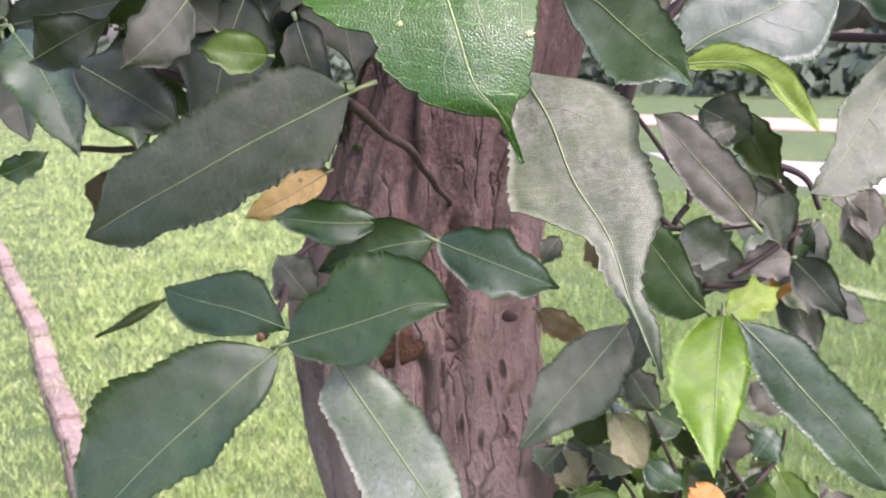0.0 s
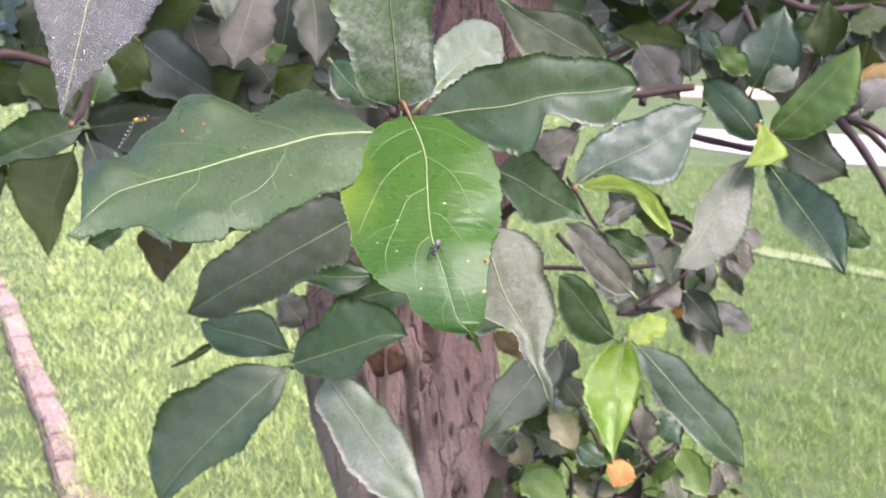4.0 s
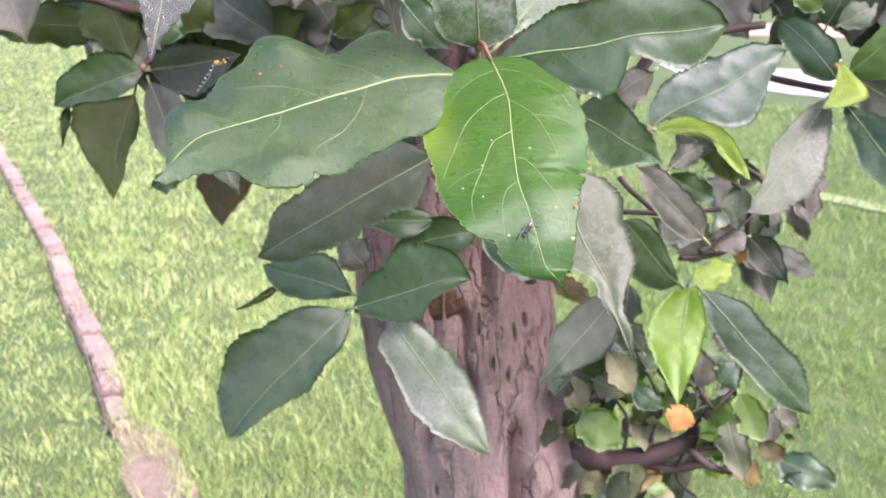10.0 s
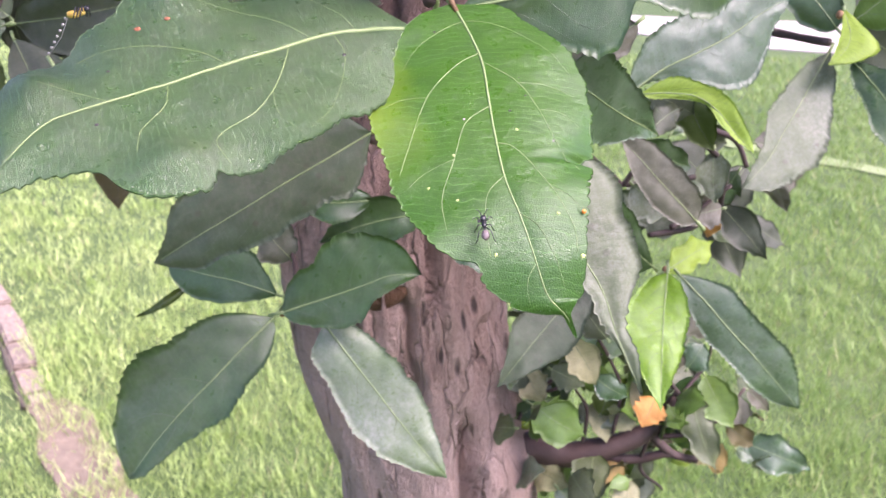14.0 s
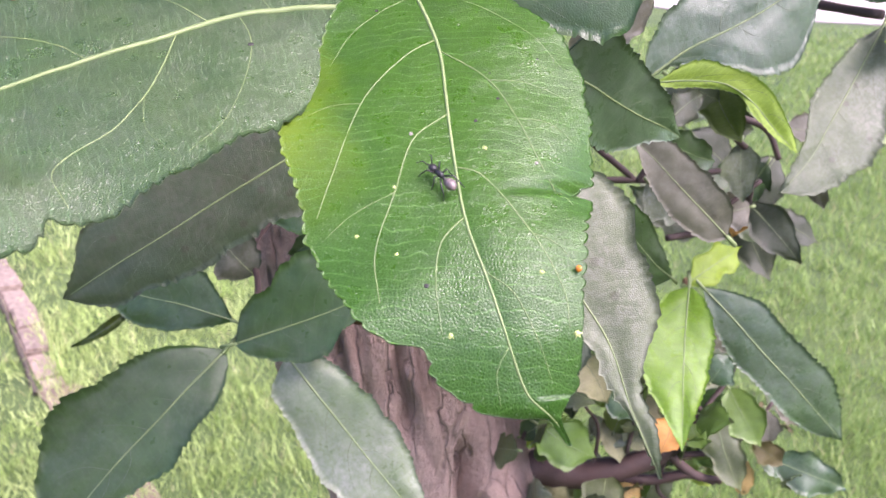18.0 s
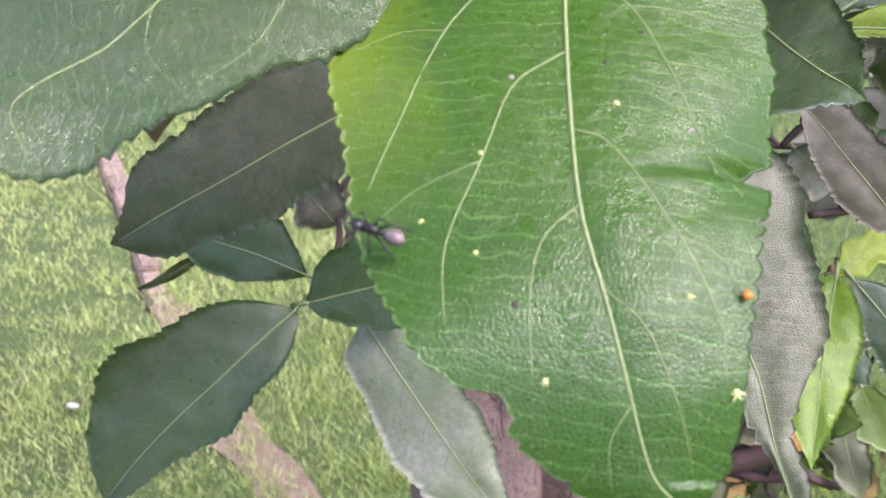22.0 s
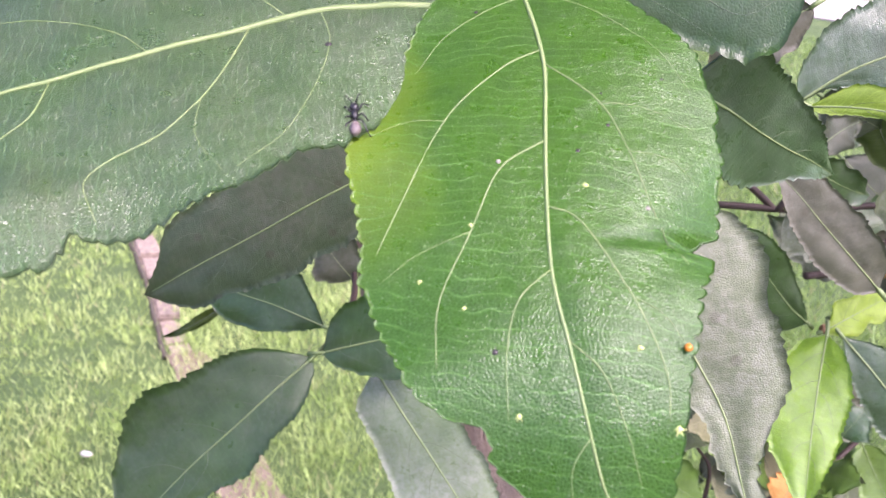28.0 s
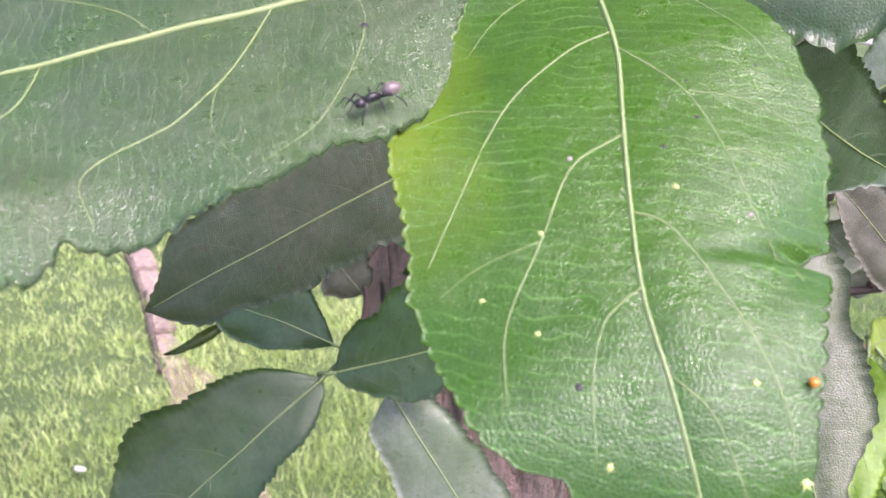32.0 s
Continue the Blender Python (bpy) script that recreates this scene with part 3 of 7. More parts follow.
def main_leaf():
    """The broad bright green leaf that the insect walks on."""
    m, L = axes((0.2162, 0.4605, 1.6897), (0.2448, 0.3988, 1.6469), (0.054, -0.551, 0.833))
    lf = curve_of([(0, -0.006), (0.015, -0.088), (0.09, -0.160), (0.2, -0.207), (0.33, -0.282), (0.45, -0.277), (0.54, -0.276), (0.58, -0.272), (0.642, -0.254), (0.68, -0.239), (0.711, -0.224), (0.75, -0.190), (0.766, -0.150), (0.785, -0.138), (0.81, -0.132), (0.84, -0.103), (0.86, -0.074), (0.873, -0.030), (0.881, 0.012), (0.89, 0.024), (0.905, 0.043)])
    rt = curve_of([(0, 0.006), (0.02, 0.098), (0.1, 0.160), (0.2, 0.230), (0.3, 0.248), (0.41, 0.234), (0.50, 0.207), (0.525, 0.198), (0.545, 0.163), (0.565, 0.184), (0.59, 0.172), (0.63, 0.150), (0.7, 0.125), (0.79, 0.093), (0.845, 0.070), (0.868, 0.050), (0.881, 0.035), (0.89, 0.037), (0.905, 0.050)])
    mid = curve_of([(0, 0.000), (0.1, 0.012), (0.22, 0.017), (0.34, 0.000), (0.46, -0.018), (0.59, -0.032), (0.69, -0.027), (0.8, -0.019), (0.85, -0.010), (0.872, 0.008), (0.885, 0.026), (0.905, 0.046)])
    droop = curve_of([(0, 0), (0.6, 0), (0.7, 0.012), (0.78, 0.042), (0.84, 0.085), (0.875, 0.118), (0.89, 0.155), (0.905, 0.206)])
    teeth, end = 46, 0.905

    def tooth(u, off):
        w = u * teeth + off + 0.7 * noise.noise((u * 11, off * 3, 8))
        return (0.011 * (math.sqrt(abs(math.sin(math.pi * w))) - 0.6) * (0.7 + 1.1 * noise.noise((u * 37, off, 1))) + 0.007 * noise.noise((u * 23, off * 7, 3))) * (0.05 < u < 0.86)

    def left(u):
        return L * (lf(u) - tooth(u, 0.0))

    def right(u):
        return L * (rt(u) + tooth(u, 0.4))

    def height(u, v, s):
        c = mid(u)
        half = max(0.02, (c - lf(u)) if v < c else (rt(u) - c))
        e = min(1.2, abs(v - c) / half)
        z = 0.024 * e * math.exp(-3 * e) - (0.014 if v > c else 0.006) * e * e
        z += 0.009 * e * e * math.sin(17 * u + (1.4 if v < c else 0.3)) + 0.003 * e * math.sin(31 * u + 8 * v)
        if v > c:
            z -= 0.05 * e**3 * math.exp(-((u - 0.53) / 0.07) ** 2)
        z += 0.0028 * noise.noise((u * 16, v * 11, 0.5)) * min(1, 4 * e) + 0.0006 * noise.noise((u * 60, v * 45, 2.5))
        z -= droop(u) * (1 + (0.2 * min(1, e) if v > c and u < 0.86 else 0))
        if v > c:
            z -= 0.045 * e * e * math.exp(-((u - 0.42) / 0.10) ** 2)
        return z * L

    ob = part("leaf", blade("leaf", L * end, lambda u: left(u * end), lambda u: right(u * end), lambda u: mid(u * end) / end, lambda u, v, s: height(u * end, v * end, s), LEAF["main"], 240, 40, 0.00022), tree, "broad bright green leaf with pale raised veins and insect bites")
    ob.matrix_basis = m
    v, f = rib([(u, mid(u)) for u in (0, 0.08, 0.16, 0.24, 0.34, 0.46, 0.59, 0.69, 0.8, 0.85, 0.872, 0.89)], 0.00031, 0.00007, height, L, 0.00005)
    part("midrib", mesh_of("midrib", v, f, [M_VEIN]), ob)
    for line, r in (
        ([(0.195, 0.014), (0.227, -0.055), (0.309, -0.141), (0.46, -0.223), (0.52, -0.254)], 0.00034),
        ([(0.372, -0.006), (0.413, -0.075), (0.51, -0.126), (0.605, -0.178), (0.695, -0.190)], 0.00034),
        ([(0.583, -0.032), (0.621, -0.079), (0.687, -0.103), (0.763, -0.113)], 0.00026),
        ([(0.225, 0.018), (0.316, 0.082), (0.407, 0.105), (0.518, 0.120), (0.585, 0.145)], 0.00034),
        ([(0.485, -0.021), (0.518, 0.019), (0.636, 0.061), (0.729, 0.082), (0.783, 0.075)], 0.0003),
        ([(0.682, -0.027), (0.725, 0.006), (0.789, 0.023), (0.84, 0.031)], 0.00024),
        ([(0.07, 0.010), (0.09, -0.052), (0.13, -0.124), (0.19, -0.176)], 0.0002),
        ([(0.07, 0.010), (0.09, 0.062), (0.14, 0.124), (0.22, 0.186), (0.3, 0.217)], 0.0002),
        ([(0.31, -0.141), (0.30, -0.197), (0.32, -0.259)], 0.00016),
        ([(0.51, -0.126), (0.53, -0.197), (0.56, -0.248)], 0.00016),
        ([(0.316, 0.082), (0.33, 0.145), (0.37, 0.207)], 0.00018),
        ([(0.407, 0.105), (0.42, 0.155), (0.46, 0.191)], 0.00016),
        ([(0.636, 0.061), (0.66, 0.093), (0.70, 0.114)], 0.00014),
        ([(0.79, -0.019), (0.82, -0.047), (0.86, -0.052)], 0.00016),
    ):
        v, f = rib(line, r * 0.34, r * 0.14, height, L, 0.00001)
        part("vein", mesh_of("vein", v, f, [M_VEIN]), ob)
    for u, v, r, mat, nm in ((0.46, 0.034, 0.0009, M_SPOT_PALE, "gall"), (0.5, -0.125, 0.0007, M_SPOT_PALE, "gall"), (0.62, -0.148, 0.0007, M_SPOT_PALE, "gall"), (0.70, 0.055, 0.0008, M_SPOT_PALE, "gall"),
                             (0.40, 0.035, 0.0007, M_SPOT_DARK, "speck"), (0.36, 0.085, 0.0007, M_SPOT_DARK, "speck"), (0.30, 0.087, 0.0005, M_SPOT_DARK, "speck"), (0.685, -0.117, 0.0009, M_SPOT_DARK, "speck"),
                             (0.28, 0.18, 0.0005, M_SPOT_DARK, "speck"), (0.50, 0.11, 0.0008, M_SPOT_GREY, "speck"), (0.40, -0.075, 0.0008, M_SPOT_GREY, "speck"), (0.09, -0.07, 0.0007, M_SPOT_DARK, "speck"),
                             (0.79, 0.084, 0.0012, M_SPOT_PALE, "gall"), (0.57, -0.2, 0.0007, M_SPOT_PALE, "gall"), (0.76, -0.1, 0.0009, M_SPOT_PALE, "gall")):
        at = (u * L, v * L, height(u, v, None))
        part(nm, star(r * 0.55, at, int(1000 * u)) if nm == "gall" else blob(r * 0.36, (1, 1, 0.3), at, int(1000 * u)), ob).data.materials.append(mat)
    egg = part("insect_egg", blob(0.00042, (1, 1, 0.9), (0.705 * L, 0.113 * L, height(0.705, 0.113, None) + 0.0006), 3), ob, "tiny glossy orange egg")
    egg.data.materials.append(M_EGG)
    v, f = tube([(-0.09 * L, -0.02 * L, 0.0), (-0.04 * L, -0.01 * L, 0.002), (0.03 * L, 0.004 * L, height(0.03, 0.004, None))], [0.0008, 0.0007, 0.0005], 8)
    part("stalk", mesh_of("stalk", v, f, [M_NODE]), ob, "reddish stalk")
    return ob


def big_leaf():
    """The long dusty leaf beside the main one."""
    m, L = axes((0.2092, 0.4559, 1.685), (0.1481, 0.3971, 1.6664), (0.121, -0.412, 0.903))
    lf = curve_of([(0, -0.009), (0.015, -0.161), (0.04, -0.30), (0.087, -0.366), (0.185, -0.374), (0.29, -0.361), (0.331, -0.444), (0.377, -0.518), (0.436, -0.533), (0.511, -0.472), (0.569, -0.425), (0.644, -0.411), (0.724, -0.345), (0.794, -0.333), (0.843, -0.291), (0.892, -0.217), (0.921, -0.135), (0.955, -0.04), (1.0, -0.004)])
    rt = curve_of([(0, 0.009), (0.04, 0.055), (0.101, 0.093), (0.177, 0.155), (0.266, 0.186), (0.324, 0.186), (0.4, 0.216), (0.454, 0.211), (0.534, 0.222), (0.595, 0.205), (0.612, 0.190), (0.642, 0.219), (0.696, 0.221), (0.756, 0.196), (0.785, 0.14), (0.80, 0.077), (0.857, 0.04), (0.912, 0.012), (0.96, 0.004), (1.0, 0.002)])
    mid = curve_of([(0, 0.000), (0.05, -0.032), (0.11, -0.065), (0.2, -0.092), (0.3, -0.101), (0.45, -0.111), (0.58, -0.114), (0.7, -0.121), (0.83, -0.118), (1.0, 0.000)])
    teeth = 40

    def tooth(u, off):
        w = u * teeth + off + 0.8 * noise.noise((u * 9, off * 3, 5))
        return (0.014 * ((w % 1.0) - 0.4) * (0.7 + 0.8 * noise.noise((u * 33, off, 2))) + 0.008 * noise.noise((u * 21, off * 5, 9))) * (0.05 < u < 0.95)

    def left(u):
        return L * (lf(u) - tooth(u, 0.0))

    def right(u):
        return L * (rt(u) + tooth(u, 0.4))

    def height(u, v, s):
        c = mid(u)
        half = max(0.02, (c - lf(u)) if v < c else (rt(u) - c))
        e = min(1.2, abs(v - c) / half)
        z = 0.03 * e * math.exp(-2.5 * e) - 0.012 * e * e
        z += 0.012 * e * e * math.sin(15 * u + (0.5 if v < c else 2.0))
        z += 0.042 * math.exp(-(((u - 0.67) / 0.08) ** 2) - ((v - 0.14) / 0.08) ** 2) + 0.040 * math.exp(-(((u - 0.42) / 0.07) ** 2) - ((v + 0.42) / 0.09) ** 2)
        z += 0.030 * math.exp(-(((u - 0.82) / 0.06) ** 2) - ((v + 0.24) / 0.07) ** 2) + 0.010 * noise.noise((u * 6, v * 6, 7.5)) * min(1, 2 * e)
        z += 0.004 * noise.noise((u * 16, v * 13, 1.5)) + 0.0008 * noise.noise((u * 65, v * 55, 4.5))
        return z * L

    ob = part("leaf", blade("leaf", L, left, right, mid, height, LEAF["big"], 190, 36, 0.00022), tree, "long dusty green leaf with wavy toothed edge and pale midrib")
    ob.matrix_basis = m
    v, f = rib([(u, mid(u)) for u in (0, 0.05, 0.11, 0.2, 0.3, 0.45, 0.58, 0.7, 0.83, 0.93)], 0.00062, 0.0001, height, L, 0.00005)
    part("midrib", mesh_of("midrib", v, f, [M_VEIN]), ob)
    for line, r in (
        ([(0.285, -0.099), (0.362, -0.006), (0.451, 0.070), (0.545, 0.092), (0.578, 0.121), (0.58, 0.183)], 0.00034),
        ([(0.573, -0.112), (0.611, -0.046), (0.682, 0.000), (0.72, 0.065)], 0.0003),
        ([(0.176, -0.086), (0.195, -0.006), (0.25, 0.070), (0.322, 0.142), (0.401, 0.186)], 0.00022),
        ([(0.433, -0.111), (0.468, -0.189), (0.555, -0.267), (0.627, -0.301), (0.7, -0.312)], 0.00026),
        ([(0.225, -0.097), (0.283, -0.248), (0.392, -0.361)], 0.00024),
        ([(0.12, -0.065), (0.12, -0.161), (0.16, -0.279)], 0.0002),
        ([(0.7, -0.121), (0.75, -0.183), (0.81, -0.236)], 0.0002),
        ([(0.40, 0.032), (0.43, 0.107), (0.42, 0.183)], 0.00015),
    ):
        v, f = rib(line, r * 0.34, r * 0.14, height, L, 0.00001)
        part("vein", mesh_of("vein", v, f, [M_VEIN]), ob)
    for u, v, r, mat, nm in ((0.47, -0.33, 0.0013, M_SPOT_RED, "blister"), (0.54, -0.34, 0.0015, M_SPOT_RED, "blister"), (0.66, -0.22, 0.0008, M_SPOT_DARK, "speck"), (0.2, 0.0, 0.0009, M_SPOT_DARK, "speck"), (0.75, -0.06, 0.0008, M_SPOT_DARK, "speck")):
        part(nm, blob(r * 0.5, (1, 1, 0.25), (u * L, v * L, height(u, v, None)), int(1000 * u)), ob).data.materials.append(mat)
    return ob


def star(r, at, seed):
    """A small raised mark with ragged arms."""
    rnd = random.Random(seed)
    n = 14
    ring = [(r * (rnd.uniform(0.75, 1.35) if k % 2 else rnd.uniform(0.35, 0.6)), 2 * math.pi * k / n) for k in range(n)]
    verts = [(at[0] + q * math.cos(a), at[1] + q * math.sin(a), at[2] - 0.0001) for q, a in ring]
    verts += [(at[0] + 0.5 * q * math.cos(a), at[1] + 0.5 * q * math.sin(a), at[2] + 0.00016) for q, a in ring]
    faces = [(k, (k + 1) % n, n + (k + 1) % n, n + k) for k in range(n)] + [tuple(range(n, 2 * n))]
    me = mesh_of("gall", verts, faces, [])
    return me


def blob(r, scale, at, seed):
    """A small lumpy ball."""
    bm = bmesh.new()
    bmesh.ops.create_icosphere(bm, subdivisions=2, radius=r)
    for v in bm.verts:
        k = 1 + 0.18 * noise.noise(v.co * (1.3 / r) + Vector((seed, 0, 0)))
        v.co = Vector((v.co.x * scale[0] * k + at[0], v.co.y * scale[1] * k + at[1], v.co.z * scale[2] * k + at[2]))
    me = bpy.data.meshes.new("blob")
    bm.to_mesh(me)
    bm.free()
    me.polygons.foreach_set("use_smooth", [True] * len(me.polygons))
    return me


M_SPOT_PALE = plain("gall_pale", (0.45, 0.55, 0.15), (0.55, 0.60, 0.25), 0.6, 800, 0.3, 0.0002)
M_SPOT_DARK = plain("speck_dark", (0.02, 0.025, 0.03), (0.05, 0.03, 0.03), 0.6, 800, 0.3, 0.0002)
M_SPOT_GREY = plain("speck_grey", (0.22, 0.22, 0.18), (0.30, 0.26, 0.24), 0.7, 800, 0.3, 0.0002)
M_SPOT_RED = plain("blister_red", (0.22, 0.07, 0.045), (0.30, 0.11, 0.05), 0.6, 800, 0.3, 0.0002)
M_EGG = plain("egg_orange", (0.55, 0.16, 0.02), (0.65, 0.22, 0.03), 0.15, 800, 0.05, 0.0001)

the_leaf = main_leaf()
big_leaf()


# long cracks and the groove between the two stems, as (x, z) at the lower and upper end, width and depth
CRACKS = [(0.184, 1.525, 0.181, 1.60, 0.0028, 0.16), (0.178, 1.47, 0.170, 1.545, 0.0025, 0.18), (0.206, 1.30, 0.203, 1.48, 0.006, 0.38), (0.204, 1.47, 0.208, 1.52, 0.004, 0.12), (0.150, 1.44, 0.147, 1.53, 0.003, 0.10), (0.196, 1.545, 0.197, 1.64, 0.003, 0.12), (0.160, 1.58, 0.163, 1.70, 0.003, 0.12)]


def trunk():
    """The trunk, uneven and ribbed, with long cracks; it stands on the lawn and goes on up into the crown."""
    axis = [(0.197, 0.696, -0.050, 0.085), (0.189, 0.694, 0.120, 0.066), (0.183, 0.691, 0.600, 0.058), (0.180, 0.690, 1.162, 0.060), (0.179, 0.690, 1.412, 0.056), (0.169, 0.690, 1.445, 0.056), (0.161, 0.690, 1.478, 0.057), (0.156, 0.691, 1.512, 0.057), (0.153, 0.692, 1.55, 0.056), (0.162, 0.696, 1.60, 0.051), (0.182, 0.705, 1.68, 0.046), (0.202, 0.721, 1.812, 0.042), (0.217, 0.756, 2.162, 0.036), (0.237, 0.796, 2.662, 0.026), (0.247, 0.836, 3.162, 0.012)]
    cx, cy, cr = (curve_of([(z, a) for _, _, z, a in [(0, 0, p[2], p[k]) for p in axis]]) for k in (0, 1, 3))
    cols, rows = 170, 240
    verts, faces = [], []
    zs = [-0.05 + 3.15 * i / rows for i in range(rows + 1)]
    zs = sorted(zs + [1.2 + 0.6 * i / 160 for i in range(160)])
    for z in zs:
        for k in range(cols):
            an = 2 * math.pi * k / cols
            c, s = math.cos(an), math.sin(an)
            r = cr(z)
            rid = 0.05 * noise.noise((c * 2.2, s * 2.2, z * 2.3)) + 0.07 * noise.noise((c * 5, s * 5, z * 3.5 + 7))
            crack = noise.noise((c * 9 + 0.6 * noise.noise((c, s, z * 9)), s * 9, z * 5.5 + 3))
            worn = min(1.0, max(0.25, (z - 1.43) / 0.07))
            rid *= 0.4 + 0.6 * worn
            rid -= 0.09 * worn * max(0.0, 0.16 - abs(crack)) / 0.16 * (0.5 + 0.5 * noise.noise((c * 3, s * 3, z * 6)))
            rid += worn * (0.022 * noise.noise((c * 22, s * 22, z * 120)) + 0.05 * noise.noise((c * 11, s * 11, z * 22)) + 0.04 * noise.noise((c * 4, s * 4, z * 44)))
            for x0, z0, x1, z1, wide, depth in CRACKS:
                if z0 <= z <= z1 and s < 0.2:
                    at = x0 + (x1 - x0) * (z - z0) / (z1 - z0) + 0.002 * noise.noise((z * 60, x0 * 90, 0))
                    ends = min(1.0, 6 * (z - z0) / (z1 - z0), 6 * (z1 - z) / (z1 - z0))
                    rid -= depth * ends * math.exp(-(((cx(z) + r * c - at) / wide) ** 2))
            verts.append((cx(z) + r * (1 + rid) * c, cy(z) + r * (1 + rid) * s, z))
    n = len(zs)
    for i in range(n - 1):
        for k in range(cols):
            k2 = (k + 1) % cols
            faces.append((i * cols + k, i * cols + k2, (i + 1) * cols + k2, (i + 1) * cols + k))
    faces.append(tuple(range((n - 1) * cols, n * cols)))
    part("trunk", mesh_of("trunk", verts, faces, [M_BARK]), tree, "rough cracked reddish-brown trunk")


def branch(points, r0, r1, mat=None, label=""):
    n = 6 * len(points)
    pts = smooth_line(points, n)
    pts = [p + Vector(noise.noise_vector(p * 30)) * 0.0025 * min(1, i / 4) for i, p in enumerate(pts)]
    v, f = tube(pts, [(r0 + (r1 - r0) * i / (n - 1)) * (1 + 0.18 * noise.noise(p * 80)) for i, p in enumerate(pts)], 9)
    return part("branch", mesh_of("branch", v, f, [mat or M_TWIG]), tree, label)


def bud(at, r):
    part("bud", blob(r, (1, 1, 1.2), at, 1), tree, "reddish bud scales").data.materials.append(M_NODE)


def crown():
    """An unseen leafy canopy over the trunk, with its limbs, added for shade; above all that is seen from below its
    edge.
    """
    rnd = random.Random(21)
    limbs = []
    for k in range(9):
        an, z0 = k * 2.4, 1.95 + 0.12 * k
        x0, y0 = 0.21 + 0.03 * k / 9, 0.74 + 0.07 * k / 9
        r = rnd.uniform(0.45, 0.72) * (1 - 0.04 * k)
        end = (x0 + r * math.cos(an), y0 - 0.15 + r * math.sin(an), z0 + rnd.uniform(0.25, 0.6))
        mid = (x0 + 0.5 * r * math.cos(an + 0.2), y0 + 0.5 * r * math.sin(an + 0.2), z0 + 0.12)
        branch([(x0, y0, z0), mid, end], 0.014, 0.004)
        limbs.append(((x0, y0, z0), mid, end))
    verts, faces = [], []

    def add_leaf(p, d):
        s = d.cross(Vector((rnd.gauss(0, 0.4), rnd.gauss(0, 0.4), 1))).normalized() * d.length * 0.3
        u = s.cross(d).normalized() * d.length * 0.1
        q = len(verts)
        verts.extend([p, p + 0.3 * d + s - u, p + 0.75 * d + 0.75 * s, p + d - u, p + 0.75 * d - 0.75 * s, p + 0.3 * d - s - u, p + 0.5 * d + u])
        faces.extend([(q, q + 1, q + 6), (q + 1, q + 2, q + 6), (q + 2, q + 3, q + 6), (q + 3, q + 4, q + 6), (q + 4, q + 5, q + 6), (q + 5, q, q + 6)])

    for _ in range(2000):
        a, b, c = (Vector(p) for p in rnd.choice(limbs))
        t = rnd.uniform(0.2, 1.15)
        p = (1 - t) ** 2 * a + 2 * t * (1 - t) * b + t * t * c + Vector((rnd.gauss(0, 0.12), rnd.gauss(0, 0.12), rnd.gauss(0.02, 0.12)))
        if p.z < 1.92 or (p.y < 0.42 and p.z < 2.02):
            continue
        d = Vector((rnd.gauss(0, 1), rnd.gauss(0, 1), rnd.gauss(-0.4, 0.6))).normalized() * rnd.uniform(0.06, 0.11)
        add_leaf(p, d)
    # Extra unseen leaves, put low to darken the trunk top.
    for _ in range(420):
        p = Vector((rnd.uniform(-0.12, 0.42), rnd.uniform(0.64, 1.10), rnd.uniform(1.83, 2.05)))
        d = Vector((rnd.gauss(0, 1), rnd.gauss(0, 1), rnd.gauss(-0.2, 0.5))).normalized() * rnd.uniform(0.06, 0.10)
        if min(p.z, p.z + d.z) < 1.80 or math.hypot(p.x - 0.2, p.y - 0.72) < 0.06:
            continue
        add_leaf(p, d)
    ob = part("crown", mesh_of("crown", verts, faces, [LEAF["green"]]), tree, "dense unseen leaf canopy added for shade")
    tagged(ob, kind="stuff")


trunk()
part("rust_patch", blob(0.018, (1.2, 0.14, 0.62), (0.150, 0.6400, 1.541), 4), tree, "rust-brown rotten bark patch").data.materials.append(M_WOUND)
part("knot", blob(0.0035, (1, 0.5, 0.8), (0.2045, 0.651, 1.553), 9), tree, "dark bark knot").data.materials.append(M_BARK_DARK)
crown()
branch([(0.207, 0.689, 1.425), (0.234, 0.687, 1.428), (0.258, 0.683, 1.430), (0.294, 0.687, 1.446), (0.308, 0.687, 1.468)], 0.0105, 0.0036, M_TWIG_RED)
branch([(0.294, 0.686, 1.444), (0.308, 0.686, 1.433), (0.321, 0.689, 1.429)], 0.0027, 0.0020, M_TWIG_RED)
branch([(0.258, 0.684, 1.432), (0.281, 0.691, 1.436), (0.313, 0.691, 1.442)], 0.0020, 0.0014, M_TWIG_RED)
branch([(0.213, 0.685, 1.610), (0.244, 0.660, 1.643), (0.264, 0.665, 1.676), (0.291, 0.674, 1.682), (0.311, 0.680, 1.684)], 0.0030, 0.0018, M_TWIG_RED)
branch([(0.287, 0.690, 1.674), (0.290, 0.695, 1.687), (0.296, 0.699, 1.700)], 0.0020, 0.0017, M_TWIG_RED)
branch([(0.341, 0.749, 1.740), (0.357, 0.749, 1.729), (0.380, 0.752, 1.723), (0.440, 0.766, 1.727)], 0.0027, 0.0020, M_TWIG_RED)
branch([(0.286, 0.668, 1.668), (0.302, 0.645, 1.666), (0.318, 0.626, 1.664), (0.333, 0.608, 1.663)], 0.0020, 0.0014, M_TWIG)
branch([(0.227, 0.651, 1.593), (0.265, 0.661, 1.591), (0.305, 0.672, 1.592)], 0.0014, 0.0012, M_TWIG)
branch([(0.247, 0.662, 1.609), (0.265, 0.661, 1.591)], 0.0014, 0.0012, M_TWIG)
branch([(0.280, 0.648, 1.572), (0.301, 0.664, 1.571), (0.313, 0.670, 1.580)], 0.0014, 0.0012, M_TWIG)
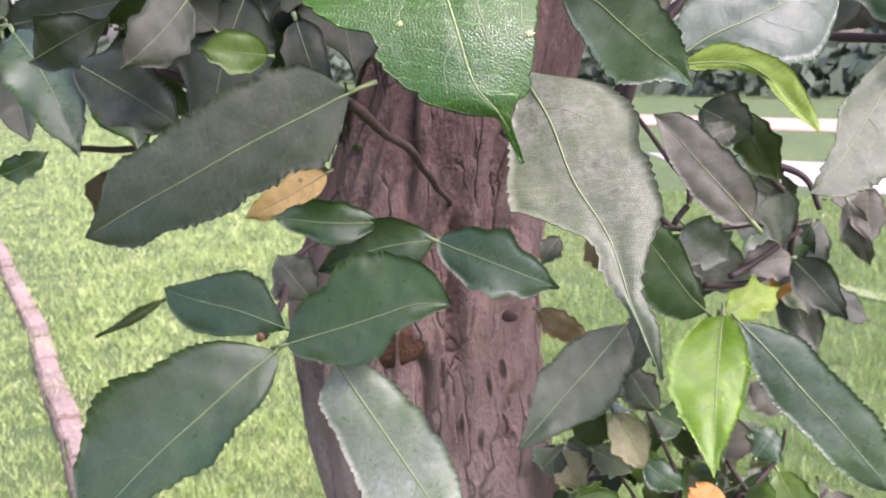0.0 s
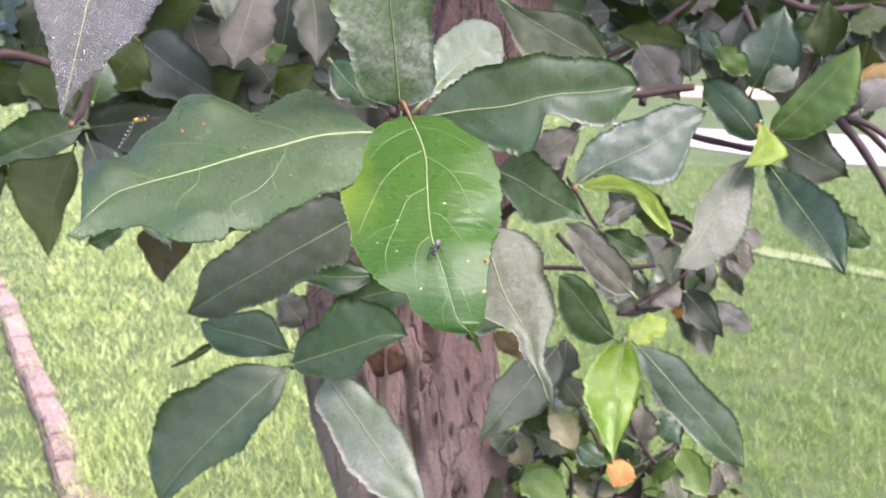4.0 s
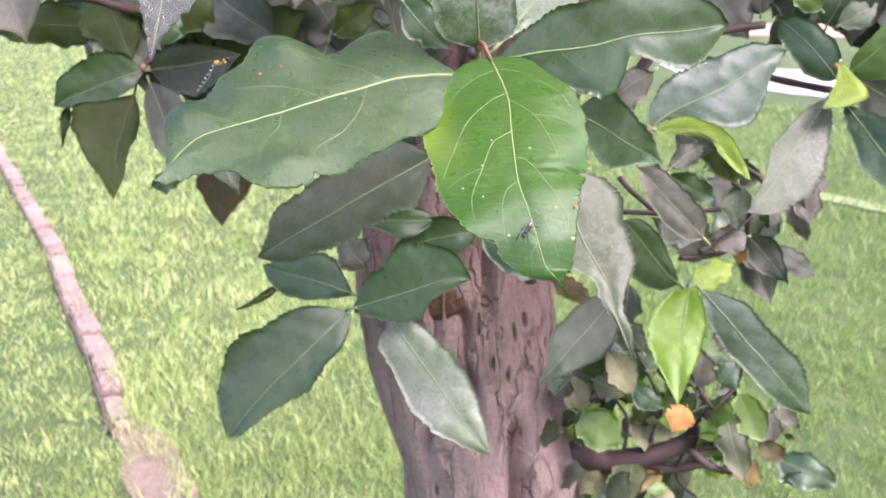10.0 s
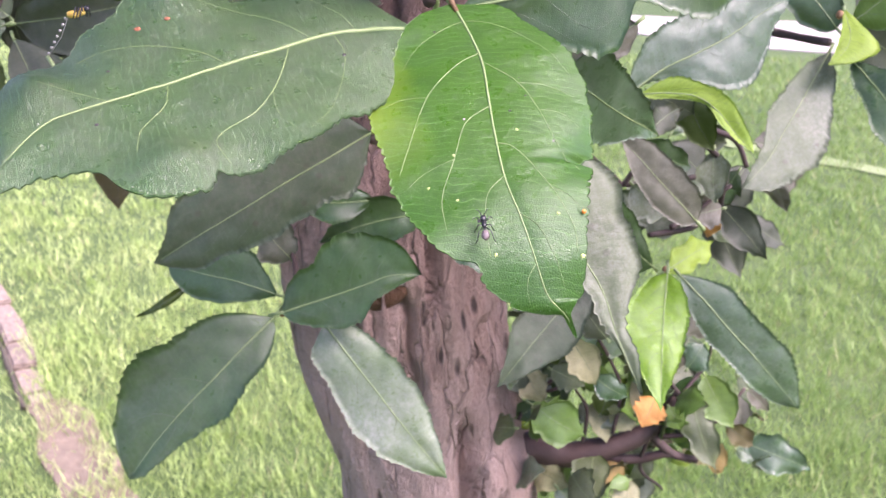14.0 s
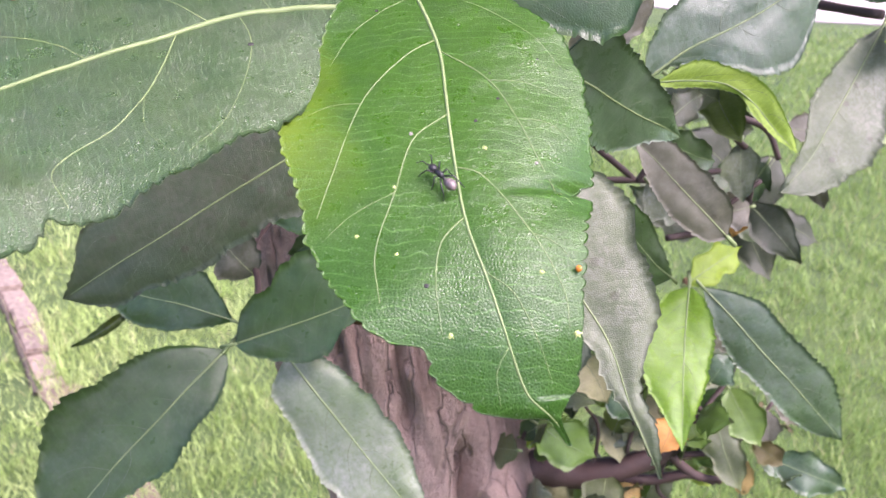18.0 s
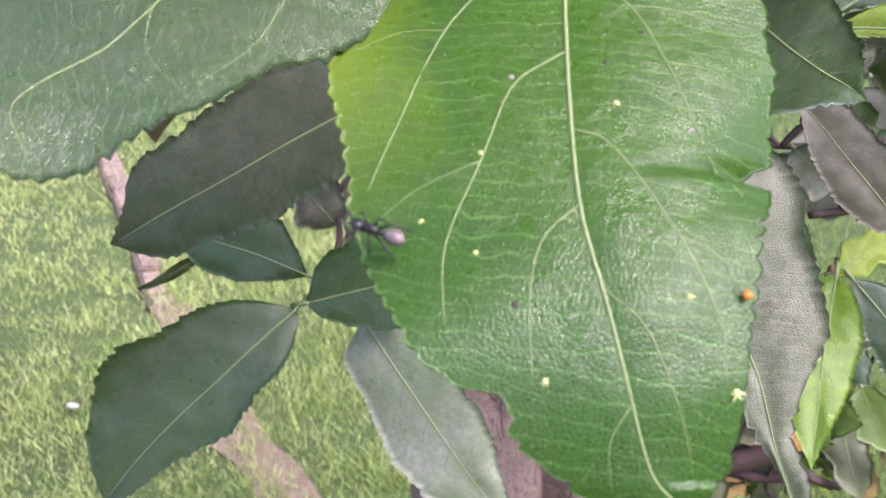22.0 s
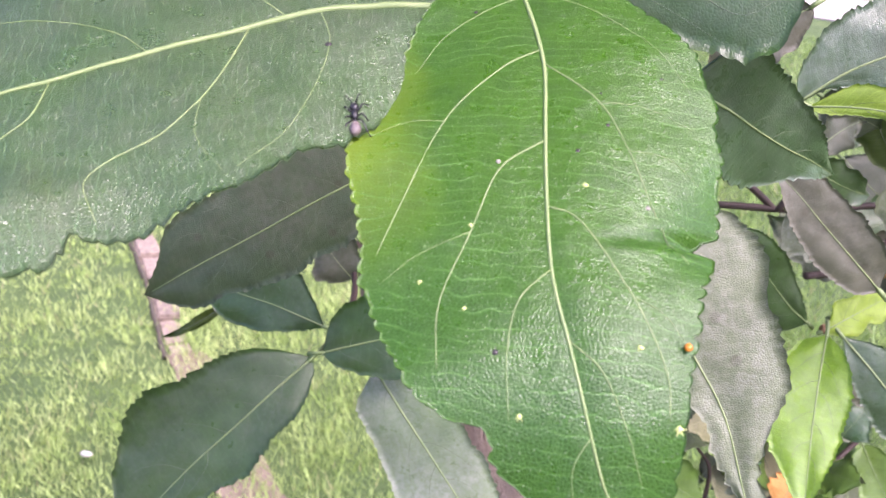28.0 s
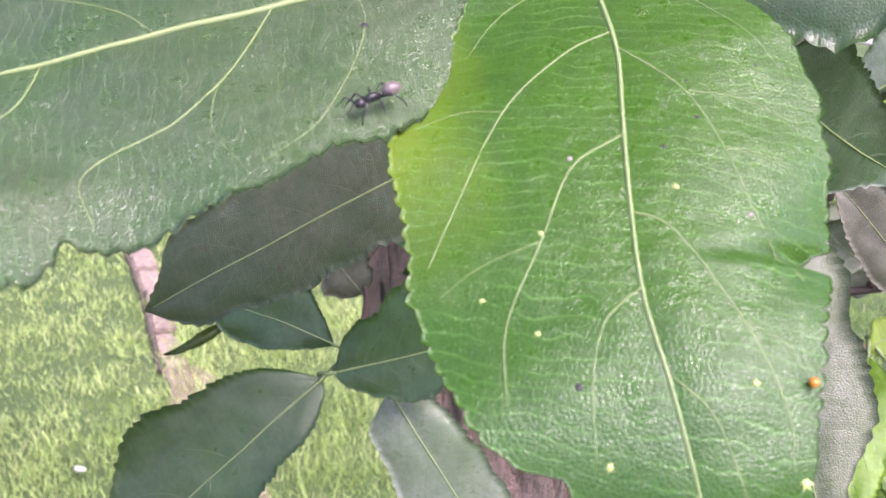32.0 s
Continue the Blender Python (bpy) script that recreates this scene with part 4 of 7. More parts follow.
branch([(0.313, 0.670, 1.580), (0.311, 0.655, 1.602), (0.301, 0.646, 1.614)], 0.0014, 0.0012, M_TWIG)
branch([(0.391, 0.719, 1.666), (0.409, 0.716, 1.644), (0.432, 0.709, 1.606)], 0.0027, 0.0020, M_TWIG)
branch([(0.393, 0.719, 1.667), (0.415, 0.730, 1.654), (0.437, 0.728, 1.630)], 0.0020, 0.0014, M_TWIG)
branch([(0.393, 0.719, 1.667), (0.412, 0.721, 1.660), (0.433, 0.721, 1.644)], 0.0020, 0.0014, M_TWIG)
branch([(0.392, 0.719, 1.666), (0.402, 0.723, 1.674), (0.408, 0.727, 1.685)], 0.0020, 0.0014, M_TWIG)
branch([(0.337, 0.725, 1.724), (0.347, 0.722, 1.706), (0.355, 0.709, 1.694)], 0.0027, 0.0020, M_TWIG)
branch([(0.266, 0.724, 1.697), (0.278, 0.728, 1.702), (0.293, 0.734, 1.712), (0.311, 0.742, 1.727)], 0.0020, 0.0017, M_TWIG)
branch([(0.266, 0.722, 1.688), (0.284, 0.718, 1.701), (0.299, 0.725, 1.715)], 0.0020, 0.0017, M_TWIG)
branch([(0.029, 0.524, 1.704), (0.041, 0.537, 1.700), (0.052, 0.549, 1.695), (0.058, 0.592, 1.687), (0.050, 0.673, 1.675)], 0.0020, 0.0017, M_TWIG_RED)
branch([(0.044, 0.605, 1.689), (0.052, 0.616, 1.683)], 0.0031, 0.0027, M_TWIG)
branch([(0.101, 0.472, 1.683), (0.092, 0.493, 1.689), (0.071, 0.533, 1.696)], 0.0012, 0.0010, M_TWIG)
branch([(0.145, 0.546, 1.573), (0.141, 0.569, 1.581), (0.130, 0.611, 1.584), (0.142, 0.669, 1.587)], 0.0012, 0.0010, M_TWIG)
branch([(0.211, 0.463, 1.690), (0.197, 0.503, 1.699), (0.173, 0.565, 1.709), (0.142, 0.659, 1.723)], 0.0014, 0.0010, M_TWIG)
branch([(0.185, 0.516, 1.646), (0.184, 0.584, 1.623), (0.176, 0.679, 1.587)], 0.0014, 0.0011, M_TWIG_RED)
branch([(0.037, 0.609, 1.621), (0.062, 0.626, 1.622), (0.081, 0.652, 1.622), (0.108, 0.686, 1.606)], 0.0014, 0.0011, M_TWIG_RED)
branch([(0.072, 0.614, 1.651), (0.083, 0.626, 1.647), (0.101, 0.641, 1.645), (0.117, 0.694, 1.631)], 0.0020, 0.0017, M_TWIG_RED)
branch([(0.267, 0.647, 1.595), (0.269, 0.652, 1.611), (0.249, 0.684, 1.634)], 0.0012, 0.0010, M_TWIG)
branch([(0.246, 0.652, 1.638), (0.255, 0.649, 1.659), (0.268, 0.657, 1.682)], 0.0020, 0.0014, M_TWIG)
branch([(0.289, 0.648, 1.576), (0.301, 0.653, 1.582), (0.315, 0.658, 1.593)], 0.0013, 0.0009, M_TWIG)
branch([(0.297, 0.660, 1.620), (0.314, 0.663, 1.614), (0.321, 0.662, 1.601)], 0.0014, 0.0011, M_TWIG)
branch([(0.255, 0.682, 1.430), (0.285, 0.689, 1.426), (0.304, 0.686, 1.433), (0.318, 0.688, 1.429)], 0.0032, 0.0020, M_TWIG_RED)
branch([(0.224, 0.671, 1.456), (0.233, 0.677, 1.467), (0.249, 0.675, 1.479)], 0.0012, 0.0008, M_TWIG)
branch([(0.233, 0.677, 1.467), (0.246, 0.676, 1.486), (0.264, 0.674, 1.497)], 0.0012, 0.0007, M_TWIG)
branch([(0.274, 0.681, 1.446), (0.275, 0.681, 1.476), (0.261, 0.666, 1.510)], 0.0011, 0.0007, M_TWIG)
branch([(0.308, 0.687, 1.468), (0.295, 0.680, 1.490), (0.288, 0.664, 1.514)], 0.0013, 0.0008, M_TWIG)
branch([(0.308, 0.687, 1.468), (0.319, 0.695, 1.482), (0.321, 0.690, 1.499)], 0.0012, 0.0008, M_TWIG)
branch([(0.313, 0.691, 1.442), (0.329, 0.697, 1.449), (0.344, 0.706, 1.463)], 0.0012, 0.0008, M_TWIG)
branch([(0.294, 0.686, 1.444), (0.291, 0.689, 1.421), (0.304, 0.697, 1.402)], 0.0012, 0.0008, M_TWIG)
branch([(0.258, 0.684, 1.432), (0.260, 0.682, 1.459), (0.253, 0.675, 1.476)], 0.0011, 0.0007, M_TWIG)
bud((0.144, 0.546, 1.573), 0.0014)
bud((0.283, 0.606, 1.573), 0.0014)
bud((0.213, 0.464, 1.692), 0.0012)
bud((0.101, 0.472, 1.683), 0.0011)
bud((0.260, 0.545, 1.655), 0.0013)
bud((0.331, 0.597, 1.674), 0.0013)
bud((0.338, 0.604, 1.671), 0.0013)

SWAYING = []
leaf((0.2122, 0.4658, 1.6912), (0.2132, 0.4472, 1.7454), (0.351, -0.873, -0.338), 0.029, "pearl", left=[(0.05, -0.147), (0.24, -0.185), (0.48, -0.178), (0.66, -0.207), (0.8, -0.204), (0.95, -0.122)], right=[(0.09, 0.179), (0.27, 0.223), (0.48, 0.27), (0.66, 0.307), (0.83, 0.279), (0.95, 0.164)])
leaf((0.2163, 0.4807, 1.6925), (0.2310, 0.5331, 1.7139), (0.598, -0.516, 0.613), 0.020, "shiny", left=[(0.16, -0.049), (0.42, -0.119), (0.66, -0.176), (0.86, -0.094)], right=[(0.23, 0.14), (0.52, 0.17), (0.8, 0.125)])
leaf((0.2175, 0.4673, 1.6882), (0.2800, 0.4807, 1.6979), (0.179, -0.974, 0.142), 0.027, "green", left=[(0.07, -0.055), (0.22, -0.122), (0.35, -0.209), (0.48, -0.217), (0.53, -0.141), (0.56, -0.07), (0.67, -0.115), (0.83, -0.157), (0.92, -0.096)], right=[(0.09, 0.081), (0.24, 0.165), (0.38, 0.186), (0.55, 0.201), (0.71, 0.167), (0.87, 0.135), (0.96, 0.076)])
leaf((0.260, 0.548, 1.676), (0.240, 0.550, 1.659), (-0.110, -0.994, 0.026), 0.013, "brown")
leaf((0.2391, 0.4796, 1.6717), (0.2656, 0.5102, 1.6511), (0.639, -0.752, -0.164), 0.019, "gloss", left=[(0.17, -0.131), (0.35, -0.192), (0.55, -0.203), (0.78, -0.064)], right=[(0.08, 0.204), (0.27, 0.215), (0.59, 0.154), (0.85, 0.064)])
leaf((0.2603, 0.5473, 1.6555), (0.3077, 0.5687, 1.6824), (0.201, -0.926, 0.320), 0.029, "gloss", left=[(0.13, -0.009), (0.29, -0.11), (0.43, -0.243), (0.57, -0.286), (0.71, -0.212), (0.84, -0.097), (0.94, -0.041)], right=[(0.04, 0.087), (0.13, 0.166), (0.26, 0.214), (0.43, 0.213), (0.63, 0.184), (0.82, 0.152), (0.95, 0.069)])
leaf((0.2625, 0.5449, 1.6554), (0.2970, 0.5399, 1.6398), (-0.021, -0.969, 0.245), 0.011, "lime", left=[(0.08, 0.001), (0.27, 0.093), (0.49, 0.154), (0.65, 0.078), (0.84, 0.015)], right=[(0.14, 0.219), (0.35, 0.285), (0.6, 0.286), (0.81, 0.174), (0.95, 0.06)])
leaf((0.2319, 0.4801, 1.6548), (0.2610, 0.4527, 1.6053), (-0.014, -0.858, 0.513), 0.028, "dusty", left=[(0.13, -0.073), (0.27, -0.14), (0.4, -0.187), (0.49, -0.105), (0.59, -0.026), (0.69, -0.029), (0.84, -0.002)], right=[(0.14, 0.199), (0.25, 0.248), (0.37, 0.218), (0.49, 0.211), (0.6, 0.176), (0.69, 0.093), (0.76, 0.049), (0.87, 0.046)])
leaf((0.1859, 0.5127, 1.6486), (0.1281, 0.4882, 1.6149), (0.267, -0.934, 0.238), 0.027, "slate", left=[(0.07, -0.139), (0.17, -0.191), (0.25, -0.196), (0.39, -0.204), (0.6, -0.184), (0.71, -0.168), (0.81, -0.162), (0.9, -0.071)], right=[(0.18, 0.172), (0.3, 0.151), (0.48, 0.157), (0.63, 0.149), (0.75, 0.125), (0.86, 0.113), (0.95, 0.052)])
SWAYING.append(leaf((0.1452, 0.5324, 1.5776), (0.1069, 0.4930, 1.5362), (0.383, -0.813, 0.439), 0.036, "green", left=[(0.12, -0.181), (0.24, -0.251), (0.43, -0.311), (0.55, -0.363), (0.71, -0.314), (0.84, -0.234), (0.94, -0.12)], right=[(0.04, 0.052), (0.17, 0.113), (0.28, 0.116), (0.39, 0.129), (0.48, 0.157), (0.6, 0.115), (0.74, 0.072), (0.86, 0.055), (0.95, 0.037)]))
SWAYING.append(leaf((0.1481, 0.5331, 1.5795), (0.1944, 0.5444, 1.5918), (0.119, -0.941, 0.316), 0.031, "green", left=[(0.07, -0.093), (0.26, -0.177), (0.5, -0.219), (0.63, -0.099), (0.8, -0.047)], right=[(0.08, 0.15), (0.2, 0.247), (0.32, 0.295), (0.42, 0.393), (0.6, 0.405), (0.79, 0.343), (0.92, 0.225), (0.98, 0.095)]))
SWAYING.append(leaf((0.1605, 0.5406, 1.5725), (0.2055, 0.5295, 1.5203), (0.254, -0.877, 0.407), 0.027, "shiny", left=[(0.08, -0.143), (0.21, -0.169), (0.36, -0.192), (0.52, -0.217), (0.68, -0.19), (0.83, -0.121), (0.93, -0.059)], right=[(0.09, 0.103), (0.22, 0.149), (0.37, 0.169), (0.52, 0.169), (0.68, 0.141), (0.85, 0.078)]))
SWAYING.append(leaf((0.1421, 0.5469, 1.5795), (0.1002, 0.5491, 1.5887), (0.032, -0.924, 0.382), 0.023, "green", left=[(0.13, -0.141), (0.36, -0.309), (0.62, -0.221), (0.81, -0.112)], right=[(0.17, 0.1), (0.48, 0.202), (0.71, 0.216), (0.88, 0.129)]))
SWAYING.append(leaf((0.137, 0.579, 1.580), (0.125, 0.580, 1.594), (0.299, -0.893, 0.338), 0.017, "dark"))
leaf((0.186, 0.597, 1.595), (0.145, 0.593, 1.582), (0.030, -0.969, 0.246), 0.019, "green")
leaf((0.193, 0.573, 1.600), (0.232, 0.574, 1.587), (0.110, -0.961, 0.254), 0.019, "gloss")
leaf((0.167, 0.593, 1.601), (0.131, 0.585, 1.603), (0.226, -0.955, 0.194), 0.014, "green")
leaf((0.145, 0.602, 1.616), (0.122, 0.583, 1.602), (0.536, -0.809, 0.241), 0.014, "yellow")
leaf((0.2828, 0.5960, 1.5760), (0.2801, 0.5557, 1.5384), (-0.018, -0.693, 0.720), 0.024, "limeshine", left=[(0.05, -0.118), (0.2, -0.217), (0.38, -0.279), (0.61, -0.238), (0.79, -0.13), (0.89, -0.072)], right=[(0.1, 0.091), (0.3, 0.148), (0.5, 0.139), (0.67, 0.102), (0.79, 0.065), (0.89, 0.032)])
leaf((0.284, 0.606, 1.573), (0.304, 0.629, 1.577), (0.563, -0.592, 0.577), 0.012, "lime")
leaf((0.2891, 0.6060, 1.5709), (0.3393, 0.5947, 1.5204), (0.026, -0.962, 0.270), 0.022, "gloss", left=[(0.1, -0.062), (0.23, -0.104), (0.4, -0.131), (0.55, -0.119), (0.71, -0.118), (0.89, -0.079)], right=[(0.09, 0.083), (0.22, 0.156), (0.39, 0.155), (0.54, 0.165), (0.69, 0.175), (0.83, 0.124), (0.92, 0.063)])
leaf((0.2788, 0.6098, 1.5723), (0.2525, 0.5967, 1.6051), (0.353, -0.933, -0.075), 0.021, "green", left=[(0.47, -0.143), (0.72, -0.172), (0.94, -0.103)], right=[(0.1, 0.199), (0.39, 0.3), (0.65, 0.263), (0.84, 0.144)])
leaf((0.2831, 0.5390, 1.6168), (0.2573, 0.5351, 1.6435), (0.205, -0.977, 0.052), 0.014, "brown", left=[(0.13, -0.14), (0.36, -0.192), (0.62, -0.18), (0.88, -0.139)], right=[(0.09, 0.108), (0.28, 0.17), (0.53, 0.17), (0.78, 0.105)])
leaf((0.3298, 0.5981, 1.6612), (0.2999, 0.5628, 1.6216), (0.145, -0.790, 0.595), 0.022, "dusty", left=[(0.16, -0.071), (0.4, -0.103), (0.58, -0.098), (0.74, -0.04), (0.89, -0.018)], right=[(0.12, 0.086), (0.32, 0.178), (0.48, 0.245), (0.64, 0.26), (0.82, 0.195), (0.95, 0.104)])
leaf((0.3351, 0.5907, 1.6605), (0.3583, 0.5426, 1.6276), (-0.469, -0.608, 0.640), 0.021, "gloss", left=[(0.13, -0.06), (0.33, -0.094), (0.51, -0.136), (0.67, -0.099), (0.82, -0.058), (0.94, -0.026)], right=[(0.07, 0.038), (0.25, 0.112), (0.45, 0.169), (0.62, 0.201), (0.77, 0.158), (0.9, 0.068)])
leaf((0.3324, 0.5983, 1.6755), (0.3257, 0.5808, 1.6599), (-0.023, -0.672, 0.740), 0.014, "lime", left=[(0.37, 0.035), (0.72, 0.034)], right=[(0.19, 0.243), (0.55, 0.59), (0.86, 0.334)])
leaf((0.3376, 0.6039, 1.6707), (0.3668, 0.5994, 1.7073), (-0.220, -0.974, 0.044), 0.020, "limegreen", left=[(0.08, -0.181), (0.3, -0.306), (0.48, -0.336), (0.66, -0.32), (0.84, -0.203), (0.94, -0.096)], right=[(0.12, 0.081), (0.36, 0.085), (0.52, 0.099), (0.72, 0.093), (0.87, 0.042)])
leaf((0.334, 0.608, 1.668), (0.310, 0.625, 1.691), (-0.331, -0.887, 0.320), 0.018, "green")
leaf((0.343, 0.625, 1.667), (0.378, 0.637, 1.648), (0.285, -0.955, -0.082), 0.024, "dark")
leaf((0.370, 0.631, 1.631), (0.393, 0.641, 1.615), (0.325, -0.935, -0.139), 0.013, "gloss")
leaf((0.341, 0.681, 1.606), (0.341, 0.666, 1.588), (-0.150, -0.742, 0.654), 0.014, "brown")
leaf((0.316, 0.695, 1.569), (0.313, 0.695, 1.555), (-0.155, -0.987, 0.039), 0.009, "orange")
leaf((0.313, 0.670, 1.580), (0.334, 0.659, 1.559), (-0.164, -0.921, 0.352), 0.015, "dark")
leaf((0.312, 0.660, 1.582), (0.292, 0.654, 1.579), (0.242, -0.907, 0.346), 0.014, "brown")
leaf((0.298, 0.663, 1.571), (0.265, 0.660, 1.589), (0.188, -0.966, 0.176), 0.019, "dusty")
leaf((0.271, 0.609, 1.627), (0.285, 0.626, 1.634), (0.512, -0.666, 0.543), 0.010, "dark")
leaf((0.271, 0.628, 1.619), (0.294, 0.641, 1.606), (0.476, -0.879, -0.011), 0.012, "green")
leaf((0.405, 0.735, 1.675), (0.424, 0.734, 1.697), (-0.201, -0.969, 0.143), 0.019, "yellow")
leaf((0.309, 0.724, 1.703), (0.271, 0.708, 1.710), (0.378, -0.925, -0.032), 0.019, "olive")
leaf((0.266, 0.716, 1.705), (0.240, 0.690, 1.706), (0.708, -0.704, 0.054), 0.018, "green")
leaf((0.2244, 0.5645, 1.7266), (0.2706, 0.5563, 1.6990), (-0.106, -0.982, 0.156), 0.022, "olivedust", left=[(0.23, -0.129), (0.39, -0.219), (0.56, -0.242), (0.79, -0.137)], right=[(0.28, 0.031), (0.51, 0.143), (0.71, 0.171), (0.88, 0.1)])
leaf((0.342, 0.693, 1.683), (0.354, 0.696, 1.724), (-0.128, -0.985, 0.120), 0.027, "gloss")
leaf((0.327, 0.711, 1.682), (0.336, 0.713, 1.721), (-0.103, -0.991, 0.084), 0.021, "dark")
leaf((0.311, 0.699, 1.688), (0.309, 0.703, 1.706), (-0.092, -0.967, 0.239), 0.014, "dark")
leaf((0.325, 0.704, 1.697), (0.314, 0.707, 1.713), (-0.108, -0.991, 0.075), 0.012, "gloss")
leaf((0.337, 0.684, 1.691), (0.321, 0.684, 1.704), (-0.030, -1.000, -0.001), 0.012, "limegreen")
leaf((0.346, 0.683, 1.684), (0.363, 0.689, 1.694), (0.170, -0.942, 0.288), 0.013, "dusty")
leaf((0.378, 0.715, 1.698), (0.380, 0.723, 1.727), (-0.192, -0.938, 0.288), 0.018, "olive")
leaf((0.392, 0.721, 1.712), (0.414, 0.739, 1.723), (0.429, -0.790, 0.438), 0.015, "olive")
leaf((0.400, 0.711, 1.672), (0.411, 0.718, 1.688), (-0.048, -0.909, 0.415), 0.018, "brown")
leaf((0.284, 0.698, 1.703), (0.306, 0.694, 1.676), (-0.048, -0.995, 0.093), 0.025, "brown")
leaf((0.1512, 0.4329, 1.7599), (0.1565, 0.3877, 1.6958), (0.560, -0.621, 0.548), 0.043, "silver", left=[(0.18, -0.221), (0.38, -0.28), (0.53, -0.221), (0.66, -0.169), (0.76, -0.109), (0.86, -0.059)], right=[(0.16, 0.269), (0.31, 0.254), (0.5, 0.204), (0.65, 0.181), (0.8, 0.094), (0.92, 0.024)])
leaf((0.0292, 0.5867, 1.6668), (-0.0046, 0.5638, 1.6524), (0.518, -0.848, 0.109), 0.021, "green", left=[(0.12, -0.216), (0.33, -0.333), (0.6, -0.309), (0.84, -0.224)], right=[(0.21, 0.128), (0.49, 0.15), (0.79, 0.102)])
leaf((0.0315, 0.5869, 1.6668), (0.0798, 0.5839, 1.6750), (-0.151, -0.988, 0.014), 0.023, "dark", left=[(0.16, -0.174), (0.46, -0.297), (0.75, -0.195)], right=[(0.17, 0.144), (0.52, 0.178), (0.82, 0.091)])
leaf((0.0240, 0.5844, 1.6558), (0.0239, 0.5581, 1.6114), (0.555, -0.722, 0.412), 0.028, "olive", left=[(0.15, -0.257), (0.25, -0.468), (0.48, -0.427), (0.67, -0.308), (0.83, -0.144)], right=[(0.18, 0.082), (0.41, 0.083), (0.59, 0.044), (0.77, 0.048)])
leaf((0.0366, 0.5778, 1.6626), (0.0562, 0.5615, 1.6290), (0.358, -0.753, 0.552), 0.020, "dark", left=[(0.24, -0.12), (0.57, -0.164), (0.84, -0.133)], right=[(0.18, 0.21), (0.4, 0.32), (0.7, 0.192)])
leaf((0.029, 0.589, 1.669), (-0.002, 0.599, 1.691), (0.101, -0.854, 0.511), 0.023, "dusty")
leaf((0.001, 0.608, 1.683), (-0.068, 0.600, 1.684), (0.112, -0.990, 0.091), 0.020, "olive")
leaf((0.005, 0.523, 1.719), (0.023, 0.517, 1.686), (0.480, -0.781, 0.399), 0.028, "brown")
leaf((0.0335, 0.6466, 1.6106), (0.0363, 0.6338, 1.5770), (0.452, -0.820, 0.352), 0.029, "brownolive", left=[(0.29, -0.393), (0.57, -0.29), (0.85, -0.126)], right=[(0.27, 0.413), (0.55, 0.34), (0.77, 0.16)])
leaf((0.107, 0.519, 1.655), (0.137, 0.521, 1.638), (0.253, -0.920, 0.300), 0.018, "dark")
leaf((0.058, 0.592, 1.707), (0.095, 0.592, 1.682), (0.198, -0.936, 0.291), 0.031, "dark")
leaf((0.062, 0.594, 1.673), (0.103, 0.607, 1.693), (0.302, -0.953, 0.029), 0.029, "olive")
leaf((0.056, 0.647, 1.716), (0.070, 0.637, 1.673), (0.386, -0.867, 0.315), 0.038, "dark")
leaf((0.112, 0.570, 1.740), (0.115, 0.563, 1.714), (0.404, -0.872, 0.278), 0.016, "dusty")
leaf((0.120, 0.591, 1.736), (0.114, 0.568, 1.696), (0.487, -0.786, 0.381), 0.024, "brown")
leaf((0.152, 0.563, 1.727), (0.159, 0.546, 1.699), (0.269, -0.788, 0.554), 0.017, "dark")
leaf((0.132, 0.562, 1.700), (0.140, 0.565, 1.706), (0.347, -0.937, 0.046), 0.006, "limegreen")
leaf((0.178, 0.508, 1.702), (0.194, 0.507, 1.687), (0.159, -0.957, 0.244), 0.012, "green")
leaf((0.100, 0.610, 1.666), (0.075, 0.611, 1.687), (0.222, -0.923, 0.314), 0.025, "dark")
leaf((0.113, 0.617, 1.682), (0.131, 0.624, 1.695), (0.325, -0.943, 0.068), 0.016, "olive")
leaf((0.209, 0.452, 1.724), (0.204, 0.449, 1.738), (0.294, -0.955, -0.038), 0.020, "green")
leaf((0.069, 0.547, 1.689), (0.082, 0.554, 1.707), (0.478, -0.878, 0.025), 0.019, "olive")
leaf((0.081, 0.516, 1.686), (0.085, 0.521, 1.701), (0.543, -0.832, 0.113), 0.013, "green")
leaf((0.2517, 0.6153, 1.5640), (0.2186, 0.5838, 1.5267), (0.216, -0.804, 0.553), 0.025, "slate", left=[(0.16, -0.121), (0.38, -0.183), (0.59, -0.187), (0.79, -0.091)], right=[(0.08, 0.126), (0.25, 0.204), (0.46, 0.245), (0.7, 0.153), (0.88, 0.074)])
leaf((0.256, 0.618, 1.567), (0.253, 0.610, 1.546), (0.024, -0.941, 0.338), 0.013, "dark")
leaf((0.218, 0.638, 1.560), (0.238, 0.640, 1.548), (0.236, -0.933, 0.270), 0.011, "brownolive")
leaf((0.315, 0.698, 1.464), (0.329, 0.680, 1.429), (-0.081, -0.893, 0.442), 0.019, "olivedust")
leaf((0.322, 0.703, 1.472), (0.337, 0.689, 1.450), (-0.114, -0.878, 0.464), 0.019, "limegreen")
leaf((0.348, 0.707, 1.430), (0.384, 0.703, 1.419), (0.026, -0.895, 0.445), 0.020, "gloss")
leaf((0.263, 0.684, 1.428), (0.283, 0.685, 1.416), (0.291, -0.885, 0.363), 0.017, "yellow")
leaf((0.289, 0.641, 1.493), (0.283, 0.631, 1.483), (0.082, -0.723, 0.686), 0.014, "orange")
leaf((0.265, 0.648, 1.519), (0.251, 0.651, 1.538), (0.153, -0.962, 0.227), 0.014, "dark")
leaf((0.248, 0.663, 1.510), (0.262, 0.659, 1.487), (0.148, -0.959, 0.241), 0.016, "beige")
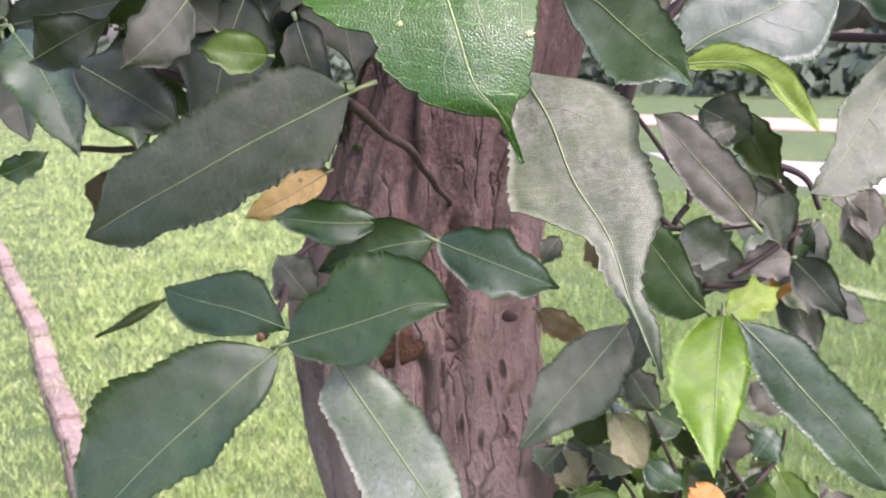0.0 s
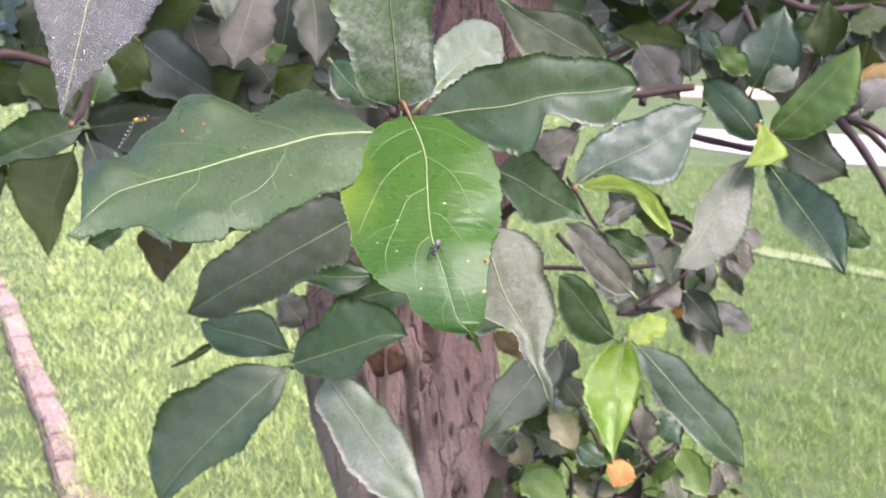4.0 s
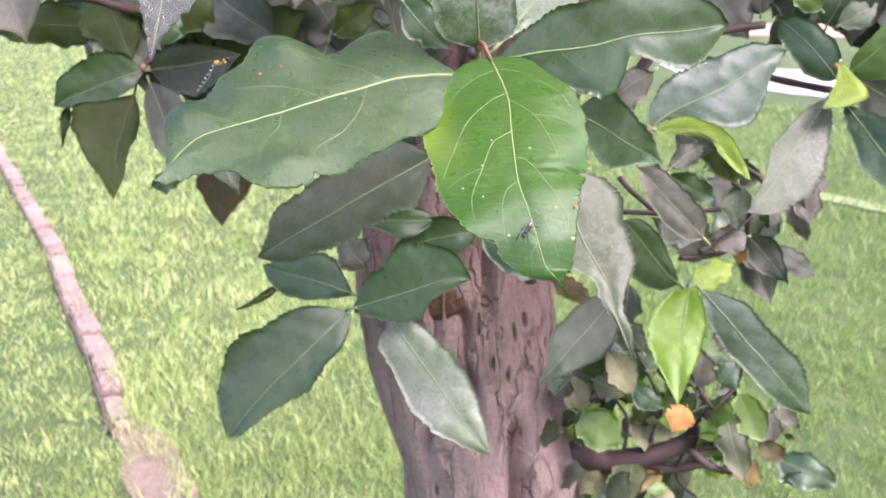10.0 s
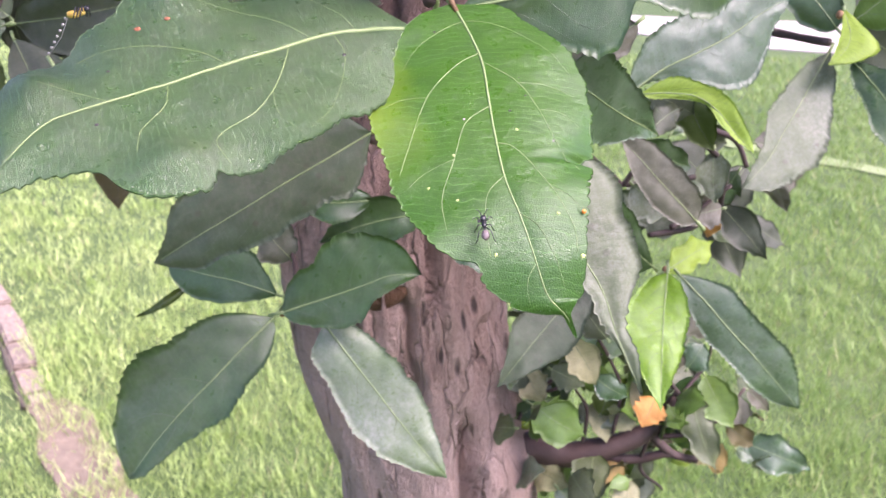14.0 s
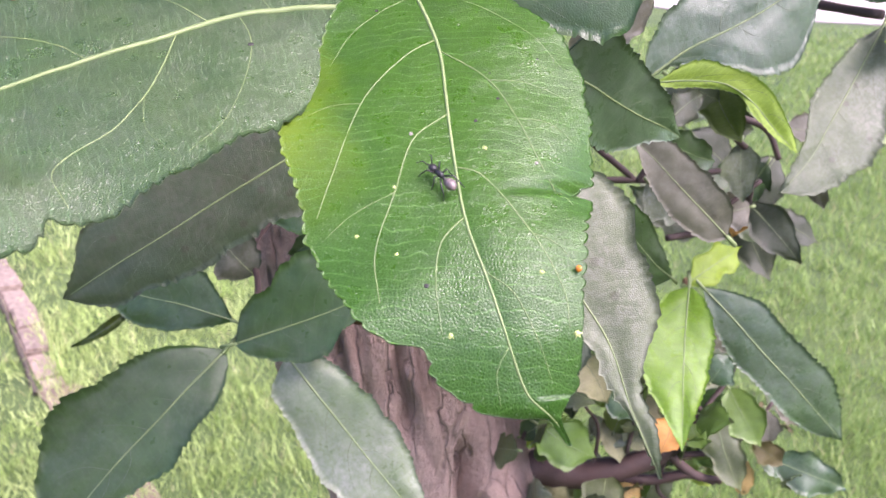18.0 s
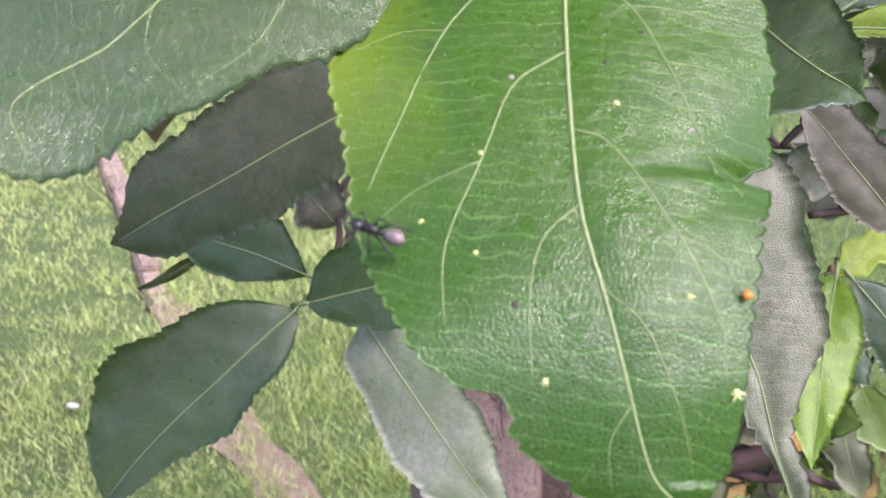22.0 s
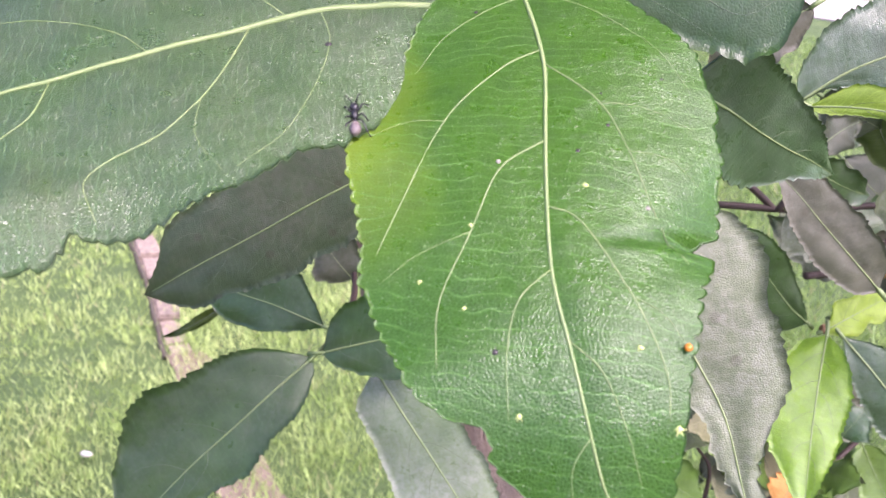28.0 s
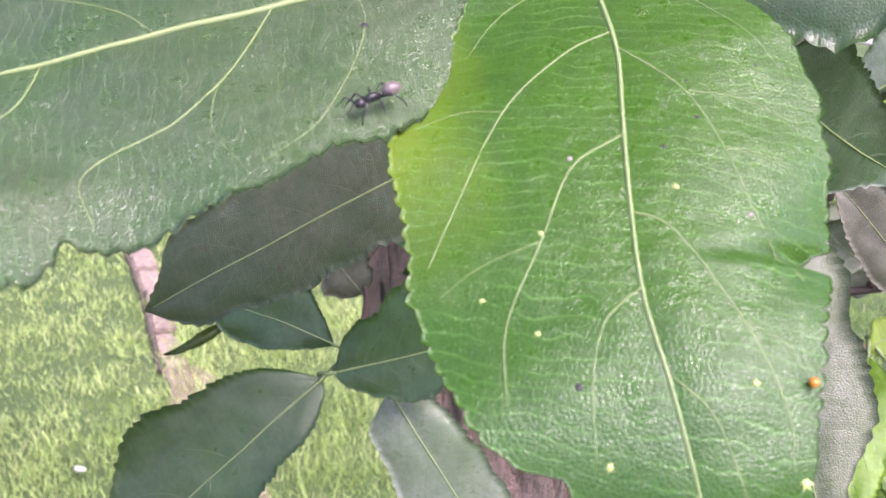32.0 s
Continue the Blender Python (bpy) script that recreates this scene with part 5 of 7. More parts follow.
leaf((0.240, 0.665, 1.491), (0.257, 0.667, 1.482), (0.272, -0.900, 0.341), 0.014, "olivedust")
leaf((0.262, 0.669, 1.486), (0.279, 0.671, 1.475), (0.257, -0.917, 0.306), 0.013, "gloss")
leaf((0.231, 0.666, 1.469), (0.259, 0.668, 1.451), (0.285, -0.890, 0.355), 0.023, "limegreen")
leaf((0.226, 0.671, 1.486), (0.237, 0.668, 1.470), (0.205, -0.941, 0.270), 0.015, "beige")
leaf((0.220, 0.670, 1.489), (0.224, 0.666, 1.475), (0.144, -0.951, 0.274), 0.012, "dark")
leaf((0.232, 0.674, 1.492), (0.244, 0.681, 1.502), (0.105, -0.881, 0.461), 0.017, "olive")
leaf((0.295, 0.679, 1.487), (0.298, 0.686, 1.506), (-0.066, -0.931, 0.360), 0.019, "brown")
leaf((0.302, 0.684, 1.463), (0.309, 0.682, 1.451), (0.093, -0.972, 0.215), 0.013, "limegreen")
leaf((0.309, 0.683, 1.487), (0.317, 0.689, 1.499), (-0.046, -0.876, 0.481), 0.016, "gloss")
leaf((0.287, 0.699, 1.422), (0.297, 0.697, 1.408), (0.165, -0.955, 0.245), 0.021, "olivedust")
leaf((0.336, 0.698, 1.445), (0.351, 0.699, 1.434), (0.225, -0.939, 0.262), 0.012, "brownolive")
leaf((0.340, 0.704, 1.461), (0.343, 0.699, 1.444), (-0.096, -0.963, 0.253), 0.011, "brown")
leaf((0.346, 0.707, 1.463), (0.358, 0.706, 1.452), (0.147, -0.970, 0.194), 0.008, "brown")
leaf((0.333, 0.698, 1.414), (0.336, 0.704, 1.430), (-0.145, -0.911, 0.386), 0.010, "yellow")
leaf((0.274, 0.682, 1.449), (0.283, 0.688, 1.459), (0.001, -0.864, 0.503), 0.015, "beige")
leaf((0.267, 0.683, 1.456), (0.272, 0.689, 1.472), (-0.029, -0.920, 0.392), 0.014, "olive")
leaf((0.235, 0.683, 1.416), (0.250, 0.688, 1.419), (0.160, -0.814, 0.558), 0.018, "beige")
leaf((0.277, 0.678, 1.500), (0.264, 0.676, 1.506), (0.254, -0.918, 0.304), 0.016, "green")
leaf((0.314, 0.662, 1.518), (0.301, 0.662, 1.530), (0.149, -0.970, 0.190), 0.014, "brown")
leaf((0.109, 0.550, 1.581), (0.090, 0.541, 1.570), (0.271, -0.924, 0.269), 0.003, "olive", bow=.2, drip=.5)
leaf((-0.005, 0.574, 1.651), (-0.005, 0.566, 1.633), (0.593, -0.731, 0.337), 0.004, "olive", bow=.25, drip=.5)
leaf((0.084, 0.525, 1.663), (0.110, 0.513, 1.631), (0.319, -0.772, 0.550), 0.017, "gloss")
leaf((0.104, 0.507, 1.656), (0.128, 0.504, 1.666), (0.036, -0.946, -0.322), 0.013, "dark")
leaf((0.141, 0.519, 1.671), (0.132, 0.502, 1.654), (0.709, -0.655, 0.261), 0.015, "dark")
leaf((0.144, 0.559, 1.657), (0.129, 0.545, 1.659), (0.672, -0.739, -0.033), 0.012, "limegreen")
leaf((0.168, 0.524, 1.666), (0.176, 0.522, 1.646), (0.282, -0.928, 0.242), 0.011, "dark")
leaf((0.039, 0.567, 1.616), (0.055, 0.572, 1.624), (0.348, -0.937, -0.038), 0.009, "green")
leaf((0.065, 0.617, 1.624), (0.058, 0.618, 1.635), (0.399, -0.857, 0.326), 0.012, "olive")
leaf((0.080, 0.623, 1.634), (0.071, 0.623, 1.646), (0.334, -0.893, 0.302), 0.011, "olive")
leaf((0.222, 0.666, 1.584), (0.216, 0.662, 1.573), (0.132, -0.953, 0.271), 0.009, "dark")
leaf((0.234, 0.669, 1.584), (0.245, 0.668, 1.570), (0.119, -0.984, 0.135), 0.011, "brownolive")
leaf((0.273, 0.628, 1.640), (0.291, 0.630, 1.631), (0.100, -0.995, -0.025), 0.019, "dark")
leaf((0.288, 0.641, 1.638), (0.302, 0.639, 1.614), (-0.080, -0.996, 0.041), 0.014, "olive")
leaf((0.304, 0.650, 1.611), (0.306, 0.645, 1.589), (-0.142, -0.972, 0.187), 0.012, "dusty")
leaf((0.271, 0.648, 1.595), (0.288, 0.650, 1.582), (0.123, -0.990, 0.071), 0.020, "dusty")
leaf((0.333, 0.675, 1.602), (0.343, 0.672, 1.578), (-0.164, -0.985, 0.058), 0.010, "brown")
leaf((0.025, 0.685, 1.748), (0.052, 0.669, 1.710), (0.507, -0.606, 0.613), 0.027, "dark")
leaf((0.099, 0.659, 1.685), (0.129, 0.666, 1.683), (0.226, -0.787, 0.574), 0.015, "dark")
leaf((0.041, 0.748, 1.686), (0.071, 0.757, 1.696), (0.135, -0.908, 0.396), 0.015, "brown")
leaf((0.100, 0.684, 1.755), (0.085, 0.696, 1.775), (0.495, -0.544, 0.678), 0.014, "olive")
leaf((-0.018, 0.742, 1.730), (0.020, 0.745, 1.707), (0.138, -0.981, 0.136), 0.029, "dark")
leaf((-0.012, 0.697, 1.672), (-0.043, 0.675, 1.647), (0.515, -0.852, 0.099), 0.022, "dark")
leaf((0.025, 0.658, 1.750), (0.037, 0.647, 1.772), (0.182, -0.828, -0.531), 0.016, "dark")
leaf((0.109, 0.618, 1.678), (0.097, 0.609, 1.622), (0.162, -0.979, 0.123), 0.034, "dark")
leaf((0.028, 0.692, 1.740), (0.049, 0.703, 1.697), (0.620, -0.778, 0.106), 0.030, "dark")
leaf((0.112, 0.697, 1.705), (0.136, 0.660, 1.647), (0.498, -0.618, 0.608), 0.041, "dark")
leaf((0.057, 0.711, 1.707), (0.037, 0.708, 1.664), (-0.642, 0.731, 0.229), 0.023, "olive")
leaf((0.043, 0.695, 1.754), (0.041, 0.689, 1.691), (0.188, -0.978, 0.088), 0.032, "dark")
leaf((0.060, 0.678, 1.688), (0.052, 0.678, 1.636), (0.479, -0.876, -0.055), 0.030, "dark")
leaf((0.068, 0.662, 1.747), (0.095, 0.689, 1.762), (0.231, -0.636, 0.736), 0.024, "dark")
leaf((0.077, 0.728, 1.708), (0.053, 0.746, 1.728), (0.266, -0.532, 0.804), 0.021, "dark")
leaf((0.017, 0.732, 1.698), (0.007, 0.725, 1.628), (0.258, -0.964, 0.068), 0.039, "olive")
leaf((0.127, 0.635, 1.736), (0.149, 0.655, 1.738), (0.605, -0.723, 0.332), 0.017, "dark")
leaf((-0.017, 0.735, 1.699), (-0.078, 0.740, 1.699), (-0.076, -0.938, 0.337), 0.036, "dark")
leaf((0.042, 0.704, 1.676), (0.068, 0.705, 1.630), (0.534, -0.793, 0.292), 0.025, "brown")
leaf((0.007, 0.778, 1.741), (-0.041, 0.767, 1.688), (-0.200, -0.908, 0.369), 0.046, "dark")
leaf((0.025, 0.755, 1.717), (0.024, 0.775, 1.738), (0.559, -0.590, 0.583), 0.018, "dark")
leaf((0.017, 0.735, 1.744), (0.003, 0.697, 1.684), (0.110, -0.853, 0.510), 0.035, "dark")
leaf((-0.022, 0.743, 1.750), (-0.060, 0.734, 1.759), (0.286, -0.912, 0.294), 0.025, "dark")
leaf((0.083, 0.670, 1.703), (0.113, 0.693, 1.707), (0.425, -0.649, 0.631), 0.023, "brown")
leaf((0.080, 0.664, 1.722), (0.045, 0.646, 1.730), (0.430, -0.890, -0.152), 0.020, "dark")
leaf((0.000, 0.709, 1.682), (0.027, 0.719, 1.692), (0.236, -0.915, 0.326), 0.016, "dark")
leaf((0.063, 0.630, 1.752), (0.100, 0.647, 1.749), (0.419, -0.869, 0.265), 0.022, "brown")
leaf((0.083, 0.788, 1.753), (0.128, 0.787, 1.741), (0.054, -0.957, 0.285), 0.029, "dark")
leaf((0.069, 0.759, 1.690), (0.083, 0.726, 1.632), (-0.478, -0.802, 0.359), 0.037, "olive")
leaf((0.066, 0.658, 1.672), (0.036, 0.626, 1.646), (0.582, -0.769, 0.267), 0.028, "dark")
leaf((0.074, 0.625, 1.723), (0.027, 0.633, 1.712), (-0.221, -0.905, 0.364), 0.029, "olive")
leaf((-0.014, 0.738, 1.666), (0.001, 0.729, 1.689), (-0.781, -0.552, 0.292), 0.014, "brown")
leaf((0.041, 0.771, 1.704), (0.049, 0.732, 1.644), (0.465, -0.714, 0.524), 0.033, "dark")
leaf((0.085, 0.646, 1.702), (0.119, 0.617, 1.665), (0.223, -0.664, 0.714), 0.030, "dark")
leaf((0.076, 0.701, 1.707), (0.109, 0.686, 1.652), (0.498, -0.707, 0.502), 0.035, "dark")
leaf((0.098, 0.692, 1.727), (0.063, 0.692, 1.701), (-0.481, -0.605, 0.635), 0.021, "dark")
leaf((0.047, 0.613, 1.706), (0.044, 0.618, 1.667), (-0.363, -0.928, -0.088), 0.024, "olive")
leaf((0.026, 0.707, 1.742), (0.039, 0.710, 1.689), (0.560, -0.825, 0.078), 0.034, "olive")
leaf((0.050, 0.732, 1.755), (0.050, 0.717, 1.689), (0.213, -0.951, 0.223), 0.042, "dark")
leaf((0.088, 0.721, 1.673), (0.073, 0.721, 1.698), (0.267, -0.948, 0.172), 0.013, "dark")
leaf((0.042, 0.711, 1.707), (0.056, 0.673, 1.661), (0.291, -0.688, 0.665), 0.039, "brown")
leaf((0.104, 0.672, 1.749), (0.094, 0.668, 1.689), (0.125, -0.991, 0.040), 0.036, "dark")
leaf((0.015, 0.721, 1.672), (0.037, 0.720, 1.693), (0.385, -0.814, -0.435), 0.018, "brown")
leaf((0.003, 0.732, 1.691), (0.000, 0.715, 1.716), (0.994, -0.056, 0.098), 0.019, "dark")
leaf((-0.004, 0.750, 1.666), (0.037, 0.766, 1.668), (0.263, -0.711, 0.652), 0.025, "dark")
leaf((0.032, 0.773, 1.729), (0.040, 0.787, 1.757), (0.683, -0.705, 0.191), 0.016, "olive")
leaf((0.112, 0.624, 1.703), (0.094, 0.594, 1.705), (0.767, -0.427, 0.480), 0.022, "brown")
leaf((0.098, 0.626, 1.681), (0.114, 0.639, 1.693), (-0.001, -0.685, 0.728), 0.012, "dark")
leaf((0.011, 0.710, 1.702), (-0.001, 0.728, 1.730), (0.523, -0.587, 0.617), 0.016, "dark")
leaf((0.102, 0.622, 1.676), (0.135, 0.634, 1.682), (0.286, -0.929, 0.236), 0.017, "dark")
leaf((0.037, 0.692, 1.702), (0.025, 0.666, 1.655), (0.827, -0.555, 0.092), 0.028, "dark")
leaf((0.048, 0.726, 1.740), (0.023, 0.714, 1.693), (0.626, -0.769, -0.127), 0.029, "brown")
leaf((0.214, 0.763, 1.759), (0.230, 0.790, 1.779), (0.466, -0.698, 0.544), 0.020, "olive")
leaf((0.317, 0.791, 1.730), (0.359, 0.787, 1.713), (-0.226, -0.917, -0.330), 0.027, "olive")
leaf((0.196, 0.795, 1.748), (0.226, 0.823, 1.756), (0.688, -0.725, -0.026), 0.024, "dark")
leaf((0.233, 0.806, 1.751), (0.208, 0.804, 1.760), (0.266, -0.789, 0.553), 0.015, "green")
leaf((0.202, 0.808, 1.745), (0.151, 0.815, 1.741), (-0.088, -0.924, -0.372), 0.027, "olive")
leaf((0.252, 0.747, 1.720), (0.231, 0.722, 1.730), (0.738, -0.666, -0.108), 0.021, "green")
leaf((0.303, 0.859, 1.760), (0.311, 0.865, 1.783), (0.261, -0.958, 0.122), 0.012, "brown")
leaf((0.286, 0.829, 1.735), (0.322, 0.846, 1.710), (0.531, -0.823, 0.203), 0.026, "green")
leaf((0.198, 0.742, 1.739), (0.164, 0.710, 1.708), (0.519, -0.811, 0.268), 0.036, "dark")
leaf((0.314, 0.762, 1.758), (0.306, 0.739, 1.714), (-0.407, -0.774, 0.486), 0.029, "olive")
leaf((0.251, 0.816, 1.734), (0.289, 0.791, 1.707), (0.193, -0.578, 0.793), 0.027, "dark")
leaf((0.261, 0.807, 1.730), (0.294, 0.793, 1.718), (-0.400, -0.917, 0.006), 0.022, "olive")
leaf((0.255, 0.770, 1.734), (0.231, 0.761, 1.743), (0.184, -0.921, -0.343), 0.013, "brown")
leaf((0.308, 0.776, 1.752), (0.351, 0.788, 1.747), (0.280, -0.960, 0.010), 0.023, "olive")
leaf((0.223, 0.817, 1.717), (0.205, 0.776, 1.665), (0.886, -0.460, 0.053), 0.043, "dark")
leaf((0.301, 0.769, 1.727), (0.332, 0.778, 1.730), (0.209, -0.861, 0.463), 0.021, "brown")
leaf((0.218, 0.827, 1.760), (0.249, 0.793, 1.730), (0.104, -0.596, 0.796), 0.035, "green")
leaf((0.254, 0.753, 1.718), (0.239, 0.729, 1.685), (-0.364, -0.657, 0.661), 0.024, "dark")
leaf((0.235, 0.787, 1.757), (0.246, 0.762, 1.720), (0.423, -0.694, 0.583), 0.029, "green")
leaf((0.234, 0.826, 1.747), (0.271, 0.846, 1.756), (0.177, -0.654, 0.735), 0.024, "dark")
leaf((0.279, 0.826, 1.740), (0.310, 0.836, 1.751), (0.266, -0.953, 0.146), 0.022, "olive")
leaf((0.267, 0.767, 1.722), (0.223, 0.747, 1.712), (0.373, -0.912, 0.172), 0.027, "dark")
leaf((0.296, 0.791, 1.739), (0.326, 0.778, 1.749), (-0.121, -0.770, -0.627), 0.021, "brown")
leaf((0.289, 0.849, 1.720), (0.332, 0.844, 1.722), (-0.114, -0.982, 0.150), 0.026, "dark")
leaf((0.284, 0.774, 1.727), (0.259, 0.774, 1.737), (0.240, -0.700, 0.672), 0.013, "dark")
leaf((0.184, 0.770, 1.750), (0.173, 0.748, 1.709), (-0.134, -0.861, 0.491), 0.028, "dark")
leaf((0.383, 0.842, 1.708), (0.387, 0.800, 1.658), (-0.313, -0.741, 0.594), 0.040, "dark")
leaf((0.446, 0.819, 1.724), (0.438, 0.781, 1.684), (-0.313, -0.656, 0.687), 0.033, "dark")
leaf((0.392, 0.779, 1.741), (0.424, 0.754, 1.731), (-0.532, -0.791, 0.302), 0.025, "olive")
leaf((0.329, 0.829, 1.699), (0.361, 0.845, 1.711), (0.486, -0.870, -0.086), 0.020, "green")
leaf((0.433, 0.801, 1.751), (0.456, 0.808, 1.713), (-0.574, -0.673, -0.467), 0.023, "olive")
leaf((0.352, 0.820, 1.761), (0.311, 0.795, 1.760), (0.506, -0.835, -0.214), 0.023, "dark")
leaf((0.459, 0.858, 1.689), (0.430, 0.845, 1.653), (-0.327, -0.776, 0.539), 0.022, "olive")
leaf((0.323, 0.839, 1.725), (0.303, 0.821, 1.736), (0.582, -0.145, 0.800), 0.014, "olive")
leaf((0.410, 0.891, 1.743), (0.449, 0.895, 1.728), (0.270, -0.802, 0.533), 0.025, "dark")
leaf((0.429, 0.806, 1.725), (0.460, 0.818, 1.723), (0.379, -0.907, 0.186), 0.018, "brown")
leaf((0.369, 0.864, 1.716), (0.335, 0.866, 1.719), (0.058, -0.401, 0.914), 0.016, "green")
leaf((0.376, 0.783, 1.741), (0.356, 0.800, 1.757), (-0.555, -0.814, 0.173), 0.017, "green")
leaf((0.329, 0.827, 1.735), (0.296, 0.799, 1.742), (0.610, -0.773, -0.175), 0.023, "dark")
leaf((0.372, 0.830, 1.749), (0.352, 0.813, 1.763), (0.659, -0.752, -0.018), 0.013, "brown")
leaf((0.322, 0.771, 1.699), (0.333, 0.771, 1.711), (-0.402, -0.840, 0.364), 0.008, "green")
leaf((0.373, 0.810, 1.734), (0.348, 0.784, 1.697), (-0.307, -0.661, 0.684), 0.034, "dark")
leaf((0.419, 0.820, 1.693), (0.388, 0.777, 1.654), (0.259, -0.743, 0.617), 0.040, "dark")
leaf((0.389, 0.833, 1.709), (0.424, 0.843, 1.716), (0.002, -0.545, 0.839), 0.020, "olive")
leaf((0.400, 0.875, 1.686), (0.431, 0.866, 1.670), (-0.342, -0.925, -0.167), 0.022, "dark")
leaf((0.413, 0.870, 1.743), (0.397, 0.851, 1.766), (-0.394, -0.562, -0.727), 0.017, "green")
leaf((0.359, 0.782, 1.720), (0.377, 0.770, 1.733), (-0.192, -0.822, -0.536), 0.015, "green")
leaf((0.382, 0.846, 1.727), (0.341, 0.843, 1.731), (0.091, -0.974, 0.209), 0.026, "olive")
leaf((0.417, 0.868, 1.757), (0.381, 0.860, 1.765), (0.298, -0.576, 0.762), 0.023, "olive")
leaf((0.389, 0.804, 1.707), (0.371, 0.777, 1.665), (-0.576, -0.549, 0.605), 0.026, "brown")
leaf((0.363, 0.803, 1.755), (0.393, 0.794, 1.761), (-0.315, -0.936, 0.156), 0.017, "olive")
leaf((0.443, 0.884, 1.704), (0.438, 0.846, 1.647), (-0.532, -0.685, 0.498), 0.033, "olive")
leaf((0.446, 0.827, 1.758), (0.422, 0.786, 1.714), (-0.089, -0.704, 0.705), 0.039, "dark")
leaf((0.369, 0.832, 1.721), (0.334, 0.820, 1.701), (0.220, -0.958, 0.183), 0.024, "green")
leaf((0.453, 0.878, 1.701), (0.495, 0.895, 1.695), (0.389, -0.895, 0.219), 0.027, "green")
leaf((0.344, 0.829, 1.732), (0.331, 0.822, 1.678), (0.127, -0.986, 0.105), 0.031, "dark")
leaf((0.461, 0.893, 1.708), (0.472, 0.872, 1.730), (-0.602, -0.695, -0.393), 0.019, "dark")
leaf((0.407, 0.835, 1.716), (0.387, 0.806, 1.733), (0.697, -0.644, -0.314), 0.024, "dark")
leaf((0.391, 0.781, 1.699), (0.378, 0.785, 1.714), (-0.043, -0.977, 0.211), 0.013, "brown")
leaf((0.350, 0.795, 1.714), (0.314, 0.778, 1.707), (0.281, -0.808, 0.517), 0.023, "dark")
leaf((0.404, 0.774, 1.715), (0.364, 0.763, 1.710), (0.283, -0.956, -0.080), 0.023, "green")
leaf((0.356, 0.796, 1.757), (0.339, 0.795, 1.769), (0.252, -0.928, 0.276), 0.011, "dark")
leaf((0.352, 0.777, 1.692), (0.325, 0.779, 1.665), (-0.238, -0.957, 0.167), 0.020, "dark")
leaf((0.448, 0.865, 1.711), (0.429, 0.873, 1.730), (0.171, -0.825, 0.538), 0.013, "dark")
leaf((0.405, 0.854, 1.687), (0.416, 0.822, 1.654), (-0.186, -0.725, 0.663), 0.028, "dark")
leaf((0.386, 0.864, 1.686), (0.341, 0.871, 1.674), (-0.277, -0.799, 0.534), 0.026, "brown")
leaf((0.271, 0.694, 1.408), (0.264, 0.669, 1.406), (-0.426, 0.042, 0.904), 0.015, "olivedust")
leaf((0.271, 0.692, 1.419), (0.280, 0.675, 1.433), (0.141, -0.600, -0.787), 0.015, "brownolive")
leaf((0.269, 0.713, 1.409), (0.288, 0.699, 1.409), (-0.361, -0.457, 0.813), 0.013, "olivedust")
leaf((0.230, 0.685, 1.417), (0.253, 0.668, 1.419), (-0.484, -0.569, 0.664), 0.017, "beige")
leaf((0.223, 0.729, 1.433), (0.221, 0.729, 1.411), (0.353, -0.936, -0.005), 0.015, "dusty")
leaf((0.283, 0.678, 1.420), (0.281, 0.660, 1.405), (0.159, -0.638, 0.754), 0.015, "beige")
leaf((0.266, 0.723, 1.475), (0.247, 0.721, 1.478), (0.176, -0.790, 0.588), 0.013, "olivedust")
leaf((0.307, 0.716, 1.437), (0.319, 0.696, 1.429), (-0.386, -0.562, 0.732), 0.013, "limegreen")
leaf((0.236, 0.725, 1.420), (0.250, 0.717, 1.411), (0.058, -0.658, 0.751), 0.012, "limegreen")
leaf((0.223, 0.740, 1.459), (0.244, 0.722, 1.451), (-0.156, -0.555, 0.817), 0.020, "olivedust")
leaf((0.219, 0.690, 1.443), (0.204, 0.693, 1.421), (-0.427, -0.884, 0.189), 0.018, "dusty")
leaf((0.212, 0.734, 1.447), (0.211, 0.721, 1.425), (0.116, -0.852, 0.511), 0.014, "dusty")
leaf((0.319, 0.727, 1.407), (0.342, 0.730, 1.406), (0.076, -0.516, 0.853), 0.015, "beige")
leaf((0.310, 0.701, 1.447), (0.325, 0.702, 1.426), (-0.129, -0.979, -0.160), 0.015, "limegreen")
leaf((0.318, 0.709, 1.468), (0.306, 0.717, 1.436), (0.024, -0.967, -0.254), 0.021, "green")
leaf((0.236, 0.684, 1.442), (0.237, 0.667, 1.462), (-0.997, 0.019, 0.074), 0.015, "limegreen")
leaf((0.273, 0.722, 1.405), (0.272, 0.705, 1.426), (0.666, 0.560, 0.494), 0.015, "beige")
leaf((0.223, 0.672, 1.457), (0.236, 0.674, 1.466), (-0.088, -0.917, 0.388), 0.011, "green")
leaf((0.275, 0.754, 1.403), (0.280, 0.756, 1.417), (-0.780, -0.501, 0.375), 0.008, "beige")
leaf((0.249, 0.716, 1.401), (0.232, 0.696, 1.404), (0.617, -0.412, 0.671), 0.013, "olivedust")
leaf((0.314, 0.709, 1.439), (0.324, 0.697, 1.440), (-0.498, -0.381, 0.779), 0.008, "olivedust")
leaf((0.257, 0.745, 1.398), (0.239, 0.742, 1.388), (-0.031, -0.946, 0.322), 0.011, "olivedust")
leaf((0.274, 0.700, 1.410), (0.289, 0.689, 1.426), (-0.520, -0.849, -0.091), 0.015, "limegreen")
leaf((0.322, 0.738, 1.410), (0.298, 0.710, 1.420), (-0.152, 0.456, 0.877), 0.021, "brownolive")
leaf((0.247, 0.669, 1.416), (0.263, 0.677, 1.388), (0.642, -0.750, 0.158), 0.018, "shiny")
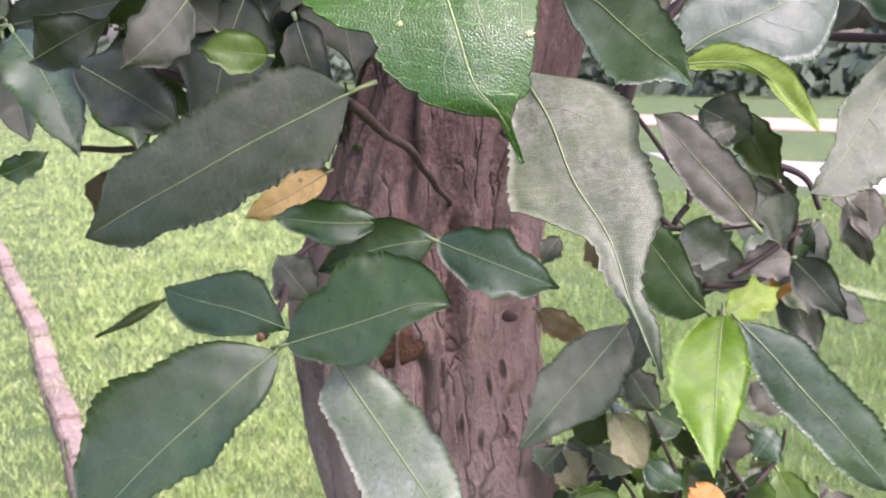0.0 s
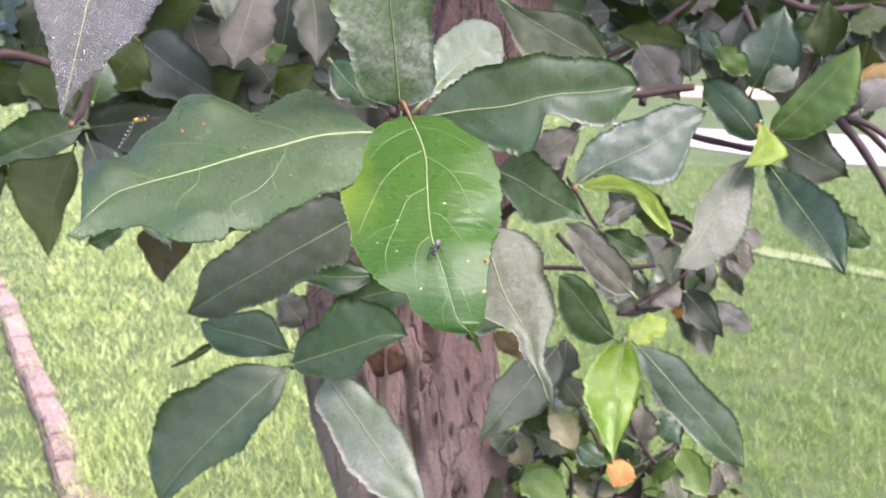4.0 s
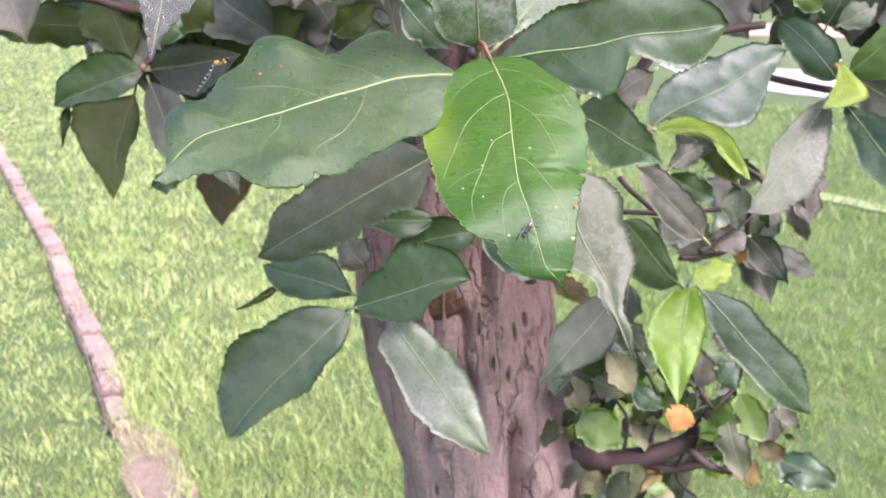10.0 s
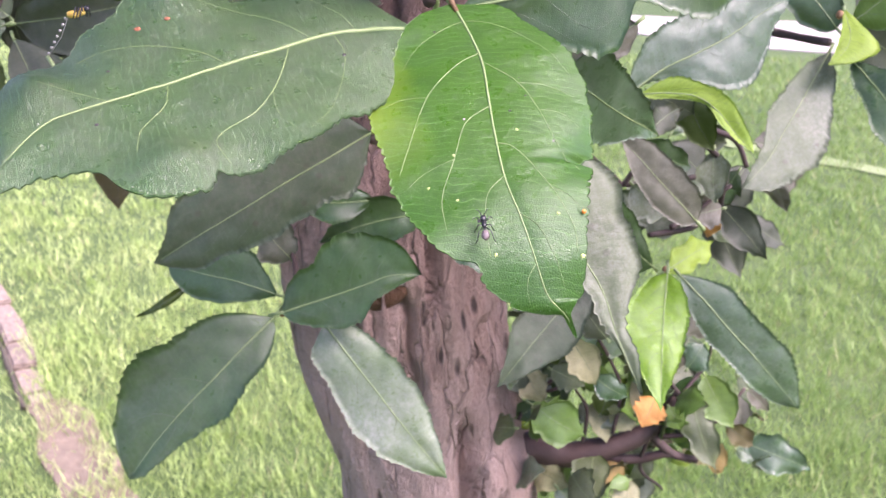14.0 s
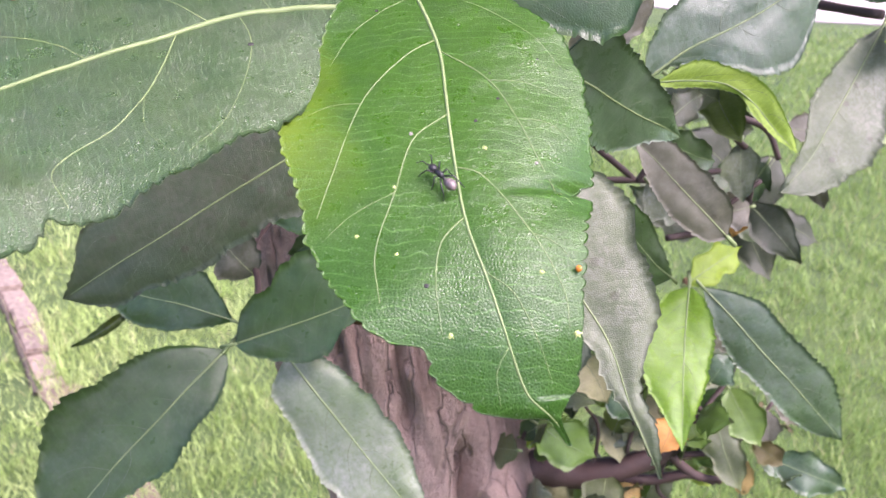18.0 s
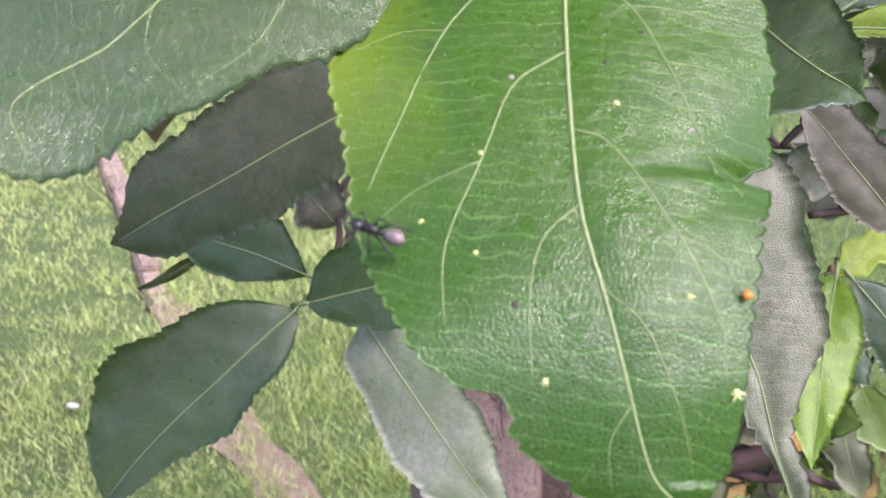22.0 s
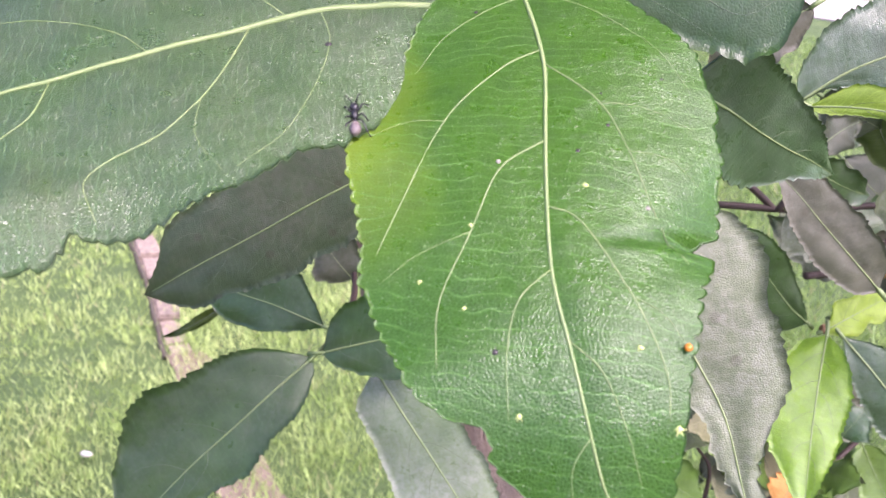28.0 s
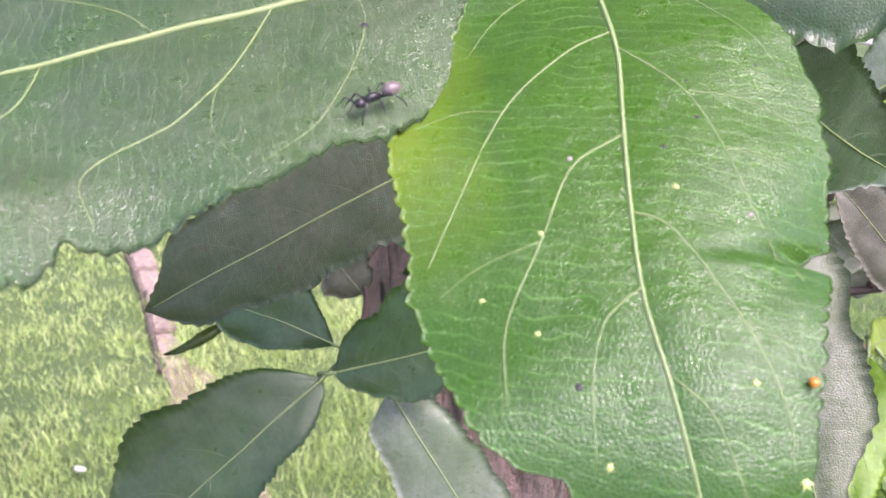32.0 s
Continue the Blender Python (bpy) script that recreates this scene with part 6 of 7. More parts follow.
leaf((0.233, 0.724, 1.458), (0.215, 0.689, 1.462), (0.498, -0.156, 0.853), 0.024, "olivedust")
leaf((0.265, 0.679, 1.433), (0.262, 0.650, 1.423), (-0.140, -0.315, 0.939), 0.020, "olivedust")
leaf((0.257, 0.739, 1.381), (0.252, 0.742, 1.356), (-0.807, -0.585, 0.080), 0.014, "limegreen")
leaf((0.288, 0.713, 1.468), (0.289, 0.683, 1.453), (-0.125, -0.473, 0.872), 0.020, "limegreen")
leaf((0.243, 0.751, 1.447), (0.257, 0.748, 1.461), (-0.162, -0.985, -0.056), 0.013, "olivedust")
leaf((0.253, 0.759, 1.447), (0.244, 0.769, 1.424), (-0.835, -0.542, 0.095), 0.018, "brownolive")
leaf((0.266, 0.694, 1.459), (0.271, 0.679, 1.441), (0.135, -0.728, 0.672), 0.014, "beige")
leaf((0.328, 0.773, 1.447), (0.337, 0.780, 1.425), (0.854, -0.473, 0.217), 0.013, "limegreen")
leaf((0.302, 0.736, 1.449), (0.296, 0.718, 1.439), (-0.681, -0.188, 0.708), 0.012, "olivedust")
leaf((0.278, 0.704, 1.427), (0.298, 0.714, 1.423), (0.448, -0.552, 0.703), 0.014, "olivedust")
leaf((0.211, 0.738, 1.461), (0.194, 0.742, 1.427), (0.282, -0.932, -0.228), 0.024, "dusty")
leaf((0.245, 0.690, 1.410), (0.231, 0.703, 1.406), (-0.529, -0.339, 0.778), 0.012, "brownolive")
leaf((0.327, 0.775, 1.421), (0.327, 0.747, 1.412), (0.230, -0.320, 0.919), 0.019, "beige")
leaf((0.298, 0.689, 1.444), (0.299, 0.677, 1.464), (0.994, -0.090, -0.067), 0.015, "olivedust")
leaf((0.296, 0.767, 1.460), (0.280, 0.741, 1.460), (0.766, -0.492, 0.413), 0.019, "brownolive")
leaf((0.217, 0.732, 1.416), (0.220, 0.743, 1.418), (-0.019, -0.197, 0.980), 0.007, "limegreen")
leaf((0.222, 0.695, 1.412), (0.229, 0.672, 1.402), (0.153, -0.353, 0.923), 0.015, "beige")
leaf((0.242, 0.732, 1.463), (0.247, 0.718, 1.438), (0.283, -0.800, 0.529), 0.019, "green")
leaf((0.319, 0.766, 1.408), (0.303, 0.769, 1.396), (-0.423, -0.824, 0.377), 0.010, "beige")
leaf((0.239, 0.727, 1.419), (0.220, 0.704, 1.413), (0.481, -0.549, 0.683), 0.017, "limegreen")
leaf((0.226, 0.670, 1.421), (0.239, 0.654, 1.438), (-0.858, -0.191, 0.477), 0.017, "shiny")
leaf((0.238, 0.729, 1.415), (0.249, 0.707, 1.398), (-0.679, -0.630, 0.375), 0.016, "limegreen")
leaf((0.278, 0.696, 1.470), (0.289, 0.685, 1.454), (-0.001, -0.830, 0.557), 0.013, "beige")
leaf((0.230, 0.695, 1.441), (0.216, 0.686, 1.443), (0.403, -0.440, 0.802), 0.010, "lime")
leaf((0.267, 0.754, 1.458), (0.254, 0.748, 1.448), (-0.183, -0.730, 0.659), 0.011, "olivedust")
leaf((0.298, 0.749, 1.375), (0.292, 0.717, 1.371), (0.329, -0.165, 0.930), 0.022, "olivedust")
leaf((0.321, 0.701, 1.420), (0.309, 0.703, 1.416), (-0.276, -0.752, 0.598), 0.006, "lime")
leaf((0.258, 0.738, 1.465), (0.267, 0.744, 1.470), (-0.087, -0.600, 0.795), 0.009, "olivedust")
leaf((0.278, 0.751, 1.393), (0.299, 0.740, 1.389), (-0.105, -0.549, 0.829), 0.014, "olivedust")
leaf((0.308, 0.768, 1.434), (0.321, 0.771, 1.404), (0.046, -0.996, -0.079), 0.017, "beige")
leaf((0.313, 0.729, 1.399), (0.313, 0.733, 1.409), (-0.327, -0.867, 0.375), 0.008, "limegreen")
leaf((0.232, 0.662, 1.469), (0.237, 0.643, 1.486), (0.646, -0.411, -0.643), 0.021, "limegreen")
leaf((0.271, 0.693, 1.420), (0.262, 0.704, 1.397), (-0.933, -0.044, 0.357), 0.019, "limegreen")
leaf((0.238, 0.675, 1.515), (0.236, 0.684, 1.515), (-0.240, -0.110, 0.965), 0.008, "limegreen")
leaf((0.267, 0.698, 1.413), (0.258, 0.694, 1.406), (0.036, -0.904, 0.426), 0.010, "limegreen")
leaf((0.287, 0.714, 1.405), (0.278, 0.717, 1.399), (-0.443, -0.885, 0.142), 0.009, "olivedust")
leaf((0.285, 0.705, 1.426), (0.273, 0.700, 1.422), (0.039, -0.724, 0.689), 0.010, "limegreen")
leaf((0.243, 0.692, 1.508), (0.249, 0.706, 1.505), (0.691, -0.424, -0.585), 0.013, "olivedust")
leaf((0.262, 0.712, 1.489), (0.271, 0.690, 1.490), (-0.470, -0.159, 0.868), 0.016, "limegreen")
leaf((0.294, 0.721, 1.501), (0.303, 0.737, 1.487), (-0.734, -0.188, -0.653), 0.019, "olivedust")
leaf((0.295, 0.721, 1.399), (0.291, 0.723, 1.381), (-0.544, -0.839, 0.012), 0.013, "olivedust")
leaf((0.223, 0.654, 1.462), (0.210, 0.666, 1.453), (-0.740, -0.432, 0.516), 0.015, "olivedust")
leaf((0.310, 0.694, 1.442), (0.317, 0.710, 1.441), (-0.124, 0.117, 0.985), 0.013, "olivedust")
leaf((0.301, 0.703, 1.481), (0.292, 0.680, 1.495), (0.942, -0.300, 0.147), 0.023, "olivedust")
leaf((0.256, 0.683, 1.512), (0.248, 0.654, 1.520), (0.181, 0.233, 0.956), 0.026, "olivedust")
leaf((0.264, 0.716, 1.480), (0.267, 0.693, 1.470), (-0.733, -0.365, 0.574), 0.017, "limegreen")
leaf((0.301, 0.702, 1.465), (0.292, 0.701, 1.465), (0.127, -0.733, 0.668), 0.008, "olivedust")
leaf((0.225, 0.663, 1.492), (0.220, 0.646, 1.489), (-0.383, -0.028, 0.923), 0.015, "shiny")
leaf((0.271, 0.682, 1.460), (0.278, 0.679, 1.461), (-0.399, -0.555, 0.730), 0.005, "olivedust")
leaf((0.238, 0.707, 1.416), (0.247, 0.720, 1.391), (0.373, -0.876, -0.306), 0.021, "limegreen")
leaf((0.262, 0.715, 1.458), (0.249, 0.706, 1.463), (0.583, -0.522, 0.623), 0.012, "limegreen")
leaf((0.253, 0.653, 1.438), (0.264, 0.631, 1.437), (-0.717, -0.378, 0.586), 0.019, "olivedust")
leaf((0.287, 0.725, 1.409), (0.295, 0.707, 1.420), (-0.207, 0.421, 0.883), 0.016, "beige")
leaf((0.258, 0.718, 1.429), (0.265, 0.734, 1.429), (0.684, -0.293, 0.669), 0.014, "olivedust")
leaf((0.280, 0.735, 1.450), (0.269, 0.743, 1.435), (-0.772, -0.578, 0.264), 0.017, "olivedust")
leaf((0.290, 0.699, 1.480), (0.303, 0.694, 1.481), (-0.251, -0.584, 0.772), 0.010, "olivedust")
leaf((0.287, 0.731, 1.458), (0.280, 0.720, 1.465), (0.864, -0.472, 0.176), 0.012, "olivedust")
leaf((0.273, 0.709, 1.476), (0.262, 0.682, 1.482), (0.828, -0.243, 0.505), 0.020, "limegreen")
leaf((0.268, 0.717, 1.402), (0.264, 0.693, 1.424), (0.831, 0.291, 0.474), 0.027, "dusty")
leaf((0.303, 0.694, 1.448), (0.305, 0.677, 1.461), (0.160, -0.593, -0.789), 0.017, "limegreen")
leaf((0.268, 0.690, 1.502), (0.262, 0.677, 1.503), (0.681, -0.316, 0.660), 0.011, "limegreen")
leaf((0.279, 0.700, 1.502), (0.271, 0.704, 1.498), (-0.390, 0.060, 0.919), 0.007, "olivedust")
leaf((0.305, 0.753, 1.484), (0.300, 0.721, 1.485), (0.750, -0.108, 0.652), 0.024, "limegreen")
leaf((0.269, 0.707, 1.461), (0.277, 0.706, 1.462), (-0.105, -0.399, 0.911), 0.005, "dusty")
leaf((0.283, 0.705, 1.460), (0.277, 0.676, 1.464), (0.936, -0.166, 0.311), 0.025, "limegreen")
leaf((0.262, 0.691, 1.489), (0.272, 0.677, 1.499), (-0.843, -0.427, 0.328), 0.016, "limegreen")
leaf((0.299, 0.726, 1.461), (0.300, 0.702, 1.477), (-0.875, -0.295, -0.384), 0.024, "limegreen")
leaf((0.291, 0.694, 1.515), (0.283, 0.684, 1.509), (0.415, -0.691, 0.592), 0.010, "olivedust")
leaf((0.231, 0.708, 1.435), (0.222, 0.699, 1.431), (0.714, -0.697, 0.065), 0.012, "beige")
leaf((0.274, 0.689, 1.470), (0.280, 0.695, 1.472), (0.650, -0.758, 0.055), 0.006, "lime")
leaf((0.249, 0.724, 1.486), (0.250, 0.701, 1.480), (0.096, -0.255, 0.962), 0.020, "limegreen")
leaf((0.266, 0.708, 1.463), (0.276, 0.705, 1.454), (0.435, -0.570, 0.697), 0.009, "beige")
leaf((0.244, 0.732, 1.462), (0.257, 0.725, 1.455), (0.127, -0.600, 0.790), 0.012, "olivedust")
leaf((0.276, 0.725, 1.471), (0.285, 0.705, 1.486), (-0.591, -0.620, -0.516), 0.022, "olivedust")
leaf((0.236, 0.681, 1.417), (0.240, 0.684, 1.399), (0.902, -0.397, 0.172), 0.013, "limegreen")
leaf((0.275, 0.718, 1.453), (0.263, 0.696, 1.461), (-0.758, 0.197, -0.621), 0.019, "dusty")
leaf((0.244, 0.705, 1.435), (0.259, 0.709, 1.433), (0.240, -0.956, -0.165), 0.011, "shiny")
leaf((0.284, 0.674, 1.422), (0.273, 0.668, 1.421), (0.276, -0.589, 0.760), 0.008, "limegreen")
leaf((0.240, 0.706, 1.488), (0.237, 0.703, 1.498), (0.046, -0.959, -0.280), 0.009, "olivedust")
leaf((0.220, 0.718, 1.493), (0.223, 0.703, 1.505), (-0.223, 0.575, 0.787), 0.016, "olivedust")
leaf((0.251, 0.680, 1.500), (0.247, 0.691, 1.504), (0.454, -0.185, 0.871), 0.009, "shiny")
leaf((0.307, 0.701, 1.491), (0.315, 0.717, 1.488), (0.171, 0.139, 0.975), 0.013, "olivedust")
leaf((0.231, 0.678, 1.456), (0.243, 0.663, 1.454), (-0.640, -0.583, 0.501), 0.017, "limegreen")
leaf((0.265, 0.699, 1.450), (0.275, 0.680, 1.451), (-0.595, -0.271, 0.757), 0.016, "shiny")
leaf((0.303, 0.727, 1.415), (0.288, 0.721, 1.412), (0.033, -0.569, 0.821), 0.011, "olivedust")
leaf((0.264, 0.681, 1.487), (0.260, 0.686, 1.468), (0.227, -0.935, -0.272), 0.015, "limegreen")
leaf((0.285, 0.705, 1.411), (0.272, 0.713, 1.402), (-0.645, -0.239, 0.726), 0.014, "lime")
leaf((0.273, 0.727, 1.487), (0.265, 0.715, 1.478), (0.309, -0.722, 0.619), 0.011, "olivedust")
leaf((0.306, 0.684, 1.469), (0.317, 0.668, 1.476), (-0.702, -0.216, 0.679), 0.017, "limegreen")
leaf((0.284, 0.714, 1.497), (0.296, 0.724, 1.484), (0.480, -0.851, -0.212), 0.014, "limegreen")
leaf((0.275, 0.717, 1.396), (0.279, 0.703, 1.410), (-0.948, 0.009, 0.317), 0.017, "olivedust")
leaf((0.292, 0.747, 1.477), (0.282, 0.758, 1.459), (0.171, -0.777, -0.606), 0.020, "limegreen")
leaf((0.309, 0.696, 1.492), (0.317, 0.710, 1.477), (0.874, -0.018, 0.485), 0.016, "olivedust")
leaf((0.297, 0.689, 1.461), (0.289, 0.667, 1.470), (-0.590, 0.501, 0.634), 0.021, "olivedust")
leaf((0.322, 0.756, 1.425), (0.313, 0.724, 1.424), (-0.430, 0.100, 0.897), 0.020, "beige")
leaf((0.319, 0.776, 1.438), (0.337, 0.793, 1.435), (0.691, -0.656, 0.304), 0.013, "olive")
leaf((0.332, 0.747, 1.432), (0.325, 0.724, 1.455), (0.377, -0.715, -0.590), 0.019, "beige")
leaf((0.364, 0.761, 1.415), (0.347, 0.737, 1.430), (0.469, 0.198, 0.861), 0.021, "brownolive")
leaf((0.346, 0.735, 1.455), (0.361, 0.746, 1.435), (-0.826, 0.142, -0.545), 0.018, "green")
leaf((0.358, 0.763, 1.388), (0.374, 0.760, 1.382), (0.142, -0.715, 0.684), 0.011, "gloss")
leaf((0.319, 0.758, 1.424), (0.316, 0.770, 1.398), (0.724, -0.593, -0.354), 0.016, "limegreen")
leaf((0.323, 0.713, 1.411), (0.325, 0.726, 1.415), (-0.342, -0.164, 0.925), 0.008, "olive")
leaf((0.329, 0.775, 1.438), (0.312, 0.758, 1.423), (0.147, -0.737, 0.660), 0.018, "olivedust")
leaf((0.352, 0.767, 1.412), (0.360, 0.762, 1.421), (-0.802, -0.350, 0.484), 0.007, "olive")
leaf((0.360, 0.706, 1.415), (0.354, 0.693, 1.430), (-0.394, 0.744, 0.539), 0.011, "green")
leaf((0.335, 0.768, 1.414), (0.322, 0.749, 1.430), (0.882, -0.438, 0.173), 0.016, "beige")
leaf((0.047, 0.633, 1.667), (0.061, 0.655, 1.669), (0.845, -0.534, -0.006), 0.016, "olive")
leaf((-0.004, 0.635, 1.674), (0.008, 0.622, 1.688), (-0.684, -0.724, -0.087), 0.011, "dark")
leaf((-0.040, 0.653, 1.687), (-0.050, 0.672, 1.706), (0.639, -0.346, 0.687), 0.017, "olive")
leaf((-0.025, 0.685, 1.656), (0.015, 0.681, 1.622), (0.644, -0.039, 0.764), 0.028, "dark")
leaf((-0.045, 0.652, 1.659), (-0.038, 0.669, 1.676), (0.071, -0.705, 0.706), 0.016, "dark")
leaf((0.044, 0.629, 1.669), (0.041, 0.600, 1.671), (0.856, -0.050, 0.515), 0.016, "dark")
leaf((0.000, 0.623, 1.675), (0.019, 0.610, 1.646), (0.695, -0.362, 0.622), 0.017, "dark")
leaf((-0.008, 0.611, 1.684), (-0.039, 0.618, 1.691), (-0.193, -0.981, 0.017), 0.018, "dark")
leaf((0.049, 0.619, 1.655), (0.077, 0.592, 1.622), (0.323, -0.584, 0.745), 0.031, "green")
leaf((0.056, 0.618, 1.669), (0.034, 0.617, 1.681), (0.384, -0.662, 0.643), 0.015, "olive")
leaf((0.004, 0.632, 1.691), (-0.007, 0.611, 1.693), (0.889, -0.456, 0.037), 0.012, "dark")
leaf((-0.055, 0.704, 1.680), (-0.013, 0.710, 1.667), (0.028, -0.941, -0.337), 0.026, "olive")
leaf((0.022, 0.684, 1.658), (0.012, 0.686, 1.622), (0.408, -0.899, -0.159), 0.020, "olive")
leaf((0.007, 0.606, 1.682), (0.026, 0.615, 1.686), (0.328, -0.871, 0.367), 0.011, "green")
leaf((0.292, 0.705, 1.605), (0.302, 0.725, 1.616), (0.621, -0.587, 0.519), 0.012, "green")
leaf((0.293, 0.704, 1.577), (0.268, 0.682, 1.578), (0.497, -0.554, 0.668), 0.022, "dusty")
leaf((0.292, 0.748, 1.569), (0.284, 0.733, 1.542), (-0.280, -0.804, 0.524), 0.020, "dark")
leaf((0.293, 0.710, 1.598), (0.322, 0.718, 1.571), (0.507, -0.804, 0.310), 0.023, "dark")
leaf((0.335, 0.738, 1.551), (0.362, 0.740, 1.536), (0.325, -0.836, 0.443), 0.016, "dark")
leaf((0.324, 0.698, 1.588), (0.314, 0.707, 1.562), (-0.370, -0.917, -0.150), 0.014, "green")
leaf((0.301, 0.725, 1.607), (0.325, 0.739, 1.592), (0.362, -0.897, -0.254), 0.017, "dark")
leaf((0.313, 0.729, 1.565), (0.327, 0.699, 1.548), (0.160, -0.424, 0.891), 0.022, "dusty")
leaf((0.323, 0.705, 1.582), (0.295, 0.688, 1.571), (0.122, -0.675, 0.728), 0.020, "green")
leaf((0.329, 0.705, 1.589), (0.313, 0.693, 1.562), (0.144, -0.936, 0.320), 0.021, "dark")
leaf((0.320, 0.726, 1.558), (0.335, 0.709, 1.528), (-0.119, -0.893, 0.435), 0.018, "dark")
leaf((0.337, 0.730, 1.595), (0.363, 0.744, 1.592), (0.438, -0.692, 0.574), 0.015, "brown")
leaf((0.123, 0.686, 1.642), (0.122, 0.679, 1.613), (0.789, -0.605, 0.102), 0.014, "brown")
leaf((0.095, 0.685, 1.652), (0.103, 0.706, 1.660), (0.386, -0.490, 0.782), 0.011, "olive")
leaf((0.113, 0.679, 1.627), (0.110, 0.662, 1.638), (-0.887, 0.368, 0.277), 0.011, "olive")
leaf((0.142, 0.674, 1.664), (0.159, 0.656, 1.669), (-0.723, -0.630, 0.282), 0.013, "brown")
leaf((0.124, 0.690, 1.606), (0.146, 0.681, 1.579), (0.153, -0.899, 0.409), 0.018, "olive")
leaf((0.145, 0.669, 1.624), (0.170, 0.659, 1.623), (-0.221, -0.601, 0.769), 0.014, "dark")
leaf((0.113, 0.665, 1.616), (0.115, 0.676, 1.583), (0.450, -0.857, -0.252), 0.016, "brown")
leaf((0.109, 0.663, 1.648), (0.119, 0.648, 1.659), (0.883, 0.356, -0.306), 0.012, "brown")
leaf((0.103, 0.672, 1.622), (0.095, 0.641, 1.614), (0.830, -0.330, 0.449), 0.016, "dark")
leaf((0.132, 0.680, 1.629), (0.155, 0.652, 1.611), (-0.120, -0.603, 0.789), 0.022, "olive")
leaf((0.010, 0.606, 1.715), (0.038, 0.598, 1.683), (0.456, -0.675, 0.580), 0.027, "dark")
leaf((0.030, 0.647, 1.723), (0.016, 0.618, 1.724), (0.882, -0.421, 0.212), 0.021, "olive")
leaf((-0.037, 0.668, 1.719), (-0.081, 0.678, 1.712), (-0.243, -0.701, 0.670), 0.029, "green")
leaf((0.028, 0.630, 1.733), (0.064, 0.615, 1.728), (-0.166, -0.624, 0.764), 0.025, "dark")
leaf((-0.066, 0.673, 1.742), (-0.034, 0.649, 1.708), (-0.369, -0.889, 0.270), 0.024, "green")
leaf((0.022, 0.627, 1.711), (0.042, 0.629, 1.717), (0.201, -0.945, -0.257), 0.013, "green")
leaf((-0.003, 0.605, 1.705), (0.025, 0.584, 1.672), (0.158, -0.777, 0.610), 0.028, "olive")
leaf((-0.037, 0.677, 1.720), (-0.068, 0.669, 1.707), (-0.006, -0.842, 0.540), 0.022, "olive")
leaf((0.036, 0.605, 1.725), (0.063, 0.589, 1.698), (0.555, -0.341, 0.759), 0.024, "olive")
leaf((-0.040, 0.679, 1.739), (-0.005, 0.656, 1.700), (0.394, -0.595, 0.700), 0.034, "dark")
leaf((0.031, 0.653, 1.711), (0.035, 0.638, 1.674), (0.589, -0.718, 0.371), 0.018, "green")
leaf((0.025, 0.620, 1.735), (0.024, 0.588, 1.734), (-0.195, -0.018, 0.981), 0.020, "olive")
leaf((0.013, 0.607, 1.732), (-0.007, 0.604, 1.696), (0.457, -0.869, -0.191), 0.025, "dark")
leaf((-0.002, 0.686, 1.739), (0.023, 0.679, 1.750), (-0.445, -0.519, 0.730), 0.015, "olive")
leaf((0.013, 0.676, 1.733), (0.040, 0.668, 1.692), (0.539, -0.684, 0.492), 0.029, "green")
leaf((0.020, 0.652, 1.732), (0.012, 0.651, 1.746), (-0.080, -0.991, -0.108), 0.010, "dark")


# ---- the lawn, brick edging and path ----
def ground_material():
    m, nt, bsdf = fresh("lawn_soil")
    tc = nt.nodes.new("ShaderNodeTexCoord").outputs["Object"]
    a, b, c3 = noise_tex(nt, tc, 0.9, 5), noise_tex(nt, tc, 7, 6), noise_tex(nt, tc, 90, 6)
    c = mixed(nt, ramp(nt, a, (0.35, 0.0), (0.65, 1.0)), (0.045, 0.085, 0.016), (0.095, 0.14, 0.032))
    c = mixed(nt, ramp(nt, b, (0.4, 0.0), (0.75, 0.8)), c, (0.028, 0.055, 0.012))
    c = mixed(nt, maths(nt, "MULTIPLY", c3, 0.5), c, (0.06, 0.09, 0.028))
    nt.links.new(c, bsdf.inputs["Base Color"])
    bsdf.inputs["Roughness"].default_value = 0.9
    nt.links.new(bumped(nt, c3, 0.8, 0.02), bsdf.inputs["Normal"])
    return m


M_LAWN = ground_material()
M_BRICK = plain("worn_brick", (0.085, 0.062, 0.048), (0.34, 0.26, 0.21), 0.9, 34, 0.9, 0.008)
M_PATH = plain("pale_path", (0.31, 0.27, 0.25), (0.40, 0.355, 0.33), 0.9, 2.5, 0.3, 0.01)
M_TRAIL = plain("worn_trail", (0.13, 0.18, 0.07), (0.20, 0.23, 0.11), 0.95, 6, 0.5, 0.01)
M_BARE = plain("bare_soil", (0.085, 0.066, 0.044), (0.22, 0.165, 0.12), 0.95, 22, 0.8, 0.012)
M_EARTH = plain("red_earth", (0.36, 0.21, 0.15), (0.45, 0.29, 0.21), 0.95, 3, 0.5, 0.02)


